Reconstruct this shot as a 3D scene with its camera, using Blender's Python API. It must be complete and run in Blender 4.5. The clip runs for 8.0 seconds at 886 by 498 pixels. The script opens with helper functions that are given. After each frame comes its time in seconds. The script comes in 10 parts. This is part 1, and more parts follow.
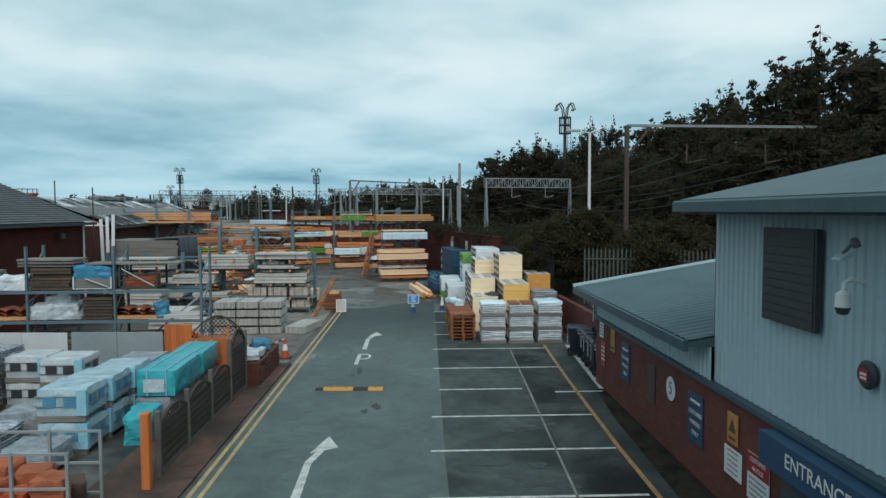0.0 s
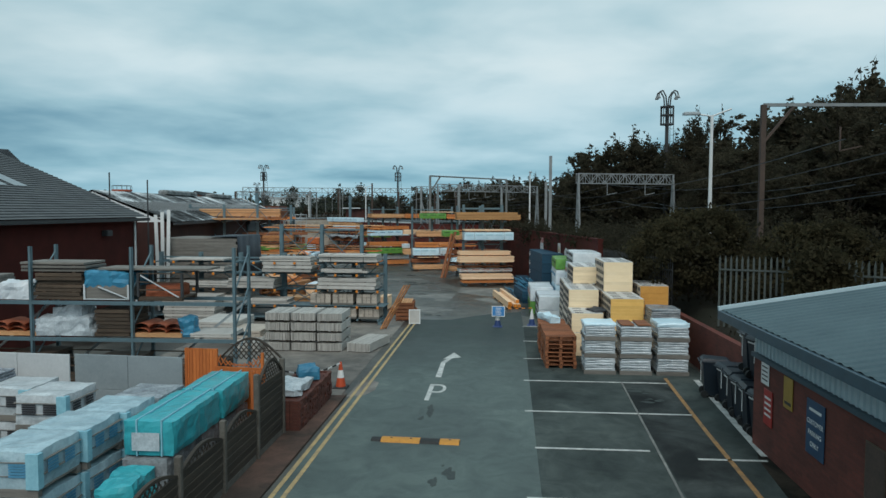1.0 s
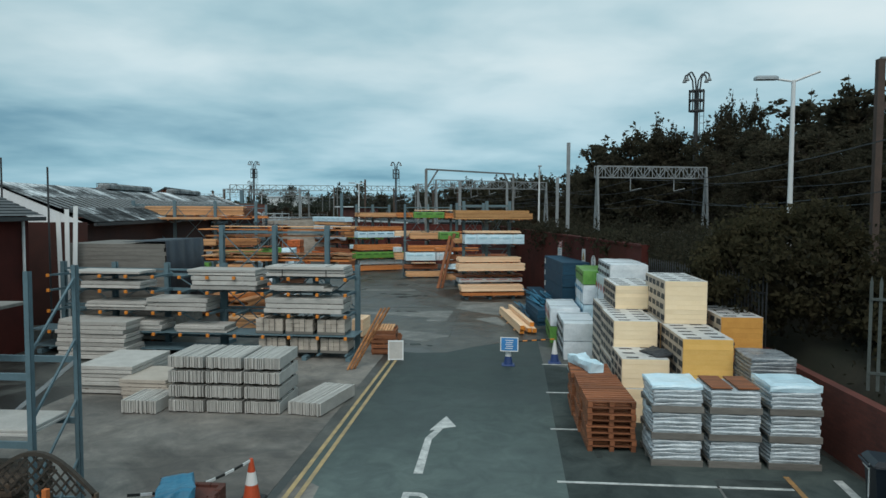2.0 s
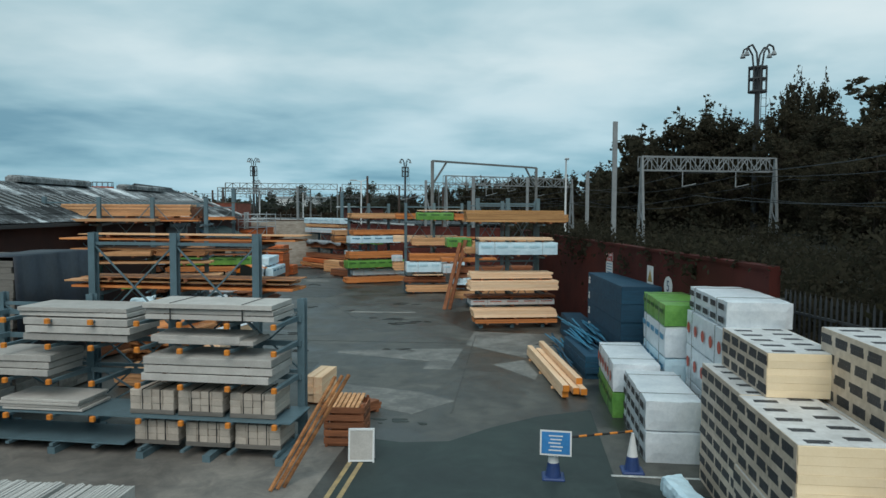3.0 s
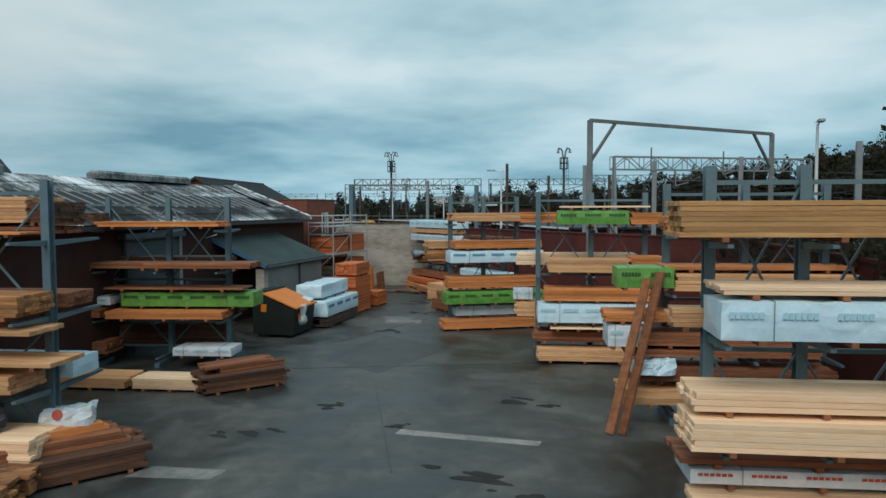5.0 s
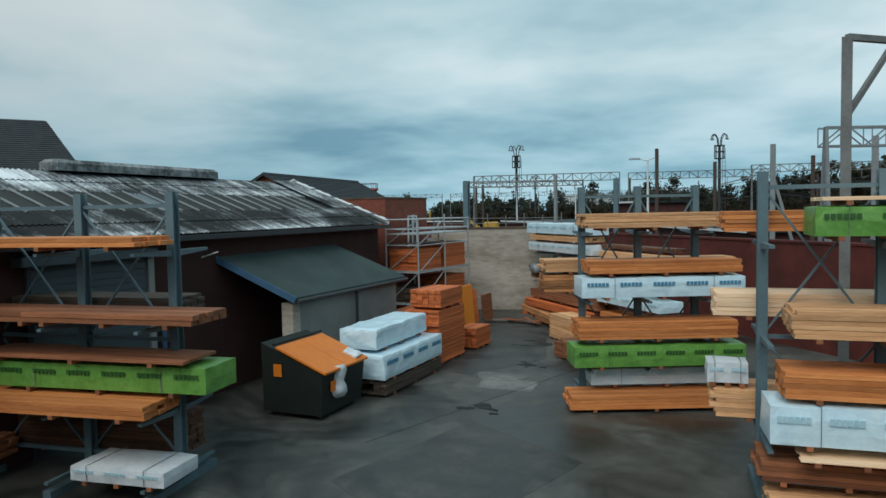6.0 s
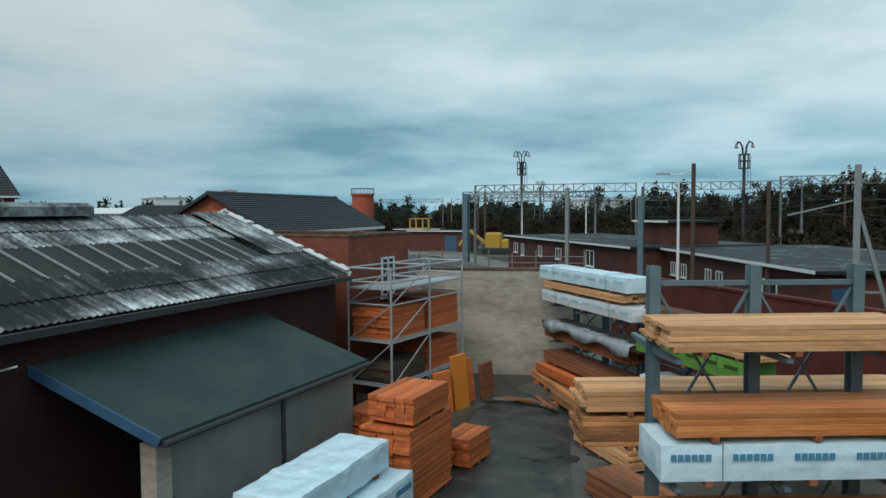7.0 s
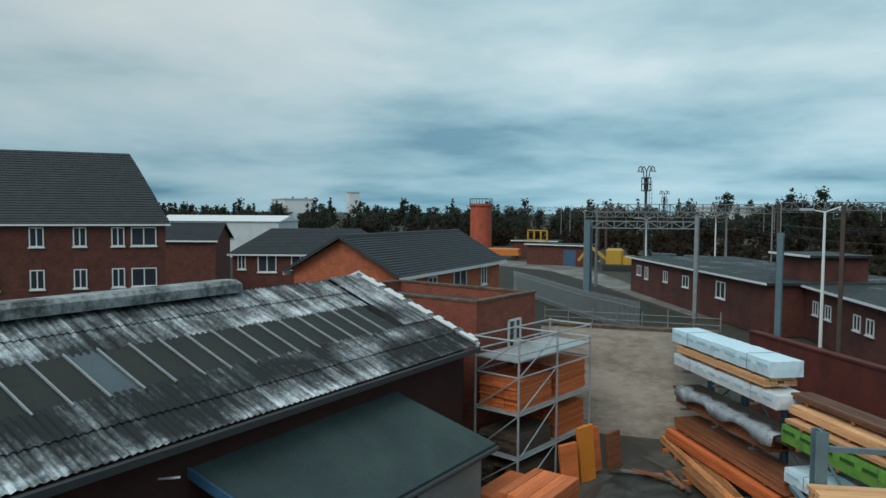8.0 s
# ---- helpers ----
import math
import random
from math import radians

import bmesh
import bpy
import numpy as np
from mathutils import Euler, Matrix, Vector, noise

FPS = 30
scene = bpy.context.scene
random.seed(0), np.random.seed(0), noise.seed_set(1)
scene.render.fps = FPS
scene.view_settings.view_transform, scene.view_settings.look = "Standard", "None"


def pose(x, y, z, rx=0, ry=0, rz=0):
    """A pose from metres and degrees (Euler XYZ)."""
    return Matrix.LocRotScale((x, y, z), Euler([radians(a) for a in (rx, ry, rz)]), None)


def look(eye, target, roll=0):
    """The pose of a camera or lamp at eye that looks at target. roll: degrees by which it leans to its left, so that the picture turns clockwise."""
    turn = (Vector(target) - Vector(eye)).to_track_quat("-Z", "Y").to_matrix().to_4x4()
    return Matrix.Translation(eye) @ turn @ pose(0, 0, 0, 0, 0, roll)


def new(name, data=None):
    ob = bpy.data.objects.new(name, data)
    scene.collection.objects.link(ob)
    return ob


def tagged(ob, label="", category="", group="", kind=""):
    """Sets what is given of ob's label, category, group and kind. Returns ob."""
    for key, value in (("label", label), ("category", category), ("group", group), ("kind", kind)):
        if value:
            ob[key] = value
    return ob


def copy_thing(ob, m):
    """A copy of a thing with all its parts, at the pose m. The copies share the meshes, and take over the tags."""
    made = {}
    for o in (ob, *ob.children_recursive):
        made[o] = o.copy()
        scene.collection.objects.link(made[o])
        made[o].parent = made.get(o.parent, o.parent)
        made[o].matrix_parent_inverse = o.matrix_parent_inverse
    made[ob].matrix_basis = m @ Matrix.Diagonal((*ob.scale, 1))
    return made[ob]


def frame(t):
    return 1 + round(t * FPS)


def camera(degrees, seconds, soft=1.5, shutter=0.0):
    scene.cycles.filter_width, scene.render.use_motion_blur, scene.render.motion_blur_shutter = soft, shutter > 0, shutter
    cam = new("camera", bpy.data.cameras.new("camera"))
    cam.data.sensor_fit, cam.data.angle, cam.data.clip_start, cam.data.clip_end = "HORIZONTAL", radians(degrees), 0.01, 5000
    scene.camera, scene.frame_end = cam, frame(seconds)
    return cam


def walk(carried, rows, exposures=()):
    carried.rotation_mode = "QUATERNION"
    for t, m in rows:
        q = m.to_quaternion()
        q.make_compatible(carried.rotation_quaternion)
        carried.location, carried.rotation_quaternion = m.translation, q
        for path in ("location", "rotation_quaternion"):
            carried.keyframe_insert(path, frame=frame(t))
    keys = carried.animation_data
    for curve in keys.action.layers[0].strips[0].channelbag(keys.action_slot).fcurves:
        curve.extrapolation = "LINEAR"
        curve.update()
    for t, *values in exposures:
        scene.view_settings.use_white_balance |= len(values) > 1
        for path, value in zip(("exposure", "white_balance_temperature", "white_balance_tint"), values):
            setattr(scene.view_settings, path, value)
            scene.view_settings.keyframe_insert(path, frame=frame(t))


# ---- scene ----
cam = camera(64.8, 8.0)
PATH = [
    (0, (1.655, -2.798, 5.269), (1.725, -0.803, 5.16), -0.2),
    (0.5, (1.518, -0.742, 5.234), (1.35, 1.247, 5.123), -0.0),
    (1, (1.464, 2.436, 5.177), (1.299, 4.426, 5.065), 0.2),
    (1.5, (1.392, 6.334, 5.156), (1.224, 8.323, 5.042), 0.2),
    (1.7, (1.311, 8.0, 5.115), (1.146, 9.99, 5.001), 0.2),
    (2.8, (0.747, 18.371, 5.012), (0.535, 20.358, 4.902), 0.3),
    (3, (0.641, 20.275, 5.009), (0.428, 22.261, 4.898), 0.3),
    (3.5, (0.206, 25.028, 4.99), (-0.008, 27.014, 4.881), 0.3),
    (4, (-0.255, 30.002, 4.938), (-0.504, 31.983, 4.829), 0.2),
    (4.5, (-0.692, 34.828, 4.933), (-1.017, 36.799, 4.822), -0.1),
    (5, (-1.382, 39.674, 4.906), (-2.052, 41.554, 4.794), -0.2),
    (5.2, (-1.861, 41.704, 4.858), (-2.696, 43.517, 4.749), -0.2),
    (6.3, (-6.232, 53.037, 4.981), (-7.25, 54.756, 4.873), -1.0),
    (6.5, (-7.045, 54.712, 5.142), (-8.064, 56.43, 5.034), -0.9),
    (6.7, (-7.886, 56.376, 5.418), (-8.907, 58.091, 5.308), -1.2),
    (7, (-8.46, 57.329, 6.242), (-9.478, 59.048, 6.135), -0.4),
    (7.5, (-8.716, 57.198, 7.953), (-9.731, 58.918, 7.844), 0.4),
    (7.8, (-8.847, 57.166, 8.385), (-9.985, 58.807, 8.267), 0.5),
    (8, (-8.919, 57.248, 8.295), (-10.205, 58.777, 8.187), 0.4),
]
walk(cam, [(t, look(eye, target, roll)) for t, eye, target, roll in PATH], exposures=[(0, 0.12), (0.3, 0.03), (0.6, 0.0), (8, 0.0)])

# ---- world, sun ----
def node(nt, kind, **kw):
    n = nt.nodes.new(kind)
    for k, v in kw.items():
        if k in n.inputs:
            n.inputs[k].default_value = v
    return n


def build_world():
    w = bpy.data.worlds.new("overcast_sky")
    scene.world = w
    w.use_nodes = True
    nt = w.node_tree
    nt.nodes.clear()
    out = nt.nodes.new("ShaderNodeOutputWorld")
    bg = node(nt, "ShaderNodeBackground", Strength=1.0)
    sky = nt.nodes.new("ShaderNodeTexSky")
    sky.sky_type = "NISHITA"
    sky.sun_disc = False
    sky.sun_elevation, sky.sun_rotation = radians(48), radians(177)
    dim = nt.nodes.new("ShaderNodeMix")
    dim.data_type, dim.blend_type = "RGBA", "MULTIPLY"
    dim.inputs[0].default_value = 1.0
    dim.inputs[7].default_value = (0.09, 0.09, 0.09, 1)
    nt.links.new(sky.outputs[0], dim.inputs[6])
    co = nt.nodes.new("ShaderNodeTexCoord")
    # cloud layer: the direction is projected on a flat deck so that clouds flatten towards the horizon
    sep = nt.nodes.new("ShaderNodeSeparateXYZ")
    nt.links.new(co.outputs["Generated"], sep.inputs[0])
    add = nt.nodes.new("ShaderNodeMath"); add.operation = "ADD"; add.inputs[1].default_value = 0.13
    mx = nt.nodes.new("ShaderNodeMath"); mx.operation = "MAXIMUM"; mx.inputs[1].default_value = 0.0
    nt.links.new(sep.outputs[2], mx.inputs[0]); nt.links.new(mx.outputs[0], add.inputs[0])
    dx = nt.nodes.new("ShaderNodeMath"); dx.operation = "DIVIDE"
    dy = nt.nodes.new("ShaderNodeMath"); dy.operation = "DIVIDE"
    nt.links.new(sep.outputs[0], dx.inputs[0]); nt.links.new(add.outputs[0], dx.inputs[1])
    nt.links.new(sep.outputs[1], dy.inputs[0]); nt.links.new(add.outputs[0], dy.inputs[1])
    com = nt.nodes.new("ShaderNodeCombineXYZ")
    nt.links.new(dx.outputs[0], com.inputs[0]); nt.links.new(dy.outputs[0], com.inputs[1])
    n1 = node(nt, "ShaderNodeTexNoise", Scale=0.42, Detail=5.0, Roughness=0.46, Distortion=0.25)
    n2 = node(nt, "ShaderNodeTexNoise", Scale=1.3, Detail=5.0, Roughness=0.52, Distortion=0.2)
    nt.links.new(com.outputs[0], n1.inputs["Vector"]); nt.links.new(com.outputs[0], n2.inputs["Vector"])
    mixn = nt.nodes.new("ShaderNodeMix"); mixn.data_type = "FLOAT"; mixn.inputs[0].default_value = 0.27
    nt.links.new(n1.outputs[0], mixn.inputs[2]); nt.links.new(n2.outputs[0], mixn.inputs[3])
    ramp = nt.nodes.new("ShaderNodeValToRGB")
    e = ramp.color_ramp.elements
    e[0].position, e[0].color = 0.37, (0.22, 0.40, 0.49, 1)
    e[1].position, e[1].color = 0.55, (0.635, 0.785, 0.825, 1)
    m = e.new(0.455); m.color = (0.405, 0.60, 0.665, 1)
    m = e.new(0.64); m.color = (0.765, 0.87, 0.885, 1)
    nt.links.new(mixn.outputs[0], ramp.inputs[0])
    mix = nt.nodes.new("ShaderNodeMix"); mix.data_type = "RGBA"
    mix.inputs[0].default_value = 0.93
    nt.links.new(dim.outputs[2], mix.inputs[6]); nt.links.new(ramp.outputs[0], mix.inputs[7])
    # the cloud base darkens and turns bluer towards the horizon
    low = nt.nodes.new("ShaderNodeMapRange")
    low.inputs["From Max"].default_value = 0.2
    nt.links.new(mx.outputs[0], low.inputs["Value"])
    tint = nt.nodes.new("ShaderNodeMix"); tint.data_type = "RGBA"
    tint.inputs[6].default_value, tint.inputs[7].default_value = (0.56, 0.77, 0.88, 1), (1, 1, 1, 1)
    nt.links.new(low.outputs[0], tint.inputs[0])
    mul = nt.nodes.new("ShaderNodeMix"); mul.data_type, mul.blend_type = "RGBA", "MULTIPLY"
    mul.inputs[0].default_value = 1.0
    nt.links.new(mix.outputs[2], mul.inputs[6]); nt.links.new(tint.outputs[2], mul.inputs[7])
    # heavier cloud towards the west
    west = nt.nodes.new("ShaderNodeMapRange")
    west.interpolation_type = "SMOOTHSTEP"
    west.inputs["From Min"].default_value, west.inputs["From Max"].default_value = -0.98, -0.45
    west.inputs["To Min"].default_value, west.inputs["To Max"].default_value = 0.74, 1.0
    nt.links.new(sep.outputs[0], west.inputs["Value"])
    shade = nt.nodes.new("ShaderNodeVectorMath"); shade.operation = "SCALE"
    nt.links.new(mul.outputs[2], shade.inputs[0]); nt.links.new(west.outputs[0], shade.inputs["Scale"])
    nt.links.new(shade.outputs[0], bg.inputs[0]); nt.links.new(bg.outputs[0], out.inputs[0])


build_world()
sun_data = bpy.data.lights.new("sun", "SUN")
sun_data.energy, sun_data.angle, sun_data.color = 1.4, radians(40), (1.0, 0.95, 0.88)
sun = new("sun", sun_data)
sun.matrix_world = look((0, 0, 40), (-2, 36, 0))
scene.view_settings.exposure = 0.0


# ---- materials ----
def mat(name, base, alt=None, rough=0.8, scale=3.0, fine=30.0, var=0.5, bump=0.2, metal=0.0, rnd=0.0, stretch=(1, 1, 1), world=False, spec=0.5, coat=0.0):
    """A procedural surface: base and alt mixed by coarse and fine noise, with relief and, per object, a random change of value."""
    m = bpy.data.materials.new(name)
    m.use_nodes = True
    nt = m.node_tree
    p = nt.nodes["Principled BSDF"]
    p.inputs["Roughness"].default_value, p.inputs["Metallic"].default_value = rough, metal
    p.inputs["Specular IOR Level"].default_value = spec
    p.inputs["Coat Weight"].default_value = coat
    alt = alt or tuple(c * 0.6 for c in base)
    if world:
        src = nt.nodes.new("ShaderNodeNewGeometry").outputs["Position"]
    else:
        src = nt.nodes.new("ShaderNodeTexCoord").outputs["Object"]
    mp = nt.nodes.new("ShaderNodeMapping")
    mp.inputs["Scale"].default_value = stretch
    nt.links.new(src, mp.inputs[0])
    info = nt.nodes.new("ShaderNodeObjectInfo")
    if not world:
        off = nt.nodes.new("ShaderNodeMath"); off.operation = "MULTIPLY"; off.inputs[1].default_value = 40.0
        nt.links.new(info.outputs["Random"], off.inputs[0]); nt.links.new(off.outputs[0], mp.inputs["Location"])
    a = node(nt, "ShaderNodeTexNoise", Scale=scale, Detail=4.0, Roughness=0.6)
    b = node(nt, "ShaderNodeTexNoise", Scale=fine, Detail=3.0, Roughness=0.65)
    nt.links.new(mp.outputs[0], a.inputs["Vector"]); nt.links.new(mp.outputs[0], b.inputs["Vector"])
    mixn = nt.nodes.new("ShaderNodeMix"); mixn.data_type = "FLOAT"; mixn.inputs[0].default_value = 0.4
    nt.links.new(a.outputs[0], mixn.inputs[2]); nt.links.new(b.outputs[0], mixn.inputs[3])
    ramp = nt.nodes.new("ShaderNodeValToRGB")
    e = ramp.color_ramp.elements
    e[0].position, e[0].color = max(0.0, min(0.48, 0.5 - 0.11 / max(var, 0.2))), (*alt, 1)
    e[1].position, e[1].color = min(1.0, 0.5 + 0.11 / max(var, 0.2)), (*base, 1)
    nt.links.new(mixn.outputs[0], ramp.inputs[0])
    col = ramp.outputs[0]
    if rnd:
        hsv = nt.nodes.new("ShaderNodeHueSaturation")
        mr = nt.nodes.new("ShaderNodeMapRange")
        mr.inputs["To Min"].default_value, mr.inputs["To Max"].default_value = 1 - rnd, 1 + rnd
        nt.links.new(info.outputs["Random"], mr.inputs["Value"])
        nt.links.new(mr.outputs[0], hsv.inputs["Value"]); nt.links.new(col, hsv.inputs["Color"])
        col = hsv.outputs[0]
    nt.links.new(col, p.inputs["Base Color"])
    if bump:
        bp = node(nt, "ShaderNodeBump", Strength=bump, Distance=0.02)
        nt.links.new(mixn.outputs[0], bp.inputs["Height"]); nt.links.new(bp.outputs[0], p.inputs["Normal"])
    return m


def ground_mat(name, base, alt, stain, rough=0.75, big=0.25, wet=0.0):
    """Road or yard surface: grain, broad patches and dark stains."""
    m = mat(name, base, alt, rough, scale=1.3, fine=60.0, var=0.8, bump=0.35, world=True)
    nt = m.node_tree
    p = nt.nodes["Principled BSDF"]
    col = p.inputs["Base Color"].links[0].from_socket
    geo = nt.nodes.new("ShaderNodeNewGeometry")
    n = node(nt, "ShaderNodeTexNoise", Scale=big, Detail=6.0, Roughness=0.62, Distortion=0.6)
    nt.links.new(geo.outputs["Position"], n.inputs["Vector"])
    r = nt.nodes.new("ShaderNodeValToRGB")
    r.color_ramp.elements[0].position, r.color_ramp.elements[0].color = 0.40, (1, 1, 1, 1)
    r.color_ramp.elements[1].position, r.color_ramp.elements[1].color = 0.60, (0, 0, 0, 1)
    nt.links.new(n.outputs[0], r.inputs[0])
    mx = nt.nodes.new("ShaderNodeMix"); mx.data_type = "RGBA"
    mx.inputs[7].default_value = (*stain, 1)
    nt.links.new(r.outputs[0], mx.inputs[0]); nt.links.new(col, mx.inputs[6])
    n2 = node(nt, "ShaderNodeTexNoise", Scale=big * 4.5, Detail=7.0, Roughness=0.7, Distortion=1.2)
    nt.links.new(geo.outputs["Position"], n2.inputs["Vector"])
    r2 = nt.nodes.new("ShaderNodeValToRGB")
    r2.color_ramp.elements[0].position, r2.color_ramp.elements[0].color = 0.36, (0.62, 0.64, 0.65, 1)
    r2.color_ramp.elements[1].position, r2.color_ramp.elements[1].color = 0.66, (1.18, 1.15, 1.10, 1)
    nt.links.new(n2.outputs[0], r2.inputs[0])
    m2 = nt.nodes.new("ShaderNodeMix"); m2.data_type, m2.blend_type = "RGBA", "MULTIPLY"
    m2.inputs[0].default_value = 0.8
    nt.links.new(mx.outputs[2], m2.inputs[6]); nt.links.new(r2.outputs[0], m2.inputs[7])
    nt.links.new(m2.outputs[2], p.inputs["Base Color"])
    mr = nt.nodes.new("ShaderNodeMapRange")
    mr.inputs["To Min"].default_value, mr.inputs["To Max"].default_value = rough, rough - wet
    nt.links.new(r.outputs[0], mr.inputs["Value"]); nt.links.new(mr.outputs[0], p.inputs["Roughness"])
    return m


M = {}
M["asphalt"] = ground_mat("asphalt", (0.106, 0.146, 0.141), (0.088, 0.122, 0.118), (0.066, 0.092, 0.090), 0.7, 0.3, 0.1)
def damp_end(m, y0, y1, dark):
    """The surface turns damp and darker beyond an uneven line across the road."""
    nt = m.node_tree
    p = nt.nodes["Principled BSDF"]
    col = p.inputs["Base Color"].links[0].from_socket
    geo = nt.nodes.new("ShaderNodeNewGeometry")
    sep = nt.nodes.new("ShaderNodeSeparateXYZ")
    nt.links.new(geo.outputs["Position"], sep.inputs[0])
    n = node(nt, "ShaderNodeTexNoise", Scale=0.5, Detail=5.0, Roughness=0.6)
    nt.links.new(geo.outputs["Position"], n.inputs["Vector"])
    ad = nt.nodes.new("ShaderNodeMath"); ad.operation = "MULTIPLY_ADD"; ad.inputs[1].default_value = 9.0
    nt.links.new(n.outputs[0], ad.inputs[0]); nt.links.new(sep.outputs[1], ad.inputs[2])
    mr = nt.nodes.new("ShaderNodeMapRange")
    mr.inputs["From Min"].default_value, mr.inputs["From Max"].default_value = y0 + 4.5, y1 + 4.5
    nt.links.new(ad.outputs[0], mr.inputs["Value"])
    mx = nt.nodes.new("ShaderNodeMix"); mx.data_type, mx.blend_type = "RGBA", "MULTIPLY"
    mx.inputs[7].default_value = (*dark, 1)
    nt.links.new(mr.outputs[0], mx.inputs[0]); nt.links.new(col, mx.inputs[6])
    nt.links.new(mx.outputs[2], p.inputs["Base Color"])


damp_end(M["asphalt"], 23, 31, (0.34, 0.39, 0.39))
M["asphalt_dark"] = ground_mat("asphalt_dark", (0.046, 0.060, 0.060), (0.026, 0.034, 0.034), (0.078, 0.098, 0.096), 0.75, 0.26, -0.1)
M["yard"] = ground_mat("yard_concrete", (0.126, 0.129, 0.118), (0.068, 0.071, 0.066), (0.030, 0.033, 0.031), 0.62, 0.33, 0.3)
M["yard_light"] = ground_mat("pale_concrete", (0.27, 0.258, 0.238), (0.19, 0.182, 0.168), (0.105, 0.10, 0.093), 0.8, 0.3)
M["earth"] = ground_mat("earth", (0.032, 0.027, 0.018), (0.02, 0.018, 0.011), (0.015, 0.017, 0.009), 0.95, 0.3)
M["ballast"] = ground_mat("ballast", (0.055, 0.05, 0.042), (0.035, 0.033, 0.028), (0.03, 0.035, 0.02), 0.95, 0.08)
M["brown_verge"] = ground_mat("brown_verge", (0.14, 0.080, 0.062), (0.09, 0.052, 0.040), (0.045, 0.032, 0.026), 0.95, 0.5)
M["bay_strip"] = ground_mat("worn_bay_asphalt", (0.082, 0.096, 0.095), (0.058, 0.070, 0.070), (0.015, 0.018, 0.019), 0.75, 0.36, 0.1)
M["wall_foot_strip"] = ground_mat("near_black_wall_foot", (0.018, 0.017, 0.014), (0.010, 0.010, 0.009), (0.040, 0.034, 0.027), 0.9, 0.8)
# pale worn ground, brightened to carry the wet sheen as colour too
M["patch_light"] = ground_mat("worn_patch_and_sheen", (0.256, 0.262, 0.250), (0.192, 0.196, 0.188), (0.128, 0.133, 0.128), 0.75, 0.9, 0.1)
for nm in ("asphalt_dark", "wall_foot_strip", "bay_strip"):
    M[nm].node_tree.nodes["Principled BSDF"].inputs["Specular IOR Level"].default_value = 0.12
M["white_line"] = mat("road_paint_white", (0.62, 0.64, 0.62), (0.30, 0.32, 0.32), 0.7, 4, 25, 1.0, 0.1, world=True)
M["yellow_line"] = mat("road_paint_yellow", (0.48, 0.35, 0.16), (0.28, 0.22, 0.13), 0.7, 4, 25, 1.0, 0.1, world=True)
M["orange_line"] = mat("road_paint_orange", (0.42, 0.22, 0.07), (0.20, 0.13, 0.07), 0.7, 4, 25, 1.0, 0.1, world=True)
M["rubber"] = mat("black_rubber", (0.025, 0.027, 0.028), None, 0.7, 10, 60)
M["hump_yellow"] = mat("hump_yellow", (0.62, 0.28, 0.03), (0.40, 0.18, 0.03), 0.55, 8, 40)
def courses(m, mortar, amount=0.55):
    """Lays brick courses over a wall material: the pattern runs along the wall and up it."""
    nt = m.node_tree
    p = nt.nodes["Principled BSDF"]
    col = p.inputs["Base Color"].links[0].from_socket
    geo = nt.nodes.new("ShaderNodeNewGeometry")
    sep = nt.nodes.new("ShaderNodeSeparateXYZ")
    nt.links.new(geo.outputs["Position"], sep.inputs[0])
    ad = nt.nodes.new("ShaderNodeMath"); ad.operation = "ADD"
    nt.links.new(sep.outputs[0], ad.inputs[0]); nt.links.new(sep.outputs[1], ad.inputs[1])
    co = nt.nodes.new("ShaderNodeCombineXYZ")
    nt.links.new(ad.outputs[0], co.inputs[0]); nt.links.new(sep.outputs[2], co.inputs[1])
    bt = node(nt, "ShaderNodeTexBrick", Scale=1.0)
    bt.inputs["Brick Width"].default_value, bt.inputs["Row Height"].default_value, bt.inputs["Mortar Size"].default_value = 0.30, 0.075, 0.010
    bt.inputs["Color1"].default_value, bt.inputs["Color2"].default_value, bt.inputs["Mortar"].default_value = (1.25, 1.2, 1.15, 1), (0.65, 0.68, 0.7, 1), (*mortar, 1)
    nt.links.new(co.outputs[0], bt.inputs["Vector"])
    mx = nt.nodes.new("ShaderNodeMix"); mx.data_type, mx.blend_type = "RGBA", "MULTIPLY"
    mx.inputs[0].default_value = amount
    nt.links.new(col, mx.inputs[6]); nt.links.new(bt.outputs["Color"], mx.inputs[7])
    nt.links.new(mx.outputs[2], p.inputs["Base Color"])


M["brick"] = mat("red_brick", (0.135, 0.042, 0.029), (0.075, 0.025, 0.019), 0.9, 2.0, 40.0, 0.8, 0.4, world=True)
M["brick_office"] = mat("dark_painted_brick", (0.155, 0.042, 0.030), (0.085, 0.025, 0.019), 0.85, 1.2, 40.0, 0.9, 0.3, world=True)
M["brick_dark"] = mat("dark_red_wall", (0.086, 0.019, 0.015), (0.044, 0.012, 0.010), 0.9, 1.0, 40.0, 0.7, 0.3, world=True, spec=0.2)
M["brick_rail"] = mat("weathered_railway_brick", (0.115, 0.034, 0.025), (0.050, 0.018, 0.015), 0.9, 0.5, 25.0, 1.0, 0.3, world=True)
M["brick_shed"] = mat("soot_dark_brick", (0.052, 0.016, 0.012), (0.028, 0.010, 0.008), 0.9, 1.0, 40.0, 0.8, 0.3, world=True)
M["brick_north"] = mat("red_stained_wall", (0.130, 0.024, 0.017), (0.055, 0.012, 0.009), 0.9, 0.9, 30.0, 0.9, 0.3, world=True)
M["brick_orange"] = mat("orange_brick", (0.44, 0.125, 0.058), (0.31, 0.08, 0.038), 0.9, 3.0, 50.0, 0.8, 0.3, world=True)
M["brick_tower"] = mat("orange_red_tower_brick", (0.46, 0.10, 0.05), (0.30, 0.06, 0.035), 0.85, 1.0, 20.0, 0.8, 0.2, world=True)
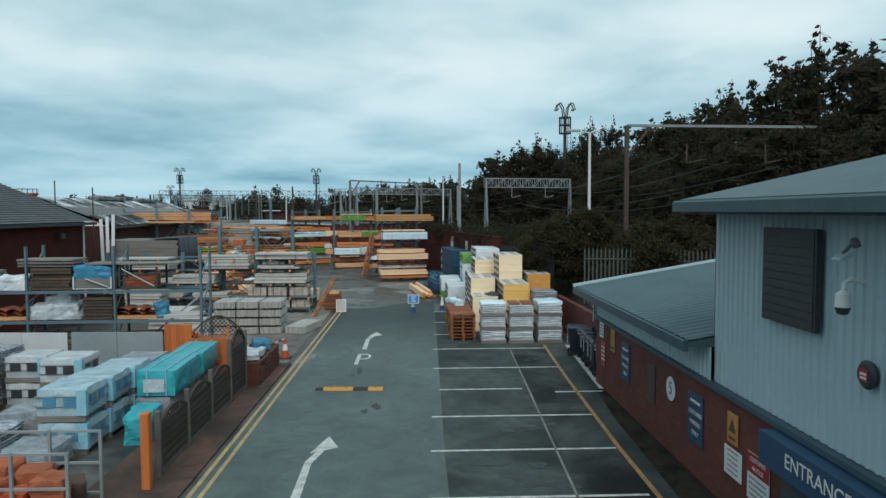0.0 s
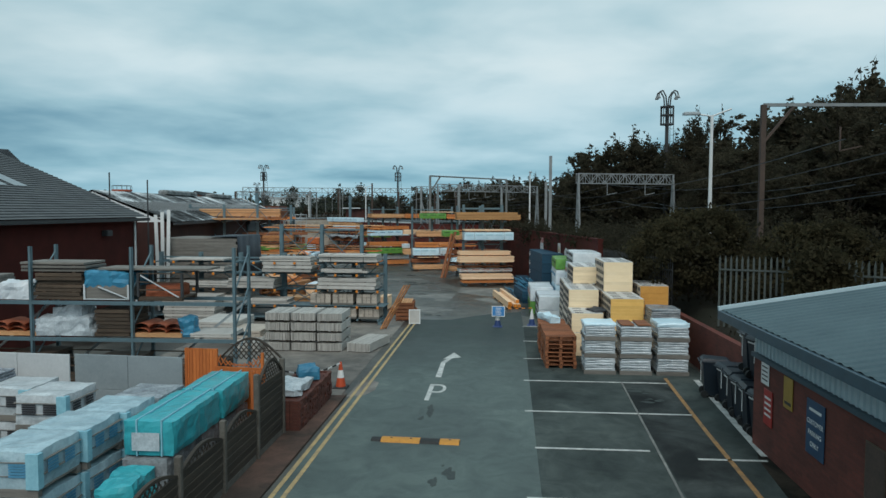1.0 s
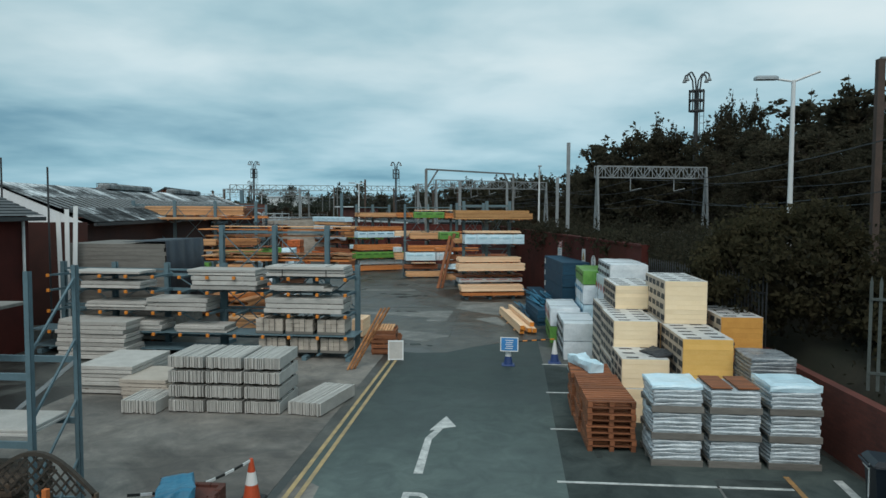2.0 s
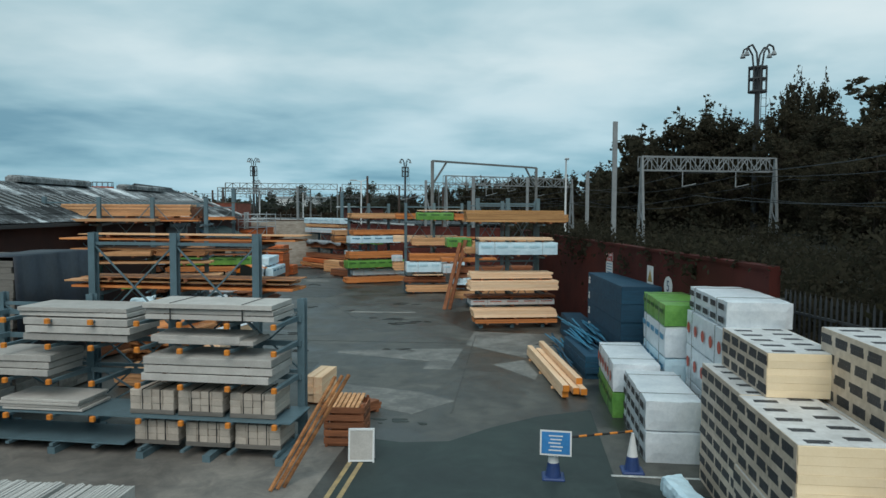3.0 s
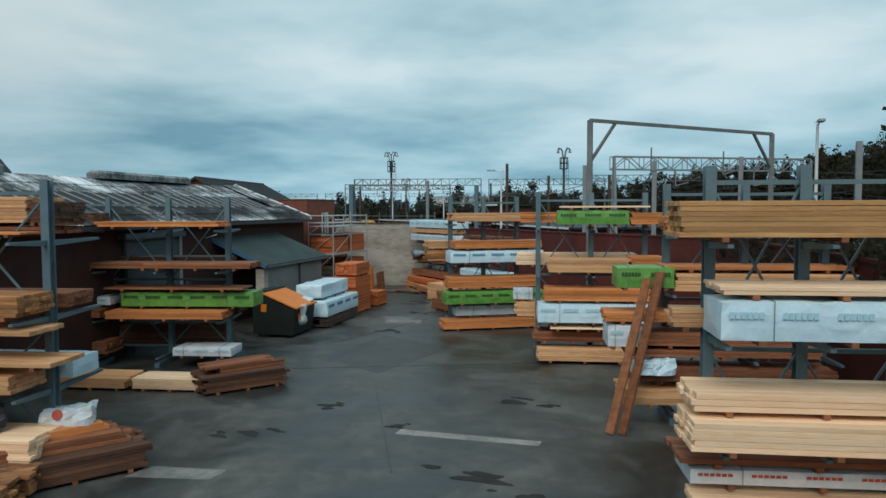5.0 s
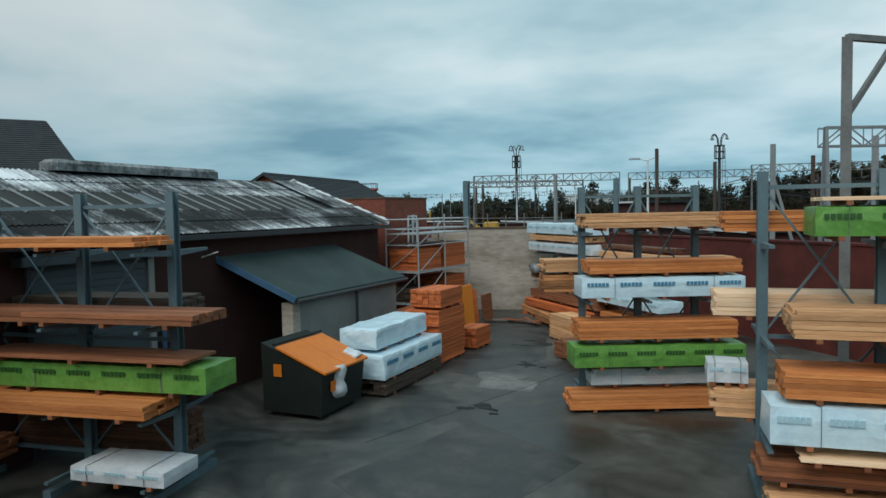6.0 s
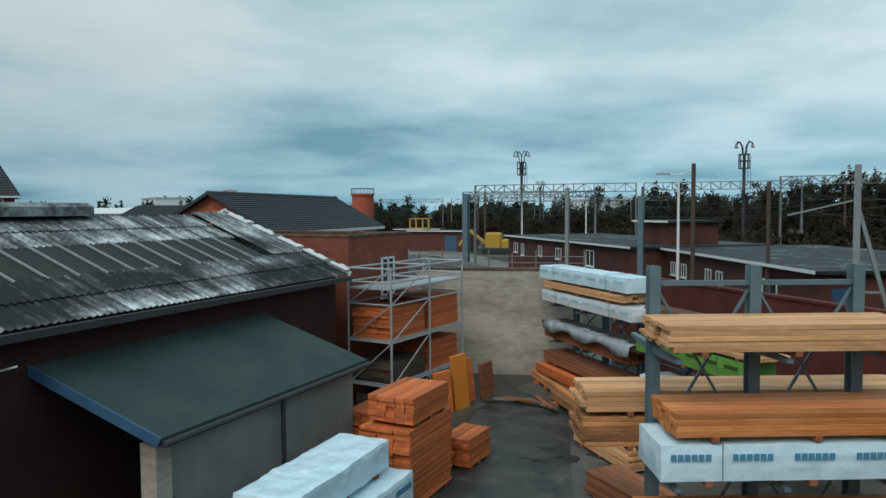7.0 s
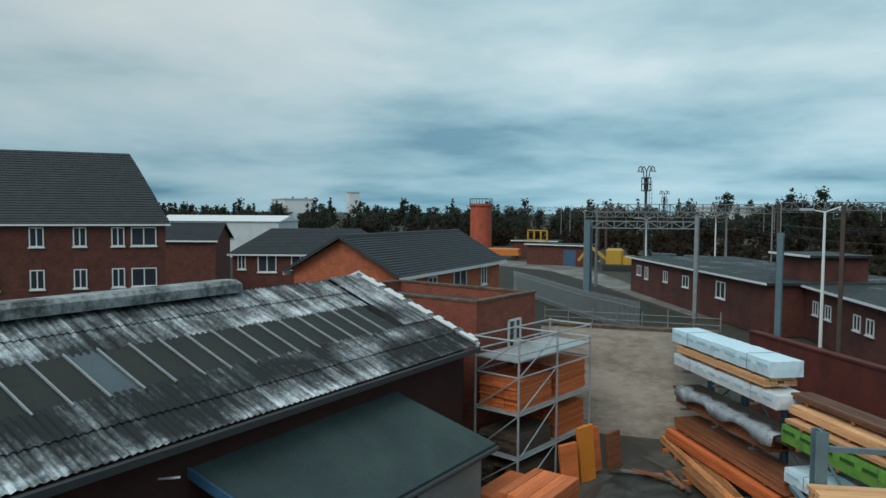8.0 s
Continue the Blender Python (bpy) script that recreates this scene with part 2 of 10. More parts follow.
for nm in ("brick", "brick_orange", "brick_office", "brick_rail"):
    courses(M[nm], (0.8, 1.1, 1.2))
M["clad"] = mat("pale_blue_cladding", (0.44, 0.56, 0.61), (0.38, 0.50, 0.55), 0.45, 0.8, 12.0, 0.6, 0.02)
M["clad_roof"] = mat("grey_blue_roof", (0.080, 0.128, 0.145), (0.052, 0.088, 0.104), 0.55, 0.9, 14.0, 0.7, 0.02, spec=0.25)
M["trim_blue"] = mat("dark_blue_trim", (0.05, 0.10, 0.135), None, 0.5, 3, 30)
M["steel_blue"] = mat("painted_rack_steel", (0.115, 0.19, 0.225), (0.085, 0.14, 0.165), 0.5, 3.0, 25.0, 0.7, 0.05)
M["galv"] = mat("galvanised_steel", (0.42, 0.46, 0.48), (0.30, 0.34, 0.36), 0.5, 4, 40, 0.7, 0.05, metal=0.5)
M["scaffold"] = mat("bright_galvanised_tube", (0.46, 0.50, 0.51), (0.32, 0.35, 0.37), 0.45, 4, 40, 0.7, 0.05, metal=0.3)
M["steel_far"] = mat("weathered_steel", (0.26, 0.29, 0.30), (0.18, 0.20, 0.21), 0.7, 2, 20, 0.7, 0.05)
M["steel_mid"] = mat("dull_grey_steel", (0.19, 0.205, 0.205), (0.12, 0.13, 0.13), 0.75, 2, 20, 0.8, 0.05)
M["sheet_dark"] = mat("dull_fence_sheet", (0.085, 0.10, 0.10), (0.05, 0.062, 0.062), 0.8, 0.6, 10, 0.9, 0.05, world=True)
M["steel_dark"] = mat("dark_steel", (0.045, 0.05, 0.055), None, 0.6, 3, 30)
M["palisade"] = mat("dull_green_grey_steel", (0.085, 0.105, 0.10), (0.05, 0.062, 0.06), 0.75, 2, 20, 0.8, 0.05)
M["rust"] = mat("rusty_steel", (0.088, 0.060, 0.048), (0.05, 0.038, 0.032), 0.85, 2, 20, 0.8)
M["cap_orange"] = mat("orange_cap", (0.75, 0.26, 0.03), (0.6, 0.2, 0.03), 0.5, 5, 30)
M["wood_pale"] = mat("pale_sawn_timber", (0.95, 0.70, 0.475), (0.83, 0.53, 0.31), 0.7, 2.0, 18.0, 1.0, 0.3, rnd=0.16, stretch=(0.25, 3, 3))
M["wood_tan"] = mat("tan_sawn_timber", (0.76, 0.435, 0.225), (0.50, 0.25, 0.105), 0.75, 2.0, 18.0, 1.0, 0.3, rnd=0.22, stretch=(0.25, 3, 3))
M["wood_orange"] = mat("orange_treated_timber", (0.70, 0.27, 0.085), (0.46, 0.145, 0.035), 0.75, 2.0, 18.0, 1.0, 0.3, rnd=0.24, stretch=(0.25, 3, 3))
M["wood_deep"] = mat("deep_orange_timber", (0.64, 0.175, 0.05), (0.42, 0.10, 0.028), 0.75, 2.0, 18.0, 1.0, 0.3, rnd=0.22, stretch=(0.25, 3, 3))
M["wood_red"] = mat("red_brown_timber", (0.33, 0.125, 0.055), (0.17, 0.062, 0.028), 0.8, 2.0, 18.0, 1.0, 0.3, rnd=0.28, stretch=(0.25, 3, 3))
M["wood_dark"] = mat("dark_weathered_wood", (0.105, 0.075, 0.052), (0.036, 0.028, 0.021), 0.85, 2.0, 18.0, 0.8, 0.3, rnd=0.25, stretch=(0.3, 3, 3))
M["wood_brown"] = mat("damp_brown_timber", (0.155, 0.066, 0.034), (0.055, 0.026, 0.016), 0.8, 2.0, 18.0, 1.0, 0.3, rnd=0.35, stretch=(0.3, 3, 3))
M["wood_gold"] = mat("golden_brown_timber", (0.56, 0.31, 0.125), (0.36, 0.18, 0.065), 0.75, 2.0, 18.0, 1.0, 0.3, rnd=0.25, stretch=(0.25, 3, 3))
M["wood_mixed"] = mat("weathered_orange_timber", (0.50, 0.225, 0.085), (0.20, 0.085, 0.035), 0.8, 2.0, 18.0, 1.1, 0.3, rnd=0.4, stretch=(0.3, 3, 3))
M["wood_grey"] = mat("grey_weathered_wood", (0.22, 0.21, 0.19), (0.12, 0.115, 0.105), 0.85, 2.0, 18.0, 0.8, 0.25, rnd=0.15, stretch=(0.3, 3, 3))
M["fence_orange"] = mat("orange_fence_board", (0.6, 0.175, 0.04), (0.42, 0.11, 0.025), 0.75, 2, 20, 0.8, 0.2, rnd=0.12, stretch=(3, 3, 0.4))
M["foam"] = mat("cream_foam_board", (0.92, 0.76, 0.53), (0.84, 0.67, 0.43), 0.9, 3, 40, 0.6, 0.1, rnd=0.08)
M["foam_yellow"] = mat("yellow_foam_board", (0.84, 0.53, 0.17), (0.74, 0.43, 0.11), 0.9, 3, 40, 0.6, 0.1, rnd=0.08)
M["foam_orange"] = mat("orange_foam_board", (0.74, 0.38, 0.09), (0.58, 0.27, 0.06), 0.9, 3, 40, 0.6, 0.1, rnd=0.08)
M["film_white"] = mat("white_wrapping_film", (0.74, 0.80, 0.84), (0.56, 0.63, 0.68), 0.35, 3.0, 14.0, 0.7, 0.5, rnd=0.04)
M["sleeve_top"] = mat("white_printed_film", (0.68, 0.69, 0.69), (0.50, 0.50, 0.49), 0.4, 1.8, 9.0, 1.0, 0.4, rnd=0.08)
M["sleeve"] = mat("printed_sleeve_film", (0.66, 0.55, 0.44), (0.45, 0.36, 0.27), 0.4, 1.8, 9.0, 1.0, 0.4, rnd=0.1)
M["film_blue"] = mat("pale_blue_wrapping_film", (0.67, 0.86, 0.95), (0.52, 0.73, 0.84), 0.3, 3.0, 14.0, 0.7, 0.6, rnd=0.06)
M["film_white_worn"] = mat("dusty_white_film", (0.60, 0.66, 0.69), (0.38, 0.43, 0.46), 0.3, 3.0, 14.0, 0.9, 0.6, rnd=0.12)
M["film_blue_worn"] = mat("dusty_pale_blue_film", (0.46, 0.63, 0.70), (0.28, 0.42, 0.49), 0.3, 3.0, 14.0, 0.9, 0.6, rnd=0.12)
M["film_clear_worn"] = mat("dusty_clear_film", (0.34, 0.39, 0.42), (0.18, 0.21, 0.24), 0.25, 4.0, 22.0, 1.0, 0.8, rnd=0.12)
M["fence_board"] = mat("dark_wet_fence_board", (0.060, 0.049, 0.038), (0.026, 0.022, 0.018), 0.8, 2.0, 18.0, 0.9, 0.3, rnd=0.25, stretch=(3, 0.3, 3))
M["film_green"] = mat("green_wrapping_film", (0.17, 0.40, 0.085), (0.085, 0.25, 0.045), 0.4, 3.0, 14.0, 0.7, 0.6)
M["film_turq"] = mat("turquoise_wrapping_film", (0.05, 0.42, 0.48), (0.035, 0.32, 0.38), 0.3, 3.0, 14.0, 0.7, 0.6)
M["film_clear"] = mat("clear_film_over_bags", (0.55, 0.62, 0.66), (0.36, 0.42, 0.46), 0.25, 4.0, 22.0, 1.0, 0.8, rnd=0.1)
M["film_grey"] = mat("grey_film_over_bags", (0.32, 0.35, 0.37), (0.17, 0.19, 0.21), 0.25, 4.0, 22.0, 1.0, 0.8, rnd=0.15)
M["bag_grey"] = mat("blue_grey_film_over_bags", (0.44, 0.49, 0.54), (0.14, 0.16, 0.19), 0.25, 5.0, 20.0, 1.1, 0.8, rnd=0.3, stretch=(1, 1, 2.5))
M["blue_timber"] = mat("blue_dyed_board", (0.010, 0.070, 0.125), (0.005, 0.036, 0.072), 0.75, 2.0, 18.0, 0.8, 0.2, rnd=0.12, stretch=(3, 0.25, 3))
M["blue_bright"] = mat("bright_blue_board", (0.045, 0.25, 0.40), (0.03, 0.17, 0.29), 0.5, 2.0, 18.0, 0.8, 0.2, rnd=0.2)
def creased(m, scale=2.4, strength=0.55, dist=0.03):
    """Sharp folds over a film's own relief."""
    nt = m.node_tree
    p = nt.nodes["Principled BSDF"]
    first = p.inputs["Normal"].links[0].from_socket
    co = nt.nodes.new("ShaderNodeTexCoord")
    mp = nt.nodes.new("ShaderNodeMapping")
    mp.inputs["Scale"].default_value, mp.inputs["Rotation"].default_value = (0.7, 1.0, 1.6), (0.3, 0.5, 0.4)
    nt.links.new(co.outputs["Object"], mp.inputs[0])
    n = node(nt, "ShaderNodeTexNoise", Scale=scale, Detail=4.0, Roughness=0.55, Distortion=0.7)
    n.noise_type = "RIDGED_MULTIFRACTAL"
    nt.links.new(mp.outputs[0], n.inputs["Vector"])
    bp = node(nt, "ShaderNodeBump", Strength=strength, Distance=dist)
    nt.links.new(n.outputs[0], bp.inputs["Height"]); nt.links.new(first, bp.inputs["Normal"]); nt.links.new(bp.outputs[0], p.inputs["Normal"])


for nm in ("film_white", "film_blue", "film_green", "film_turq", "film_clear", "film_grey"):
    creased(M[nm])
M["print_black"] = mat("black_print", (0.045, 0.048, 0.055), None, 0.6, 6, 30)
M["band_blue"] = mat("pale_blue_print", (0.30, 0.58, 0.68), (0.20, 0.45, 0.56), 0.35, 4, 20, 0.8, 0.4)
M["print_pale"] = mat("faint_blue_print", (0.36, 0.62, 0.72), (0.50, 0.70, 0.78), 0.4, 14, 60, 1.2, 0.1)
M["print_blue"] = mat("blue_print", (0.10, 0.33, 0.52), None, 0.5, 6, 30)
M["print_green"] = mat("dark_green_print", (0.035, 0.13, 0.03), None, 0.5, 6, 30)
M["print_red"] = mat("red_print", (0.58, 0.085, 0.045), None, 0.5, 6, 30)
M["concrete"] = mat("cast_concrete", (0.50, 0.495, 0.47), (0.39, 0.385, 0.365), 0.85, 2.5, 35.0, 0.9, 0.25, rnd=0.2)
M["concrete_beige"] = mat("beige_stone_block", (0.52, 0.47, 0.41), (0.40, 0.36, 0.31), 0.9, 3, 30, 0.7, 0.3, rnd=0.12)
M["render_grey"] = mat("grey_render", (0.27, 0.28, 0.27), (0.20, 0.21, 0.20), 0.9, 1.2, 25, 0.8, 0.25, world=True)
M["render_beige"] = mat("beige_blockwork", (0.47, 0.435, 0.38), (0.25, 0.225, 0.185), 0.9, 0.5, 5, 1.0, 0.3, world=True, stretch=(0.45, 0.45, 1.5))
M["slate"] = mat("grey_roof_tile", (0.105, 0.115, 0.12), (0.065, 0.072, 0.078), 0.75, 1.5, 20, 0.8, 0.3, rnd=0.25)
M["tile_dark"] = mat("dark_roof_tile", (0.032, 0.040, 0.046), (0.021, 0.026, 0.031), 0.7, 1.5, 20, 0.8, 0.3, rnd=0.2)
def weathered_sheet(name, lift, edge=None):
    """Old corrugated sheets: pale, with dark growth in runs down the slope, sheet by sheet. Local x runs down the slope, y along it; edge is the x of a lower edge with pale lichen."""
    m = bpy.data.materials.new(name)
    m.use_nodes = True
    nt = m.node_tree
    p = nt.nodes["Principled BSDF"]
    p.inputs["Roughness"].default_value, p.inputs["Specular IOR Level"].default_value = 0.85, 0.25
    co = nt.nodes.new("ShaderNodeTexCoord").outputs["Object"]

    def layer(scale, stretch, detail, rough, weight, total):
        mp = nt.nodes.new("ShaderNodeMapping")
        mp.inputs["Scale"].default_value = stretch
        nt.links.new(co, mp.inputs[0])
        n = node(nt, "ShaderNodeTexNoise", Scale=scale, Detail=detail, Roughness=rough, Distortion=0.3)
        nt.links.new(mp.outputs[0], n.inputs["Vector"])
        mu = nt.nodes.new("ShaderNodeMath"); mu.operation = "MULTIPLY_ADD"; mu.inputs[1].default_value = weight
        nt.links.new(n.outputs[0], mu.inputs[0])
        if total is None:
            mu.inputs[2].default_value = lift
        else:
            nt.links.new(total, mu.inputs[2])
        return mu.outputs[0]

    v = layer(0.38, (1.6, 0.7, 1.0), 4.0, 0.6, 0.58, None)
    v = layer(1.0, (0.55, 6.0, 0.55), 5.0, 0.62, 0.42, v)
    v = layer(9.0, (1.0, 1.6, 1.0), 4.0, 0.7, 0.22, v)
    # each sheet has its own shade
    sep = nt.nodes.new("ShaderNodeSeparateXYZ")
    nt.links.new(co, sep.inputs[0])
    dv = nt.nodes.new("ShaderNodeMath"); dv.operation = "DIVIDE"; dv.inputs[1].default_value = 1.02
    fl = nt.nodes.new("ShaderNodeMath"); fl.operation = "FLOOR"
    wn = nt.nodes.new("ShaderNodeTexWhiteNoise"); wn.noise_dimensions = "1D"
    nt.links.new(sep.outputs[1], dv.inputs[0]); nt.links.new(dv.outputs[0], fl.inputs[0]); nt.links.new(fl.outputs[0], wn.inputs["W"])
    ad = nt.nodes.new("ShaderNodeMath"); ad.operation = "MULTIPLY_ADD"; ad.inputs[1].default_value = 0.10
    nt.links.new(wn.outputs[0], ad.inputs[0]); nt.links.new(v, ad.inputs[2])
    shade = ad.outputs[0]
    if edge is not None:
        fr = nt.nodes.new("ShaderNodeMapRange")
        fr.inputs["From Min"].default_value, fr.inputs["From Max"].default_value = edge - 0.42, edge - 0.10
        fr.inputs["To Min"].default_value, fr.inputs["To Max"].default_value = 0.0, 1.0
        nt.links.new(sep.outputs[0], fr.inputs["Value"])
        pn = node(nt, "ShaderNodeTexNoise", Scale=1.1, Detail=4.0, Roughness=0.7)
        nt.links.new(co, pn.inputs["Vector"])
        pw = nt.nodes.new("ShaderNodeMapRange")
        pw.inputs["From Min"].default_value, pw.inputs["From Max"].default_value = 0.36, 0.62
        pw.inputs["To Min"].default_value, pw.inputs["To Max"].default_value = 0.0, 0.11
        nt.links.new(pn.outputs[0], pw.inputs["Value"])
        fm = nt.nodes.new("ShaderNodeMath"); fm.operation = "MULTIPLY_ADD"
        nt.links.new(fr.outputs[0], fm.inputs[0]); nt.links.new(pw.outputs[0], fm.inputs[1]); nt.links.new(shade, fm.inputs[2])
        shade = fm.outputs[0]
    ramp = nt.nodes.new("ShaderNodeValToRGB")
    e = ramp.color_ramp.elements
    e[0].position, e[0].color = 0.47, (0.022, 0.026, 0.028, 1)
    e[1].position, e[1].color = 0.73, (0.70, 0.77, 0.80, 1)
    for q, c in ((0.545, (0.085, 0.098, 0.104, 1)), (0.60, (0.22, 0.25, 0.265, 1)), (0.655, (0.44, 0.50, 0.525, 1))):
        k = e.new(q); k.color = c
    nt.links.new(shade, ramp.inputs[0]); nt.links.new(ramp.outputs[0], p.inputs["Base Color"])
    bp = node(nt, "ShaderNodeBump", Strength=0.3, Distance=0.02)
    nt.links.new(v, bp.inputs["Height"]); nt.links.new(bp.outputs[0], p.inputs["Normal"])
    return m


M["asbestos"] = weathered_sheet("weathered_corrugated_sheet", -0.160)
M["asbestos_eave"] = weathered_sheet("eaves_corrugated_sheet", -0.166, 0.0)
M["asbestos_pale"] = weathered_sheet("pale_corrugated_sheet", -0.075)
M["vent_sheet"] = mat("mottled_vent_sheet", (0.34, 0.37, 0.38), (0.06, 0.068, 0.07), 0.85, 1.6, 9.0, 1.0, 0.2)
M["panel_grey"] = mat("blue_grey_board", (0.27, 0.32, 0.345), (0.21, 0.255, 0.275), 0.7, 1.2, 14, 0.7, 0.1)
M["panel_cream"] = mat("cream_board", (0.60, 0.58, 0.53), (0.50, 0.48, 0.44), 0.7, 1.2, 14, 0.7, 0.1)
M["gable_white"] = mat("white_limewashed_gable", (0.80, 0.84, 0.86), (0.62, 0.67, 0.70), 0.8, 0.9, 15, 0.7, 0.1, world=True)
M["brick_annexe"] = mat("warm_red_brick", (0.27, 0.075, 0.045), (0.17, 0.048, 0.03), 0.9, 2.0, 40.0, 0.8, 0.3, world=True)
courses(M["brick_annexe"], (0.8, 1.1, 1.2))
M["tarp_dark"] = mat("dark_blue_tarpaulin", (0.016, 0.026, 0.042), (0.008, 0.012, 0.020), 0.55, 1.2, 9.0, 1.0, 0.5)
M["bank_top"] = mat("brown_rubble_earth", (0.16, 0.105, 0.07), (0.05, 0.036, 0.026), 0.95, 2.5, 14.0, 1.1, 0.8, world=True)
M["orange_machine"] = mat("orange_machine_paint", (0.62, 0.20, 0.03), (0.45, 0.13, 0.02), 0.5, 3, 20)
M["rooflight"] = mat("dirty_rooflight_glass", (0.034, 0.036, 0.033), (0.022, 0.024, 0.022), 0.6, 0.8, 12, 0.7, 0.1, world=True, spec=0.2)
M["rooflight_blue"] = mat("clean_rooflight", (0.055, 0.085, 0.105), None, 0.25, 1, 12)
M["felt"] = mat("green_roofing_felt", (0.046, 0.074, 0.072), (0.024, 0.042, 0.044), 0.85, 0.7, 25, 0.9, 0.2, world=True)
M["fascia_blue"] = mat("blue_fascia", (0.05, 0.14, 0.25), None, 0.5, 3, 30)
M["white_paint"] = mat("white_paint", (0.72, 0.75, 0.76), (0.62, 0.66, 0.67), 0.6, 2, 20, 0.5, 0.05)
M["white_wall"] = mat("white_painted_gable", (0.58, 0.62, 0.64), (0.46, 0.50, 0.52), 0.75, 0.8, 15, 0.7, 0.1, world=True)
M["glass"] = mat("window_glass", (0.035, 0.045, 0.055), (0.03, 0.038, 0.045), 0.08, 1, 8, 0.3, 0.0, spec=0.8)
M["door_blue"] = mat("blue_door", (0.05, 0.11, 0.20), None, 0.5, 3, 20)
M["grey_door"] = mat("grey_blue_door", (0.060, 0.085, 0.098), (0.042, 0.062, 0.074), 0.6, 1.5, 12)
M["sign_blue"] = mat("blue_sign", (0.03, 0.085, 0.17), None, 0.4, 3, 20, bump=0)
M["sign_bright"] = mat("bright_blue_sign", (0.04, 0.25, 0.60), None, 0.4, 3, 20, bump=0)
M["sign_red"] = mat("red_sign", (0.42, 0.04, 0.035), None, 0.4, 3, 20, bump=0)
M["sign_yellow"] = mat("yellow_sign", (0.42, 0.27, 0.05), None, 0.4, 3, 20, bump=0)
M["sign_amber"] = mat("amber_sign", (0.60, 0.27, 0.07), None, 0.4, 3, 20, bump=0)
M["sign_white"] = mat("white_sign", (0.72, 0.74, 0.74), (0.65, 0.67, 0.67), 0.4, 3, 20, bump=0)
M["bin"] = mat("dark_blue_plastic", (0.012, 0.022, 0.035), None, 0.45, 3, 20)
M["skip_green"] = mat("dark_green_steel", (0.009, 0.017, 0.014), None, 0.7, 3, 20)
M["orange_lid"] = mat("orange_plastic_lid", (0.80, 0.23, 0.018), (0.66, 0.175, 0.014), 0.5, 2, 14, 0.6, 0.05)
M["cone_red"] = mat("cone_red_plastic", (0.60, 0.09, 0.03), None, 0.5, 4, 20)
M["cone_blue"] = mat("cone_blue_plastic", (0.03, 0.07, 0.22), None, 0.5, 4, 20)
M["yellow_plant"] = mat("yellow_machine", (0.55, 0.33, 0.04), None, 0.5, 4, 20)
M["terracotta"] = mat("terracotta", (0.40, 0.115, 0.05), (0.28, 0.08, 0.04), 0.8, 3, 25, 0.7, rnd=0.15)
M["leaf"] = mat("dark_foliage", (0.078, 0.070, 0.046), (0.052, 0.048, 0.033), 0.85, 0.35, 3.0, 0.9, 0.0, world=True, spec=0.15)
M["leaf_ivy"] = mat("ivy_foliage", (0.054, 0.050, 0.033), (0.040, 0.037, 0.026), 0.8, 0.45, 3.0, 1.1, 0.0, world=True, spec=0.12)
M["leaf_far"] = mat("far_woods_foliage", (0.072, 0.078, 0.052), (0.036, 0.046, 0.036), 0.9, 0.05, 0.5, 0.9, 0.0, world=True)
M["leaf_autumn"] = mat("autumn_foliage", (0.070, 0.050, 0.032), (0.036, 0.030, 0.023), 0.9, 0.1, 0.7, 0.9, 0.0, world=True, spec=0.15)
M["wet_felt"] = mat("wet_flat_roof_felt", (0.040, 0.050, 0.054), (0.010, 0.013, 0.015), 0.3, 0.3, 3, 1.1, 0.02, world=True, spec=0.3)
wet_ramp = [n for n in M["wet_felt"].node_tree.nodes if n.type == "VALTORGB"][0]
wet_map = M["wet_felt"].node_tree.nodes.new("ShaderNodeMapRange")
wet_map.inputs["From Min"].default_value, wet_map.inputs["From Max"].default_value = 0.34, 0.50
wet_map.inputs["To Min"].default_value, wet_map.inputs["To Max"].default_value = 0.06, 0.75
M["wet_felt"].node_tree.links.new(wet_ramp.inputs[0].links[0].from_socket, wet_map.inputs["Value"])
M["wet_felt"].node_tree.links.new(wet_map.outputs[0], M["wet_felt"].node_tree.nodes["Principled BSDF"].inputs["Roughness"])
M["fence_post"] = mat("dirty_concrete_post", (0.135, 0.13, 0.115), (0.075, 0.07, 0.06), 0.9, 3, 25, 0.9, 0.3)
M["kerb"] = mat("dirty_kerb_stone", (0.10, 0.088, 0.078), (0.055, 0.046, 0.040), 0.9, 2, 25, 0.9, 0.3, world=True)
M["leaf_shrub"] = mat("olive_shrub_foliage", (0.072, 0.063, 0.034), (0.038, 0.035, 0.021), 0.85, 0.5, 3.0, 1.0, 0.0, world=True, spec=0.12)
for nm in ("leaf", "leaf_ivy", "leaf_shrub", "leaf_far", "leaf_autumn"):
    nt = M[nm].node_tree
    leaf_p = nt.nodes["Principled BSDF"]
    tl, mxs = nt.nodes.new("ShaderNodeBsdfTranslucent"), nt.nodes.new("ShaderNodeMixShader")
    mxs.inputs[0].default_value = 0.55
    nt.links.new(leaf_p.inputs["Base Color"].links[0].from_socket, tl.inputs["Color"])
    nt.links.new(leaf_p.outputs[0], mxs.inputs[1]); nt.links.new(tl.outputs[0], mxs.inputs[2])
    nt.links.new(mxs.outputs[0], nt.nodes["Material Output"].inputs["Surface"])
M["bark"] = mat("bark", (0.055, 0.042, 0.030), None, 0.95, 3, 20, 0.8, 0.5)


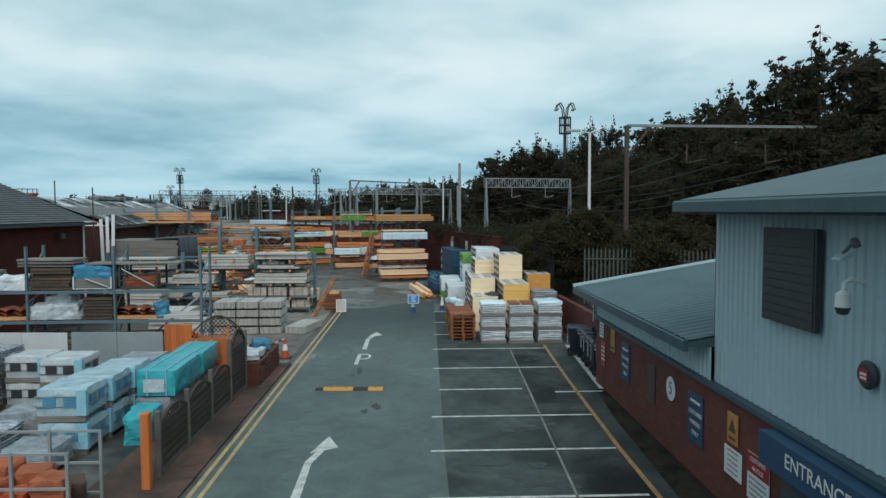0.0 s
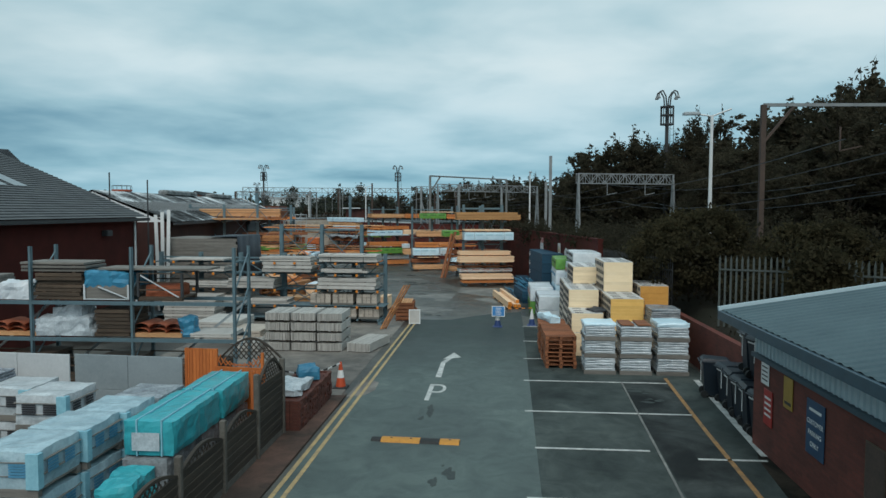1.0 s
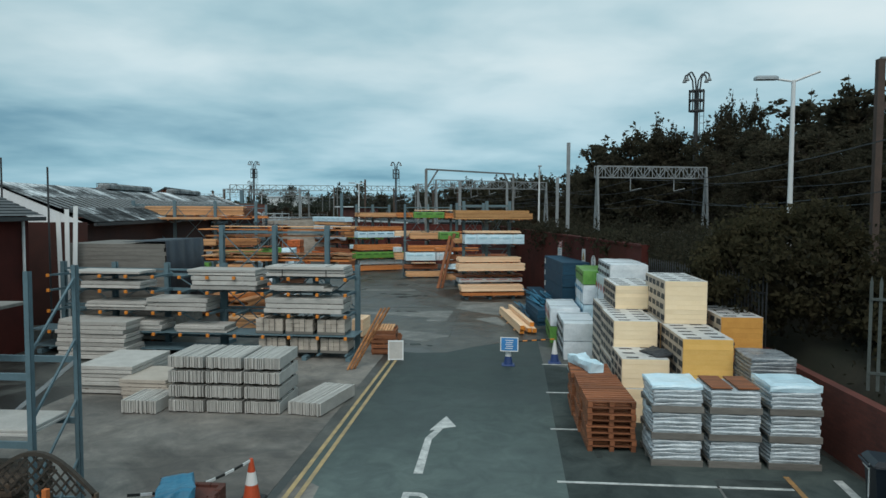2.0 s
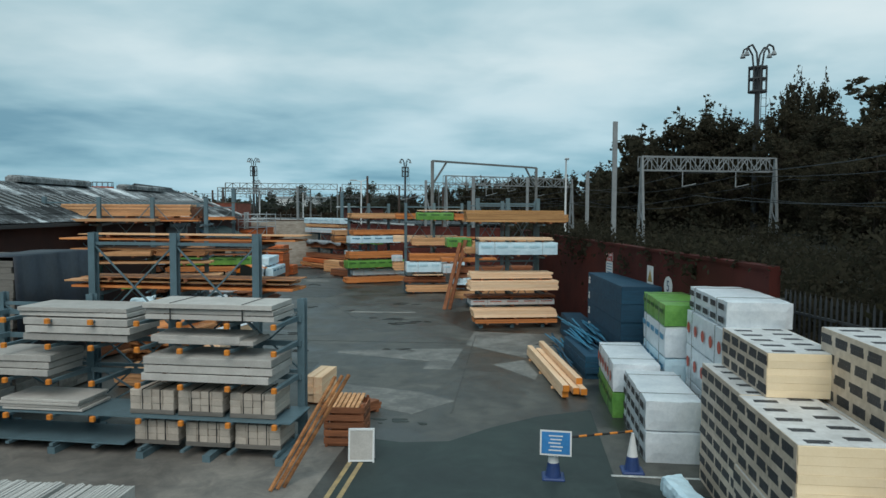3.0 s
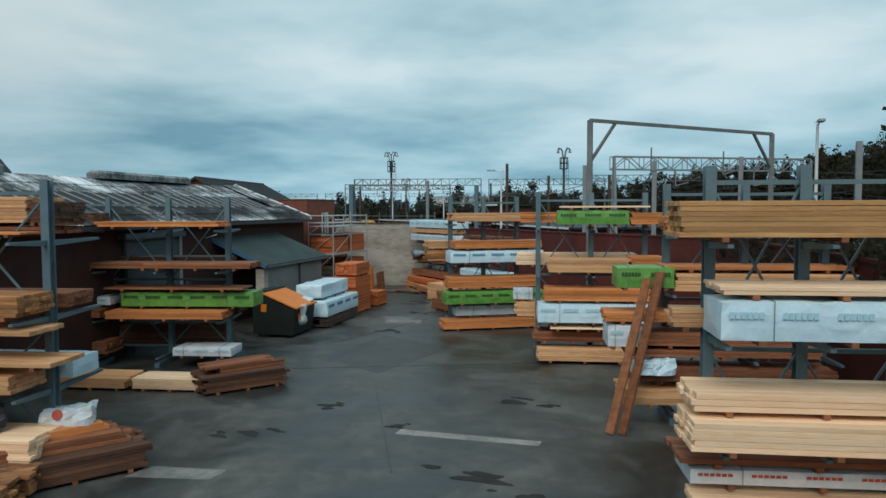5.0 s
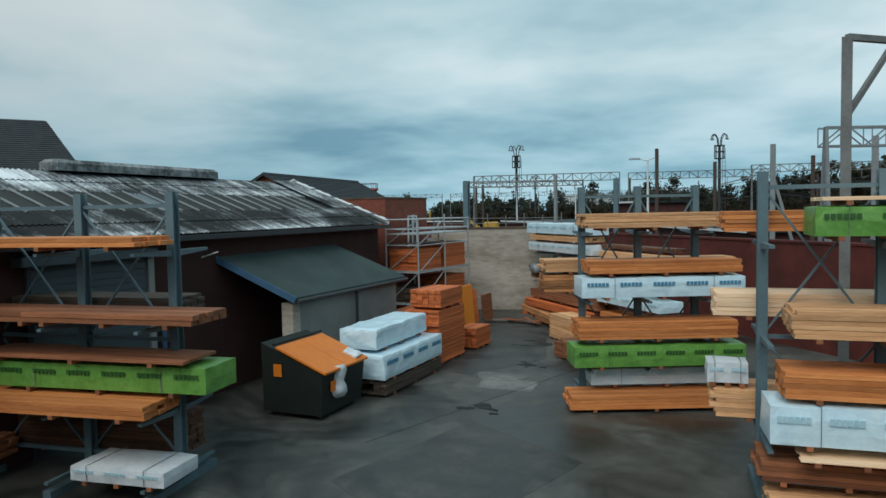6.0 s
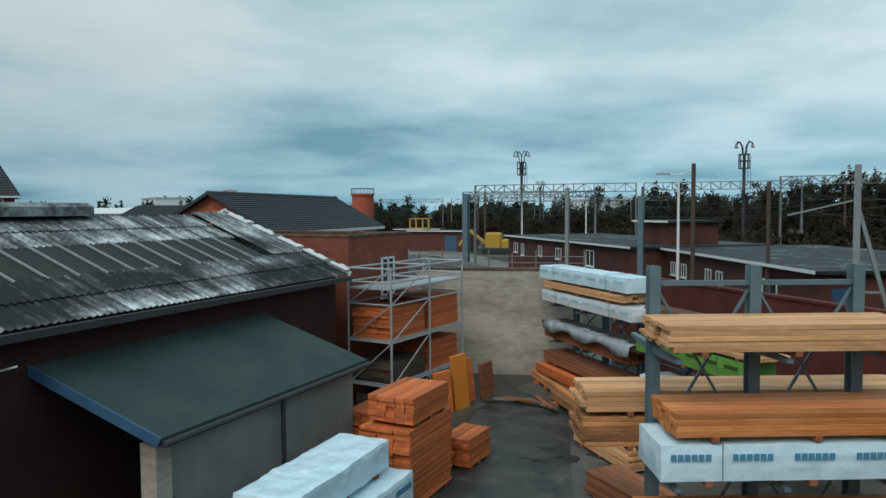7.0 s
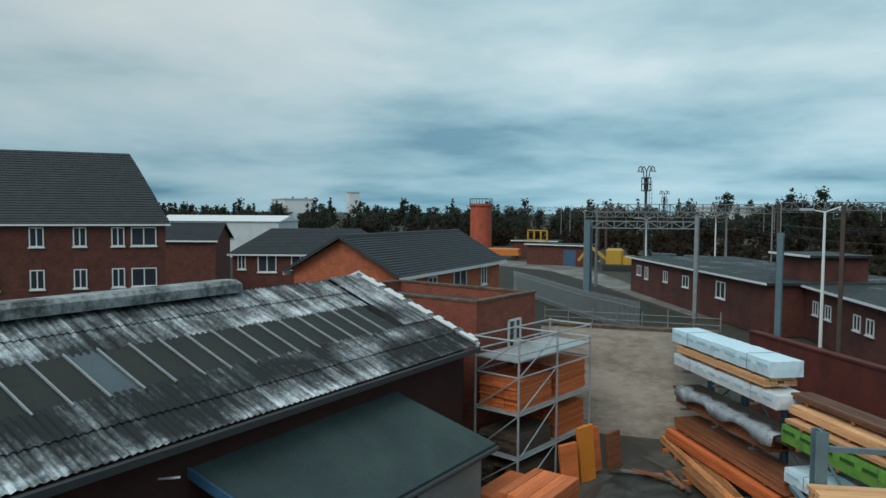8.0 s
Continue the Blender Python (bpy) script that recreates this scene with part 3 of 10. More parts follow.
# ---- mesh helpers ----
class Mesh:
    """Collects boxes, tubes and sheets as plain faces for one part."""

    def __init__(self):
        self.v, self.f = [], []

    def add(self, verts, faces):
        n = len(self.v)
        self.v += [tuple(p) for p in verts]
        self.f += [tuple(i + n for i in q) for q in faces]
        return self

    def box(self, x0, x1, y0, y1, z0, z1, m=None):
        p = [(x, y, z) for z in (z0, z1) for x, y in ((x0, y0), (x1, y0), (x1, y1), (x0, y1))]
        if m is not None:
            p = [m @ Vector(q) for q in p]
        return self.add(p, [(3, 2, 1, 0), (4, 5, 6, 7), (0, 1, 5, 4), (1, 2, 6, 5), (2, 3, 7, 6), (3, 0, 4, 7)])

    def cbox(self, x0, x1, y0, y1, z0, z1, c=0.01, m=None):
        """A box whose upright and upper edges are chamfered by c."""
        a = [(x0 + c, y0), (x1 - c, y0), (x1, y0 + c), (x1, y1 - c), (x1 - c, y1), (x0 + c, y1), (x0, y1 - c), (x0, y0 + c)]
        cx, cy = (x0 + x1) / 2, (y0 + y1) / 2
        ring = lambda z, d: [(x + (d if x < cx else -d), y + (d if y < cy else -d), z) for x, y in a]
        p = ring(z0, 0) + ring(z1 - c, 0) + ring(z1, c)
        if m is not None:
            p = [m @ Vector(q) for q in p]
        f = [tuple(range(7, -1, -1)), tuple(range(16, 24))]
        for k in (0, 8):
            f += [(k + i, k + (i + 1) % 8, k + 8 + (i + 1) % 8, k + 8 + i) for i in range(8)]
        return self.add(p, f)

    def tube(self, a, b, r, r2=None, n=8, caps=True):
        a, b = Vector(a), Vector(b)
        r2 = r if r2 is None else r2
        d = (b - a).normalized()
        u = d.orthogonal().normalized()
        w = d.cross(u)
        p = []
        for c, q in ((a, r), (b, r2)):
            p += [c + u * (math.cos(2 * math.pi * i / n) * q) + w * (math.sin(2 * math.pi * i / n) * q) for i in range(n)]
        f = [(i, (i + 1) % n, n + (i + 1) % n, n + i) for i in range(n)]
        if caps:
            f += [tuple(range(n - 1, -1, -1)), tuple(range(n, 2 * n))]
        return self.add(p, f)

    def bar(self, a, b, w, h=None):
        """A square bar from a to b."""
        a, b = Vector(a), Vector(b)
        h = h or w
        d = (b - a).normalized()
        s = d.cross(Vector((0, 0, 1)))
        s = s.normalized() if s.length > 1e-4 else Vector((1, 0, 0))
        t = s.cross(d).normalized()
        p = []
        for c in (a, b):
            p += [c + s * (i * w / 2) + t * (j * h / 2) for i, j in ((-1, -1), (1, -1), (1, 1), (-1, 1))]
        return self.add(p, [(3, 2, 1, 0), (4, 5, 6, 7), (0, 1, 5, 4), (1, 2, 6, 5), (2, 3, 7, 6), (3, 0, 4, 7)])

    def poly(self, pts, z0, z1):
        """A flat outline (counter-clockwise) raised from z0 to z1."""
        n = len(pts)
        p = [(x, y, z0) for x, y in pts] + [(x, y, z1) for x, y in pts]
        f = [tuple(range(n - 1, -1, -1)), tuple(range(n, 2 * n))]
        f += [(i, (i + 1) % n, n + (i + 1) % n, n + i) for i in range(n)]
        return self.add(p, f)

    def lathe(self, prof, n=16):
        p = [(r * math.cos(2 * math.pi * i / n), r * math.sin(2 * math.pi * i / n), z) for r, z in prof for i in range(n)]
        f = []
        for k in range(len(prof) - 1):
            f += [(k * n + i, k * n + (i + 1) % n, (k + 1) * n + (i + 1) % n, (k + 1) * n + i) for i in range(n)]
        f += [tuple(range(n - 1, -1, -1)), tuple(range((len(prof) - 1) * n, len(prof) * n))]
        return self.add(p, f)

    def data(self, name):
        me = bpy.data.meshes.new(name)
        me.from_pydata(self.v, [], self.f)
        me.update()
        return me


def part(name, mesh, material, parent=None, label="", m=None, smooth=False):
    """One mesh object; mesh is a Mesh or ready mesh data shared between alike pieces."""
    me = mesh.data(name) if isinstance(mesh, Mesh) else mesh
    if material and not me.materials:
        me.materials.append(M[material])
    if smooth:
        me.polygons.foreach_set("use_smooth", [True] * len(me.polygons))
    ob = new(name, me)
    if parent:
        ob.parent = parent
    if m is not None:
        ob.matrix_basis = m
    if label:
        ob["label"] = label
    return ob


def thing(name, m, label, category, group="", kind=""):
    ob = new(name)
    ob.empty_display_size = 0.2
    ob.matrix_basis = m
    return tagged(ob, label, category, group, kind)


SHARED = {}


def shared(key, build):
    if key not in SHARED:
        SHARED[key] = build().data(str(key[0]))
    return SHARED[key]


def at(x, y, z=0.0, rz=0.0):
    return pose(x, y, z, 0, 0, rz)


# ---- ground ----
def structure(name, mesh, material, label, smooth=False):
    ob = part(name, mesh, material, smooth=smooth)
    return tagged(ob, label, name.split("_")[0], kind="structure")


structure("ground", Mesh().box(-2500, 2500, -2500, 2500, -0.6, -0.06), "ballast", "grey-brown stony ground reaching to the horizon")
structure("yard_pavement", Mesh().poly([(-40, -30), (9, -30), (9, 24), (6.9, 33), (4.3, 47.4), (-0.4, 72), (-17, 86), (-24, 92), (-40, 92)], -0.06, 0.0), "yard", "stained grey concrete yard with dark damp patches")
structure("road", Mesh().poly([(-2.75, -30), (2.2, -30), (2.2, 12), (2.5, 33.5), (2.5, 37.9), (1.2, 37.2), (0.1, 36.2), (-0.8, 35.1), (-1.8, 34.9), (-2.6, 35.1)], -0.05, 0.006), "asphalt", "grey asphalt access road")
structure("parking_pavement", Mesh().poly([(2.2, -30), (8.0, -30), (8.0, 23), (7.4, 31), (2.5, 33.5), (2.2, 12)], -0.05, 0.004), "asphalt_dark", "dark damp asphalt of parking bays")
structure("rail_path_pavement", Mesh().poly([(-90, 158), (-60, 151), (-45, 134), (-27, 113.5), (-28.5, 112), (-45.8, 129), (-60, 142), (-90, 150)], -0.05, 0.02), "yard_light", "pale concrete path beside the railway")
structure("bank_ground", Mesh().poly([(-120, 152), (-90, 149), (-60, 141.5), (-46, 128.3), (-29, 111.5), (-26, 96), (-60, 96), (-120, 110)], -0.058, -0.02), "earth", "dark damp grassy ground beside the railway path")
structure("pale_pavement", Mesh().poly([(-8.3, 20.6), (-2.95, 19.6), (-2.95, 35.0), (-2.6, 35.3), (-4, 37), (-10.5, 36.5), (-10.5, 26)], -0.05, 0.005), "yard_light", "pale dusty concrete apron under stacked slabs")
structure("verge_pavement", Mesh().poly([(-4.6, -30), (-2.78, -30), (-2.78, 21.2), (-4.6, 21.2)], -0.05, 0.05), "brown_verge", "brown earth verge with fallen leaves")


def strip(name, pts, w, material, label, z=0.010):
    """A painted line through points, of width w."""
    me = Mesh()
    for (ax, ay), (bx, by) in zip(pts, pts[1:]):
        me.bar((ax, ay, z), (bx, by, z), w, 0.006)
    return tagged(part(name, me, material), label, "road marking", kind="structure")


strip("double_line", [(-2.62, -20), (-2.62, 33.6)], 0.09, "yellow_line", "faded yellow line along the road edge")
strip("double_line", [(-2.40, -20), (-2.40, 33.6)], 0.09, "yellow_line", "faded yellow line along the road edge")
for y, x0, x1 in ((33.5, 2.45, 4.4), (29.95, 2.38, 3.2), (26.7, 2.28, 3.0), (23.55, 2.2, 6.45), (20.3, 2.12, 6.35), (17.5, 2.25, 4.7), (17.1, 5.6, 7.0), (14.8, 1.97, 6.1), (12.25, 1.9, 6.0), (9.7, 1.8, 5.9), (7.2, 1.7, 5.8)):
    strip("bay_line", [(x0, y), (x1, y + 0.02)], 0.085, "white_line", "worn white parking bay line")
strip("kerbside_line", [(6.0, 4), (6.08, 12.2), (6.3, 19), (6.55, 24.2)], 0.10, "orange_line", "worn orange line beside the building")
strip("white_edge_line", [(7.05, 17.4), (7.45, 24.1)], 0.16, "white_line", "thick white line beside the bins")
# near-black ground between the orange line and the office wall
structure("gutter_strip", Mesh().poly([(6.32, 3), (7.98, 3), (7.98, 18.6), (7.35, 18.9), (6.85, 17.2), (6.60, 14.5), (6.38, 9)], -0.04, 0.0058), "wall_foot_strip", "near-black ground strip along the foot of the office wall")
structure("bay_strip_pavement", Mesh().poly([(4.48, 4), (6.0, 4), (6.08, 12.2), (6.3, 19), (6.5, 24), (5.14, 24)], -0.04, 0.0052), "bay_strip", "paler damp asphalt strip behind the parking seam")
strip("joint_line", [(4.46, 4), (4.47, 7.5), (5.12, 23.6)], 0.05, "patch_light", "pale seam across the parking bays")

# arrows and the letter P, painted on the road
def road_arrow(m, label):
    me = Mesh()
    me.poly([(-0.10, 0), (0.08, 0), (0.12, 2.0), (0.32, 2.75), (0.20, 2.85), (-0.03, 2.1)], 0.007, 0.011)
    me.poly([(0.02, 2.62), (0.62, 2.95), (0.36, 3.75)], 0.0075, 0.0115)
    tagged(part("road_arrow", me, "white_line", m=m), label, "road marking", kind="structure")


road_arrow(at(-0.42, 23.7, 0, 2), "white painted arrow bending to one side")
road_arrow(at(-0.62, 9.6, 0, 3), "white painted arrow bending to one side")
p_me = Mesh()
p_me.box(-0.075, 0.075, 0, 1.75, 0.007, 0.011)
ring = [(0.26 + 0.26 * math.cos(a), 1.28 + 0.47 * math.sin(a)) for a in [math.pi / 2 - i * math.pi / 10 for i in range(11)]]
inner = [(0.26 + 0.15 * math.cos(a), 1.28 + 0.32 * math.sin(a)) for a in [math.pi / 2 - i * math.pi / 10 for i in range(11)]]
for a, b, c, d in zip(ring, ring[1:], inner[1:], inner):
    p_me.poly([d, c, b, a], 0.0072, 0.0112)
p_me.box(0.07, 0.27, 1.60, 1.75, 0.0072, 0.0112)
p_me.box(0.07, 0.27, 0.81, 0.96, 0.0072, 0.0112)
tagged(part("road_letter", p_me, "white_line", m=at(-0.52, 21.05, 0, 0) @ Matrix.Diagonal((0.85, 1, 1, 1))), "white letter P painted on the road", "road marking", kind="structure")

# pale concrete patch at the kerb and drain covers
structure("kerb_patch", Mesh().poly([(-2.75, 21.2), (-2.3, 21.4), (-2.1, 22.0), (-2.15, 22.9), (-2.75, 23.4)], -0.03, 0.0075), "yard_light", "pale worn concrete patch at the road edge")
kerb = thing("kerb", at(-2.86, 0), "dirty grey concrete kerb along the road edge", "kerb", kind="structure")
kerb_me = shared(("kerb_stone",), lambda: Mesh().cbox(-0.06, 0.06, 0.005, 0.91, 0, 0.03, 0.01))
for k in range(30):
    part("kerb_stone", kerb_me, "kerb", kerb, m=at(0, -6 + k * 0.915, 0))


def speed_hump(m):
    ob = thing("speed_hump", m, "black and orange rubber speed hump bolted across the lane", "speed hump")
    prof = [(-0.17, 0), (-0.12, 0.045), (-0.04, 0.06), (0.04, 0.06), (0.12, 0.045), (0.17, 0)]
    def seg(x0, x1, s=1.0):
        me = Mesh()
        n = len(prof)
        p = [(x, y * s, z * s + 0.006) for x in (x0, x1) for y, z in prof]
        return me.add(p, [(i, i + 1, n + i + 1, n + i) for i in range(n - 1)] + [tuple(range(n)), tuple(range(2 * n - 1, n - 1, -1))])
    part("end_cap", seg(-0.95, -0.72, 0.8), "rubber", ob)
    for k, c in enumerate(("hump_yellow", "hump_yellow", "rubber", "hump_yellow")):
        x = -0.72 + k * 0.44
        part("hump_section", seg(x, x + 0.435), c, ob)
    for k in range(4):
        part("bolt", Mesh().tube((-0.5 + k * 0.44, 0, 0.06), (-0.5 + k * 0.44, 0, 0.072), 0.03, n=6), "steel_dark", ob)


speed_hump(at(-0.45, 17.7, 0, -2))


# repairs, joints and oil stains in the yard
M["pale_strip"] = ground_mat("pale_repair_strip", (0.34, 0.335, 0.315), (0.26, 0.255, 0.24), (0.20, 0.20, 0.19), 0.8, 0.9)
M["patch_dark"] = ground_mat("dark_repair_patch", (0.085, 0.088, 0.082), (0.052, 0.055, 0.052), (0.026, 0.029, 0.028), 0.6, 0.9, 0.2)
M["oil"] = ground_mat("oil_stain", (0.046, 0.048, 0.046), (0.034, 0.036, 0.035), (0.030, 0.032, 0.031), 0.75, 1.5, 0.0)
M["oil"].node_tree.nodes["Principled BSDF"].inputs["Specular IOR Level"].default_value = 0.15
M["tyre_mark"] = ground_mat("dark_tyre_mark", (0.056, 0.074, 0.072), (0.040, 0.054, 0.053), (0.030, 0.040, 0.040), 0.75, 1.5, 0.1)
for pts, kind in (([(-5.6, 43.95), (-2.25, 43.0), (-2.3, 41.9), (-1.42, 41.9), (-1.29, 45.3), (-3.4, 44.9), (-5.65, 44.3)], "patch_light"), ([(-5.3, 40.0), (-4.9, 38.4), (-1.9, 37.0), (-0.95, 38.3), (-2.0, 39.1)], "patch_light"),
                  ([(-0.1, 42.8), (1.2, 40.9), (1.3, 41.6), (0.9, 43.6)], "patch_light"), ([(-7.45, 53.5), (-4.3, 53.75), (-4.3, 54.05), (-7.45, 53.85)], "pale_strip"), ([(-11.2, 49.6), (-9.6, 50.0), (-9.6, 50.5), (-11.1, 50.2)], "patch_light"),
                  ([(-1.1, 48.9), (-1.25, 46.0), (1.0, 43.9), (2.3, 45.0), (2.4, 48.6)], "patch_light"), ([(-14.4, 68.6), (-13.9, 67.2), (-12.4, 67.4), (-12.6, 68.5)], "patch_light"),
                  ([(-9.2, 39.8), (-5.6, 39.5), (-5.8, 42.4), (-9.0, 43.0)], "patch_dark"), ([(-13.2, 60.0), (-10.2, 58.6), (-9.4, 63.0), (-12.6, 64.4)], "patch_dark"), ([(-17.2, 69.0), (-14.8, 68.4), (-13.6, 71.5), (-14.6, 74.0), (-16.2, 78.2), (-18.9, 79.6), (-18.6, 76.5), (-17.6, 73.0)], "patch_dark")):
    structure("repair_patch", Mesh().poly(pts, -0.02, 0.004), kind, "irregular repair patch in the yard surface")
srng = random.Random(3)
for x, y, a, b in ((-4.9, 51.6, 0.9, 0.3), (-4.2, 50.7, 0.7, 0.35), (-5.6, 56.8, 0.8, 0.3), (-7.6, 54.0, 0.35, 0.18), (-8.3, 47.3, 0.5, 0.25), (-7.8, 45.2, 0.45, 0.3), (-6.9, 44.2, 0.5, 0.2), (-8.7, 41.6, 0.5, 0.35), (1.9, 46.3, 0.4, 0.2), (-6.4, 41.0, 0.4, 0.25), (-10.5, 52.5, 0.5, 0.3), (-10.0, 55.0, 0.4, 0.2), (-12.9, 65.6, 0.55, 0.4), (-13.8, 70.4, 0.5, 0.3), (-14.6, 73.8, 0.8, 0.4), (-3.4, 44.9, 0.6, 0.2), (-2.1, 36.4, 0.5, 0.15),
                   (5.3, 22.6, 0.6, 0.2), (5.8, 21.6, 0.3, 0.15), (4.2, 14.0, 0.6, 0.35), (3.1, 27.5, 0.18, 1.6), (0.5, 15.8, 0.25, 0.5), (-0.3, 19.9, 0.2, 0.5), (3.6, 10.8, 0.8, 0.5)):
    # each stain: a few ragged blots that run into one another
    me = Mesh()
    for q in range(6):
        ox, oy, sc = (0, 0, 0.5) if q == 0 else (srng.uniform(-1.3, 1.3) * a, srng.uniform(-1.5, 1.5) * b, srng.uniform(0.10, 0.40))
        ph, n = [srng.uniform(0, 6.28) for _ in range(4)], 22
        pts = []
        for i in range(n):
            w = 2 * math.pi * i / n
            f = 1 + 0.22 * math.sin(2 * w + ph[0]) + 0.16 * math.sin(3 * w + ph[1]) + 0.11 * math.sin(5 * w + ph[2]) + 0.07 * math.sin(8 * w + ph[3])
            pts.append((x + ox + a * sc * f * math.cos(w), y + oy + b * sc * f * math.sin(w)))
        me.poly(pts, -0.01, 0.0085 + 0.0006 * q)
    structure("oil_stain", me, "oil" if y > 38 else "tyre_mark", "dark oily stain on the ground")
for a, b in (((-1.0, 48.2), (-0.95, 37.2)), ((-1.1, 49.2), (2.7, 49.5)), ((-10.5, 46.0), (-1.2, 46.3)), ((-14.5, 57.6), (-6.0, 61.5)), ((-12.2, 70.5), (-13.9, 62.0)), ((-6.6, 51.4), (-9.8, 57.5))):
    strip("surface_joint", [a, b], 0.03, "patch_dark", "dark joint in the yard surface", z=0.004)


# ---- boundary walls and embankment ----
def wall(name, pts, h, w, material, label, coping=None):
    me = Mesh()
    for (ax, ay), (bx, by) in zip(pts, pts[1:]):
        me.bar((ax, ay, h / 2), (bx, by, h / 2), w, h)
    ob = structure(name, me, material, label)
    if coping:
        cm = Mesh()
        for (ax, ay), (bx, by) in zip(pts, pts[1:]):
            cm.bar((ax, ay, h + 0.04), (bx, by, h + 0.04), w + 0.08, 0.08)
        part("coping", cm, coping, ob)
    return ob


wall("wall_east", [(6.18, 36.0), (4.05, 47.4), (-0.5, 71.8)], 3.75, 0.25, "brick_dark", "tall dark red boundary wall beside the railway", "brick_dark")
wall("wall_north", [(-0.5, 71.8), (-17.2, 86.2)], 3.6, 0.25, "brick_north", "dark red boundary wall behind the timber racks", "brick_north")
wall("wall_bay", [(-17.3, 82.6), (-23.2, 80.2)], 4.0, 0.4, "render_beige", "pale beige blockwork bay wall", "bank_top")
wall("wall_fence_base", [(7.9, 28.9), (6.2, 35.85)], 1.55, 0.22, "brick_dark", "low dark red wall under a palisade fence")
wall("wall_low", [(8.25, 19.2), (8.0, 28.6)], 1.45, 0.22, "brick_office", "low dark red brick wall behind the bins")

# rising ground behind the wall
emb = Mesh()
xs = [0, 0.8, 2.5, 7, 14, 30, 70]
hz = [0.0, 1.5, 1.9, 2.2, 3.6, 5.0, 5.5]
ys = [-60, -30, 0, 15, 30, 40, 47, 60, 72, 95, 140, 200]
edge = [8.4, 8.4, 8.4, 8.4, 8.3, 5.6, 4.4, 2.1, 0.2, 6, 20, 30]
for j, y in enumerate(ys):
    for i, x in enumerate(xs):
        emb.v.append((edge[j] + x, y, hz[i] * (1.0 if y < 60 else max(0.25, 1 - (y - 60) / 80)) + 0.15 * math.sin(y * 0.7 + x)))
n = len(xs)
emb.f = [(j * n + i, j * n + i + 1, (j + 1) * n + i + 1, (j + 1) * n + i) for j in range(len(ys) - 1) for i in range(n - 1)]
structure("embankment_ground", emb, "earth", "dark overgrown earth bank beside the yard", smooth=True)


# ---- lettering ----
def lettering(text, size, m, material, parent, name="lettering"):
    cu = bpy.data.curves.new("text", "FONT")
    cu.body, cu.size, cu.align_x, cu.align_y, cu.extrude = text, size, "CENTER", "CENTER", 0.002
    tmp = new("tmp_text", cu)
    me = bpy.data.meshes.new_from_object(tmp)
    bpy.data.objects.remove(tmp)
    bpy.data.curves.remove(cu)
    return part(name, me, material, parent, m=m)


def facing(x, y, z, rz):
    """Upright plane: local x along the wall, local y up, local z out of the wall."""
    return pose(x, y, z, 90, 0, rz)


def sign(m, w, h, material, label, rows=(), bars=(), edge=None, name="wall_sign"):
    """A flat plate on a wall; rows of (text, size, height, material), bars of (x0, x1, y, height, material) for unreadable print."""
    ob = thing(name, m, label, "sign")
    part("plate", Mesh().cbox(-w / 2, w / 2, -h / 2, h / 2, 0, 0.012, 0.003), material, ob)
    if edge:
        part("border", Mesh().box(-w / 2 - 0.03, w / 2 + 0.03, -h / 2 - 0.03, h / 2 + 0.03, -0.004, 0.006), edge, ob)
    for text, size, y, mt in rows:
        lettering(text, size, pose(0, y, 0.015), mt, ob)
    for x0, x1, y, t, mt in bars:
        part("print_bar", Mesh().box(x0, x1, y - t / 2, y + t / 2, 0.012, 0.016), mt, ob)
    return ob


# ---- office building beside the entrance ----
def corrugated(x0, x1, z0, z1, pitch=0.19, depth=0.03):
    """Upright ribbed sheet in the plane y = 0, ribs proud to -y."""
    me = Mesh()
    p, x = [], x0
    while x < x1 - 1e-3:
        e = min(x + pitch, x1)
        w = e - x
        p += [(x, 0), (x + w * 0.55, 0), (x + w * 0.65, -depth), (x + w * 0.9, -depth)]
        x = e
    p.append((x1, 0))
    v = [(a, b, z) for z in (z0, z1) for a, b in p]
    n = len(p)
    me.add(v, [(i, i + 1, n + i + 1, n + i) for i in range(n - 1)])
    return me


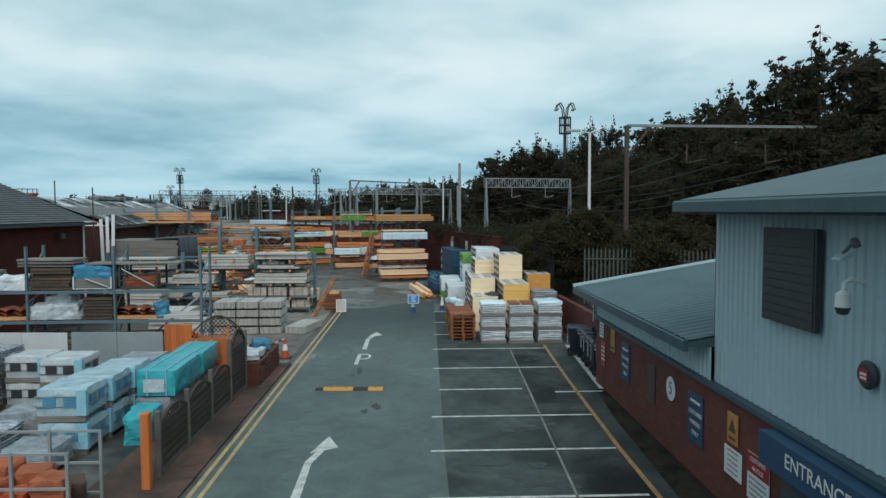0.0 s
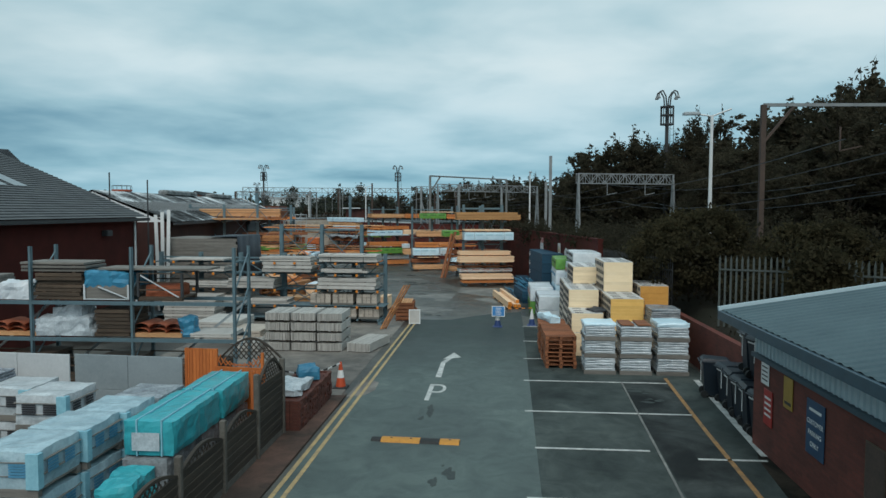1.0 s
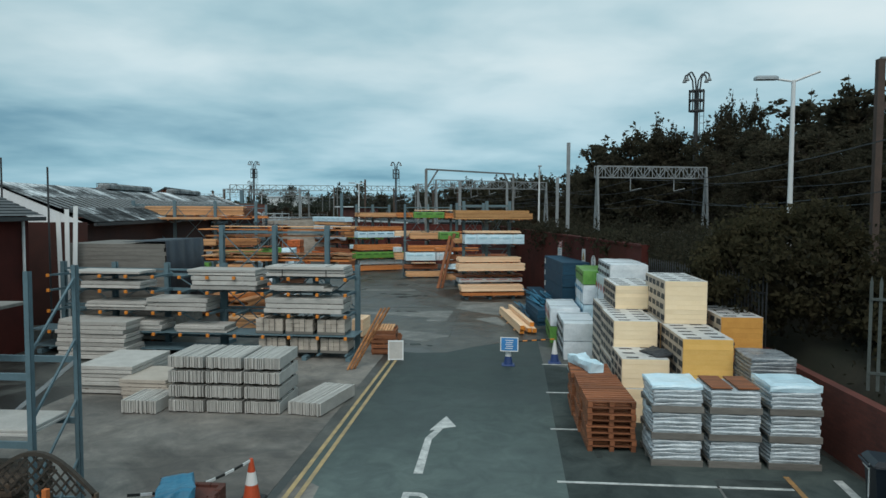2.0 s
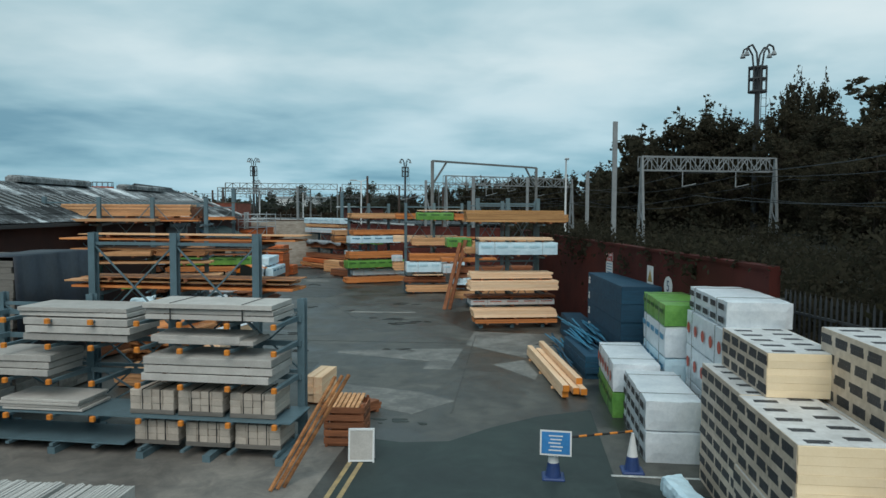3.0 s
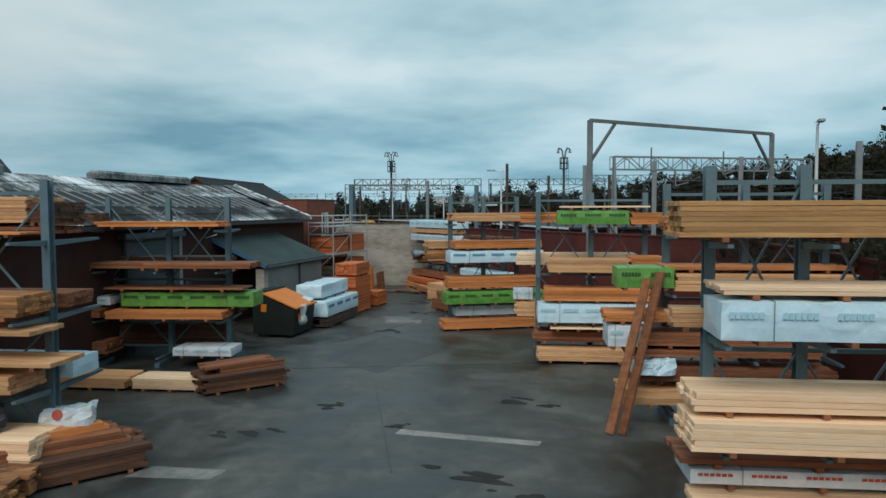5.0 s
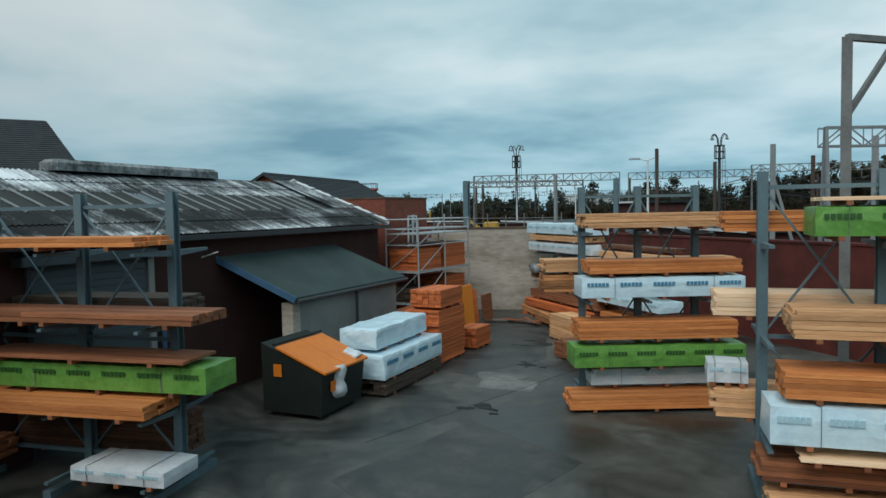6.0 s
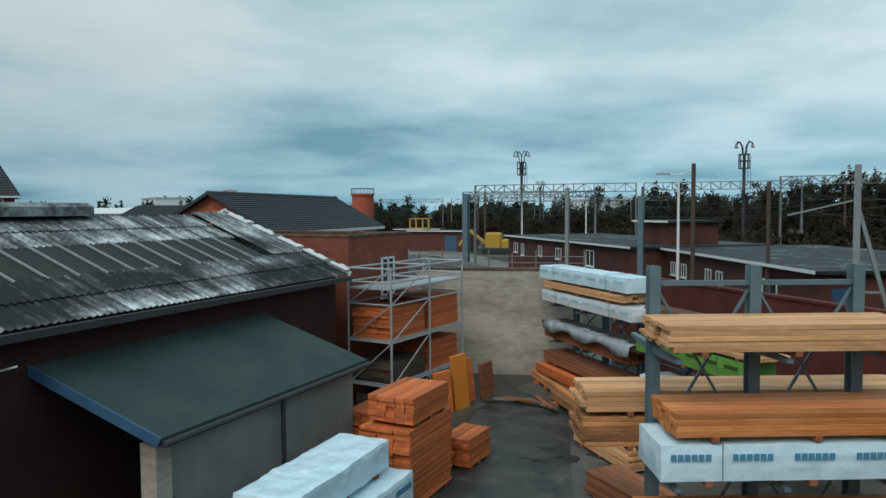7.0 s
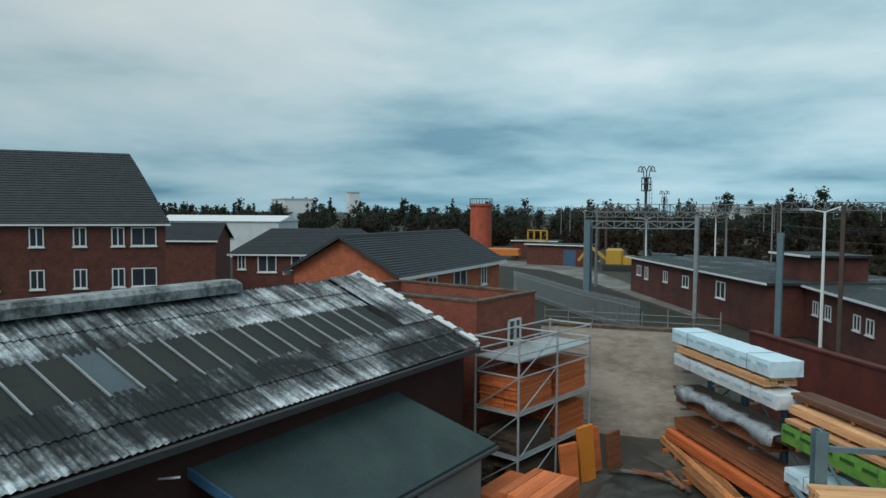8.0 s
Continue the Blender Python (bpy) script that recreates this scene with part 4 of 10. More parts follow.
def office():
    X = 7.1
    ob = thing("office_building", at(X, 0), "red brick office with pale blue ribbed cladding and metal roof", "building")
    part("wall", Mesh().box(0, 9, -25, 18.3, 0, 2.04), "brick_office", ob, "dark red painted brick wall")
    part("upper_wall", Mesh().box(0.12, 9, -25, 10.0, 2.04, 5.3), "clad", ob)
    # ribbed cladding of the upper storey, facing the car park and the far end
    part("cladding", corrugated(-10.0, 25.0, 2.07, 5.35), "clad", ob, "pale blue ribbed cladding", m=pose(0.10, 0, 0, 0, 0, -90))
    part("cladding_end", corrugated(-9.0, -0.1, 2.6, 5.35), "clad", ob, m=pose(0, 10.03, 0, 0, 0, 180))
    part("lower_cladding", corrugated(-18.4, -10.0, 2.07, 2.78), "clad", ob, "pale blue ribbed band under the eaves", m=pose(0.04, 0, 0, 0, 0, -90))
    part("band", Mesh().box(-0.06, 0.10, -25, 18.35, 1.97, 2.06), "trim_blue", ob)
    # single-storey roof, sloping up away from the car park
    low = Mesh()
    n = 124
    for i in range(n + 1):
        y = 10.0 + (19.35 - 10.0) * i / n
        d = 0.022 if i % 4 > 1 else 0.0
        low.v += [(-0.42, y, 2.83 + d), (4.6, y, 3.68 + d)]
    low.f = [(2 * i, 2 * i + 1, 2 * i + 3, 2 * i + 2) for i in range(n)]
    part("roof", low, "clad_roof", ob, "grey-blue ribbed metal roof")
    part("roof_deck", Mesh().add([(-0.40, 10.0, 2.80), (4.6, 10.0, 3.65), (9, 10.0, 2.9), (-0.40, 19.33, 2.80), (4.6, 19.33, 3.65), (9, 19.33, 2.9), (-0.40, 10.0, 2.7), (9, 10, 2.7), (-0.40, 19.33, 2.7), (9, 19.33, 2.7)],
         [(0, 3, 4, 1), (1, 4, 5, 2), (3, 8, 9, 5, 4), (0, 1, 2, 7, 6), (6, 8, 3, 0), (6, 7, 9, 8)]), "clad_roof", ob)
    part("gutter", Mesh().box(-0.50, -0.40, 10.0, 19.35, 2.62, 2.82), "trim_blue", ob, "dark blue-grey gutter")
    part("verge", Mesh().bar((-0.48, 19.38, 2.86), (4.6, 19.38, 3.71), 0.08, 0.10), "clad", ob)
    # upper roof with deep eaves
    up = Mesh().add([(-0.55, -25, 5.46), (4.5, -25, 6.55), (-0.55, 10.15, 5.46), (4.5, 10.15, 6.55), (-0.55, -25, 5.26), (4.5, -25, 6.3), (-0.55, 10.15, 5.26), (4.5, 10.15, 6.3)],
         [(0, 1, 3, 2), (4, 6, 7, 5), (2, 3, 7, 6), (0, 4, 5, 1), (0, 2, 6, 4), (1, 5, 7, 3)])
    part("upper_roof", up, "clad_roof", ob)
    part("upper_gutter", Mesh().cbox(-0.68, -0.54, -25, 10.2, 5.24, 5.44, 0.03), "clad_roof", ob)
    part("soffit", Mesh().box(-0.54, 4.4, -25, 10.1, 5.20, 5.255), "trim_blue", ob, "dark soffit under the eaves")
    win = part("shutter", Mesh().box(-0.06, 0.02, 6.45, 7.92, 3.58, 5.0), "steel_dark", ob, "dark closed window shutter")
    for k in range(11):
        part("shutter_slat", Mesh().box(-0.072, -0.06, 6.5, 7.87, 3.61 + k * 0.125, 3.61 + k * 0.125 + 0.112), "steel_dark", win)
    cam_box = part("security_camera", Mesh().lathe([(0.03, 0.20), (0.085, 0.16), (0.095, 0.0)], 16), "white_paint", ob, "white dome security camera", m=at(-0.27, 5.5, 4.08))
    neck = Mesh()
    for p_, q_ in zip([(0.27, 0, 0.30), (0.10, 0, 0.34), (0.02, 0, 0.30)], [(0.10, 0, 0.34), (0.02, 0, 0.30), (0, 0, 0.18)]):
        neck.tube(p_, q_, 0.03, n=8)
    part("bracket", neck, "white_paint", cam_box)
    part("dome", Mesh().lathe([(0.02, -0.10), (0.06, -0.085), (0.085, -0.03), (0.09, 0.0)], 14), "steel_dark", cam_box)
    lamp = part("floodlight", Mesh().cbox(-0.11, 0.09, -0.10, 0.10, -0.025, 0.03, 0.015), "clad", ob, "small grey floodlight", m=pose(-0.24, 5.56, 4.70, 0, -28, 0))
    part("arm", Mesh().bar((0.0, 0, 0.03), (0.22, 0, 0.10), 0.035), "steel_mid", lamp)
    part("sensor", Mesh().cbox(0.16, 0.24, -0.05, 0.05, 0.02, 0.14, 0.02), "steel_mid", lamp)
    bell = part("alarm_box", Mesh().lathe([(0.165, 0), (0.18, 0.05), (0.14, 0.085), (0.02, 0.09)], 18), "steel_dark", ob, "round dark alarm box with a red panel", m=pose(0.04, 5.40, 3.26, 0, -90, 0))
    part("panel", Mesh().box(-0.075, 0.075, -0.085, 0.085, 0.085, 0.098), "sign_red", bell)
    part("panel_print", Mesh().box(-0.05, -0.02, -0.06, 0.06, 0.098, 0.101).box(0.0, 0.03, -0.06, 0.06, 0.098, 0.101), "sign_white", bell)
    # entrance fascia
    fas = part("entrance_fascia", Mesh().box(-0.30, -0.02, 2.6, 7.45, 1.46, 1.95), "sign_blue", ob, "dark blue entrance fascia with white lettering")
    lettering("ENTRANCE", 0.30, facing(-0.305, 5.93, 1.73, -90), "sign_white", fas)
    part("entrance_door", Mesh().box(-0.02, 0.05, 4.2, 7.3, 0.02, 1.44), "grey_door", ob)
    return ob


office()
W = 7.085
sign(facing(W, 17.6, 1.75, -90), 0.42, 0.5, "sign_white", "small white notice on the brick wall", bars=[(-0.15, 0.15, 0.12 - k * 0.09, 0.03, "print_black") for k in range(4)])
sign(facing(W, 17.4, 1.05, -90), 0.46, 0.75, "sign_red", "small red notice on the brick wall", bars=[(-0.17, 0.17, 0.2 - k * 0.12, 0.045, "sign_white") for k in range(4)])
sign(facing(W, 16.4, 1.62, -90), 0.42, 0.62, "sign_yellow", "yellow warning notice on the brick wall", bars=[(-0.15, 0.15, -0.2, 0.06, "print_black")])
sign(facing(W, 15.2, 1.28, -90), 0.72, 1.0, "sign_blue", "blue notice reading customer parking only", rows=[("CUSTOMER", 0.125, 0.10, "sign_white"), ("PARKING", 0.125, -0.10, "sign_white"), ("ONLY", 0.125, -0.30, "sign_white")], bars=[(-0.24, 0.24, 0.33, 0.05, "sign_white")])
sign(facing(W, 13.2, 1.22, -90), 0.52, 0.85, "rust", "brown framed notice board on the brick wall", edge="wood_dark")
five = thing("speed_sign", facing(W, 11.9, 1.42, -90), "round white speed limit sign showing five", "sign")
part("disc", Mesh().lathe([(0.26, 0), (0.26, 0.012)], 24), "sign_white", five)
lettering("5", 0.40, pose(0, 0, 0.015), "sign_blue", five)
sign(facing(W, 10.55, 1.17, -90), 0.72, 1.0, "sign_blue", "blue notice reading customer parking only", rows=[("CUSTOMER", 0.125, 0.10, "sign_white"), ("PARKING", 0.125, -0.10, "sign_white"), ("ONLY", 0.125, -0.30, "sign_white")], bars=[(-0.24, 0.24, 0.33, 0.05, "sign_white")])
haz = sign(facing(W, 8.93, 1.48, -90), 0.40, 0.54, "sign_amber", "amber hazard sign with a dark triangle", bars=[(-0.13, 0.13, -0.17, 0.05, "rust")])
part("triangle", Mesh().poly([(-0.14, -0.06), (0.14, -0.06), (0, 0.19)], 0.0125, 0.0165), "rust", haz)
sign(facing(W, 8.9, 0.88, -90), 0.66, 0.50, "sign_white", "white printed notice on the brick wall", bars=[(-0.2, 0.2, 0.2 - k * 0.09, 0.025, "steel_far") for k in range(5)])
cn = sign(facing(W, 8.0, 0.92, -90), 0.72, 0.78, "sign_white", "red and white customer notice on the brick wall", bars=[(-0.28, 0.28, -0.02 - k * 0.09, 0.03, "steel_far") for k in range(4)])
part("header", Mesh().box(-0.36, 0.36, 0.06, 0.39, 0.012, 0.016), "sign_red", cn)
lettering("CUSTOMER", 0.10, pose(0, 0.29, 0.019), "sign_white", cn)
lettering("NOTICE", 0.10, pose(0, 0.15, 0.019), "sign_white", cn)


def wheelie_bin(m, label):
    ob = thing("wheelie_bin", m, label, "bin", group="bins beside the office")
    b = Mesh().add([(-0.24, -0.30, 0.06), (0.24, -0.30, 0.06), (0.24, 0.26, 0.06), (-0.24, 0.26, 0.06), (-0.30, -0.37, 1.0), (0.30, -0.37, 1.0), (0.30, 0.34, 1.0), (-0.30, 0.34, 1.0)],
        [(3, 2, 1, 0), (4, 5, 6, 7), (0, 1, 5, 4), (1, 2, 6, 5), (2, 3, 7, 6), (3, 0, 4, 7)])
    part("body", b, "bin", ob)
    part("rim", Mesh().cbox(-0.32, 0.32, -0.39, 0.36, 0.97, 1.01, 0.01), "bin", ob)
    part("lid", Mesh().add([(-0.32, -0.40, 1.015), (0.32, -0.40, 1.015), (0.32, 0.38, 1.02), (-0.32, 0.38, 1.02), (-0.26, -0.32, 1.07), (0.26, -0.32, 1.07), (0.28, 0.30, 1.10), (-0.28, 0.30, 1.10)],
        [(3, 2, 1, 0), (4, 5, 6, 7), (0, 1, 5, 4), (1, 2, 6, 5), (2, 3, 7, 6), (3, 0, 4, 7)]), "bin", ob)
    part("handle", Mesh().tube((-0.25, 0.42, 1.0), (0.25, 0.42, 1.0), 0.02), "bin", ob)
    part("strap", Mesh().box(-0.12, -0.09, 0.365, 0.38, 0.45, 1.0), "sign_white", ob, "narrow white strap")
    part("strap", Mesh().box(-0.12, 0.20, 0.365, 0.38, 0.90, 0.93), "sign_white", ob)
    for s in (-0.26, 0.26):
        part("wheel", Mesh().tube((s - 0.03, 0.28, 0.10), (s + 0.03, 0.28, 0.10), 0.10, n=14), "rubber", ob)
    return ob


bin0 = wheelie_bin(at(7.55, 18.6, 0, 95), "dark blue wheeled bin with closed lid")
for x, y, z, r in ((7.55, 19.3, 0, 85), (7.6, 20.0, 0, 92), (7.65, 20.75, 0, 88), (7.7, 21.5, 0, 97), (7.45, 22.3, 0, 80), (7.9, 18.7, 1.1, 90), (7.85, 19.6, 1.1, 100), (7.9, 20.4, 1.1, 84)):
    copy_thing(bin0, at(x, y, z, r))


# ---- long sheds of the yard ----
def wave_sheet(p0, p1, p2, p3, pitch=0.15, depth=0.02):
    """A corrugated slope: p0 to p1 along the eaves, p3 to p2 along the top; the waves run up the slope."""
    p0, p1, p2, p3 = map(Vector, (p0, p1, p2, p3))
    n = int((p1 - p0).length / pitch) * 4
    nrm = (p1 - p0).cross(p3 - p0).normalized()
    me = Mesh()
    for i in range(n + 1):
        t = i / n
        o = nrm * (depth * math.sin(i * math.pi / 2))
        me.v += [p0.lerp(p1, t) + o, p3.lerp(p2, t) + o]
    me.f = [(2 * i, 2 * i + 2, 2 * i + 3, 2 * i + 1) for i in range(n)]
    return me


def grey_shed():
    """Long brick shed with a corrugated roof, a strip of glazing and a ridge vent; local y runs along it."""
    L, HW, EZ, RZ = 34.0, 4.35, 4.45, 6.15
    ob = thing("corrugated_shed", at(-20.95, 73.1, 0, 7.7), "long dark brick shed under a weathered grey corrugated roof", "building")
    part("wall", Mesh().box(-2 * HW + 0.35, -0.35, -L, -0.15, 0, EZ - 0.05), "brick_shed", ob, "dark sooty brick wall")
    for y in (-L - 0.02, -0.14):
        g = Mesh().add([(-0.3, y, EZ - 0.1), (-2 * HW + 0.3, y, EZ - 0.1), (-HW, y, RZ - 0.05), (-0.3, y + 0.12, EZ - 0.1), (-2 * HW + 0.3, y + 0.12, EZ - 0.1), (-HW, y + 0.12, RZ - 0.05)],
              [(0, 1, 2), (3, 5, 4), (0, 2, 5, 3), (1, 4, 5, 2)])
        part("gable", g, "gable_white", ob, "white-painted gable")
    part("gable_wall", Mesh().box(-2 * HW + 0.3, -0.3, -L - 0.08, -L, 0, EZ), "brick_shed", ob)
    s = lambda f: (-HW * f, EZ + (RZ - EZ) * f)
    f0, f1, f2, f3 = 0.0, 0.34, 0.66, 1.0
    Y0, Y1 = -L - 0.1, -1.5
    (x0, z0), (x1, z1), (x2, z2), (x3, z3) = s(f0), s(f1), s(f2), s(f3)
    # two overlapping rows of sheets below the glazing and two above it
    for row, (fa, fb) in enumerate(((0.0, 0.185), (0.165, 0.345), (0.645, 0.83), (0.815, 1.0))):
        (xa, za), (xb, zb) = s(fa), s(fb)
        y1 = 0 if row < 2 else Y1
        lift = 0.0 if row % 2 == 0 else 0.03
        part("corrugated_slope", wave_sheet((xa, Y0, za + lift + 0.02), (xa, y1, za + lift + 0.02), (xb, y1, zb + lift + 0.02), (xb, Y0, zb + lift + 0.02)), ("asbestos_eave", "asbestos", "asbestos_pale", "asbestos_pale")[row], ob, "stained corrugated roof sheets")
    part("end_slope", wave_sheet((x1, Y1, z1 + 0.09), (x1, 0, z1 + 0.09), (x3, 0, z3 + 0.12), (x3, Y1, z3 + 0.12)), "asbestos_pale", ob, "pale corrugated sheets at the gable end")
    part("back_slope", wave_sheet((-2 * HW, 0, EZ), (-2 * HW, Y0, EZ), (x3, Y0, z3 + 0.05), (x3, 0, z3 + 0.05)), "asbestos", ob)
    k, y = 0, Y0
    pane = shared(("rooflight_pane",), lambda: Mesh().add([(x1 + 0.1, 0.02, z1), (x1 + 0.1, 0.64, z1), (x2, 0.64, z2 + 0.02), (x2, 0.02, z2 + 0.02)], [(0, 1, 2, 3)]))
    barm = shared(("glazing_bar",), lambda: Mesh().bar((x1 + 0.1, 0, z1 + 0.03), (x2, 0, z2 + 0.05), 0.032, 0.04))
    while y < Y1 - 0.4:
        q = part("pane", pane, "rooflight", ob, m=at(0, y, 0))
        if k == 36:
            q.data = pane.copy()
            q.data.materials[0] = M["rooflight_blue"]
            q["label"] = "cleaner bluish roof pane"
        part("glazing_bar", barm, "galv", ob, m=at(0, y, 0))
        y += 0.66
        k += 1
    part("ridge_vent", Mesh().cbox(-HW - 0.35, -HW + 0.35, -11.5, -5.0, RZ + 0.05, RZ + 0.36, 0.1), "vent_sheet", ob, "raised grey ridge vent")
    part("ridge_vent", Mesh().cbox(-HW - 0.35, -HW + 0.35, -23.0, -16.0, RZ + 0.05, RZ + 0.36, 0.1), "vent_sheet", ob)
    part("verge", Mesh().bar((0.05, 0.03, EZ + 0.02), (-HW, 0.03, RZ + 0.12), 0.06, 0.12), "white_paint", ob, "white verge board")
    # stepped white ends of the sheets along the verge
    for k in range(24):
        f = (k + 0.5) / 24
        part("sheet_end", Mesh().cbox(-0.10, 0.10, -0.16, 0.05 + 0.10 * (k % 2) + 0.03 * math.sin(k * 2.1), -0.01, 0.03, 0.008), "asbestos_pale" if k % 5 == 3 else "white_paint", ob, m=pose(-HW * f, 0.03, EZ + (RZ - EZ) * f + 0.14, 0, 21.3, 0))
    part("verge", Mesh().bar((-HW, 0.03, RZ + 0.17), (-2 * HW, 0.03, EZ + 0.05), 0.10, 0.14), "white_paint", ob)
    part("gutter", Mesh().box(-0.02, 0.12, Y0, 0, EZ - 0.16, EZ - 0.03), "steel_dark", ob)
    door = part("roller_door", Mesh().box(-0.34, -0.26, -15.2, -12.15, 0.0, 3.95), "grey_door", ob, "closed grey-blue roller door")
    for i in range(25):
        part("slat", Mesh().cbox(-0.26, -0.235, -15.15, -12.2, 0.04 + i * 0.152, 0.04 + i * 0.152 + 0.14, 0.006), "grey_door", door)
    part("door_post", Mesh().box(-0.34, -0.2, -12.13, -11.95, 0, 3.95), "render_grey", ob)
    part("door_header", Mesh().cbox(-0.33, 0.02, -15.5, -12.0, 3.96, 4.16, 0.03), "grey_door", ob, "pale grey-blue roller door housing")
    part("wall_bracket", Mesh().bar((-0.3, -10.2, 3.8), (0.25, -10.2, 3.95), 0.03), "white_paint", ob)
    part("downpipe", Mesh().tube((-0.2, -11.72, 0), (-0.2, -11.72, 2.2), 0.06), "fascia_blue", ob)
    part("warning_plate", Mesh().box(-0.36, -0.335, -11.5, -11.15, 1.75, 2.15), "rust", ob, "brown warning plate")
    return ob


grey_shed()


def lean_to():
    ob = thing("lean_to_shed", at(0, 0), "lean-to store with green felt roof, blue fascia and grey rendered wall", "shed")
    UL, UR, LL, LR = (-20.45, 63.4, 4.02), (-21.2, 69.4, 4.02), (-18.05, 64.55, 2.62), (-18.75, 71.0, 2.62)
    t = 0.12
    dn = lambda p: (p[0], p[1], p[2] - t)
    part("roof", Mesh().add([UL, UR, LR, LL, dn(UL), dn(UR), dn(LR), dn(LL)], [(0, 3, 2, 1), (4, 5, 6, 7), (0, 4, 7, 3), (1, 2, 6, 5), (2, 3, 7, 6)]), "felt", ob, "dark green felt roof")
    part("fascia", Mesh().bar((UL[0], UL[1] - 0.04, UL[2] - 0.07), (LL[0], LL[1] - 0.04, LL[2] - 0.07), 0.05, 0.17), "fascia_blue", ob, "faded blue fascia board")
    part("gutter", Mesh().tube((LL[0] + 0.06, LL[1], LL[2] - 0.10), (LR[0] + 0.06, LR[1], LR[2] - 0.10), 0.06), "steel_dark", ob)
    part("wall", Mesh().bar((-18.35, 64.75, 1.22), (-19.0, 70.6, 1.22), 0.2, 2.44), "render_grey", ob, "grey rendered wall")
    part("pier", Mesh().box(-18.6, -18.2, 64.55, 64.85, 0, 2.45), "render_beige", ob)
    part("downpipe", Mesh().tube((-18.4, 67.7, 0), (-18.4, 67.7, 2.5), 0.05), "steel_dark", ob)
    return ob


lean_to()


def tiled_slope(p0, p1, p2, p3, courses):
    """Stepped rows of tiles from the eaves p0 p1 up to p3 p2."""
    p0, p1, p2, p3 = map(Vector, (p0, p1, p2, p3))
    nrm = (p1 - p0).cross(p3 - p0).normalized()
    me = Mesh()
    for i in range(courses):
        a, b = i / courses, (i + 1) / courses
        n = len(me.v)
        me.v += [p0.lerp(p3, a) + nrm * 0.05, p1.lerp(p2, a) + nrm * 0.05, p1.lerp(p2, b) + nrm * 0.015, p0.lerp(p3, b) + nrm * 0.015]
        me.f.append((n, n + 1, n + 2, n + 3))
        if i:
            me.f.append((n - 1, n - 2, n + 1, n))
    return me


def slate_building():
    ob = thing("brick_warehouse", at(-15.3, 34.4), "dark red brick warehouse with grey slate roof and rooflights", "building")
    L, HW, EZ, RZ = 40.0, 8.0, 4.75, 8.1
    part("wall", Mesh().box(-2 * HW + 0.3, -0.35, -L, -0.3, 0, EZ), "brick_dark", ob)
    part("roof", tiled_slope((0.05, -L, EZ), (0.05, 0, EZ), (-HW, 0, RZ), (-HW, -L, RZ), 34), "slate", ob, "grey slate roof")
    part("back_roof", tiled_slope((-2 * HW, 0, EZ), (-2 * HW, -L, EZ), (-HW, -L, RZ), (-HW, 0, RZ), 20), "slate", ob)
    part("gable", Mesh().add([(-0.35, -0.3, EZ), (-2 * HW + 0.3, -0.3, EZ), (-HW, -0.3, RZ), (-0.35, -0.5, EZ), (-2 * HW + 0.3, -0.5, EZ), (-HW, -0.5, RZ)], [(0, 2, 1), (3, 4, 5)]), "brick_dark", ob)
    part("gutter", Mesh().box(0.0, 0.13, -L, 0, EZ - 0.14, EZ), "steel_dark", ob)
    for k in range(3):
        y = -7.2 + k * 1.2
        part("rooflight", Mesh().add([(-3.1, y, 6.12), (-3.1, y + 0.8, 6.12), (-5.0, y + 0.8, 6.92), (-5.0, y, 6.92)], [(0, 1, 2, 3)]), "galv", ob)
    part("wall_lamp", Mesh().cbox(-0.34, -0.05, -3.3, -2.9, 4.0, 4.25, 0.03), "steel_dark", ob)
    part("downpipe", Mesh().tube((-0.25, -0.7, 0), (-0.25, -0.7, 4.6), 0.05), "white_paint", ob)
    return ob


slate_building()


# ---- timber packs ----
rng = random.Random(7)
WORDS = {"wood_pale": "pale sawn", "wood_tan": "tan sawn", "wood_gold": "golden brown", "wood_orange": "orange treated", "wood_red": "red-brown", "wood_deep": "deep orange", "wood_dark": "dark weathered", "wood_brown": "damp dark brown", "wood_mixed": "weathered orange-brown", "wood_grey": "grey weathered",
         "film_white": "white", "film_blue": "pale blue", "film_green": "green", "film_turq": "turquoise"}


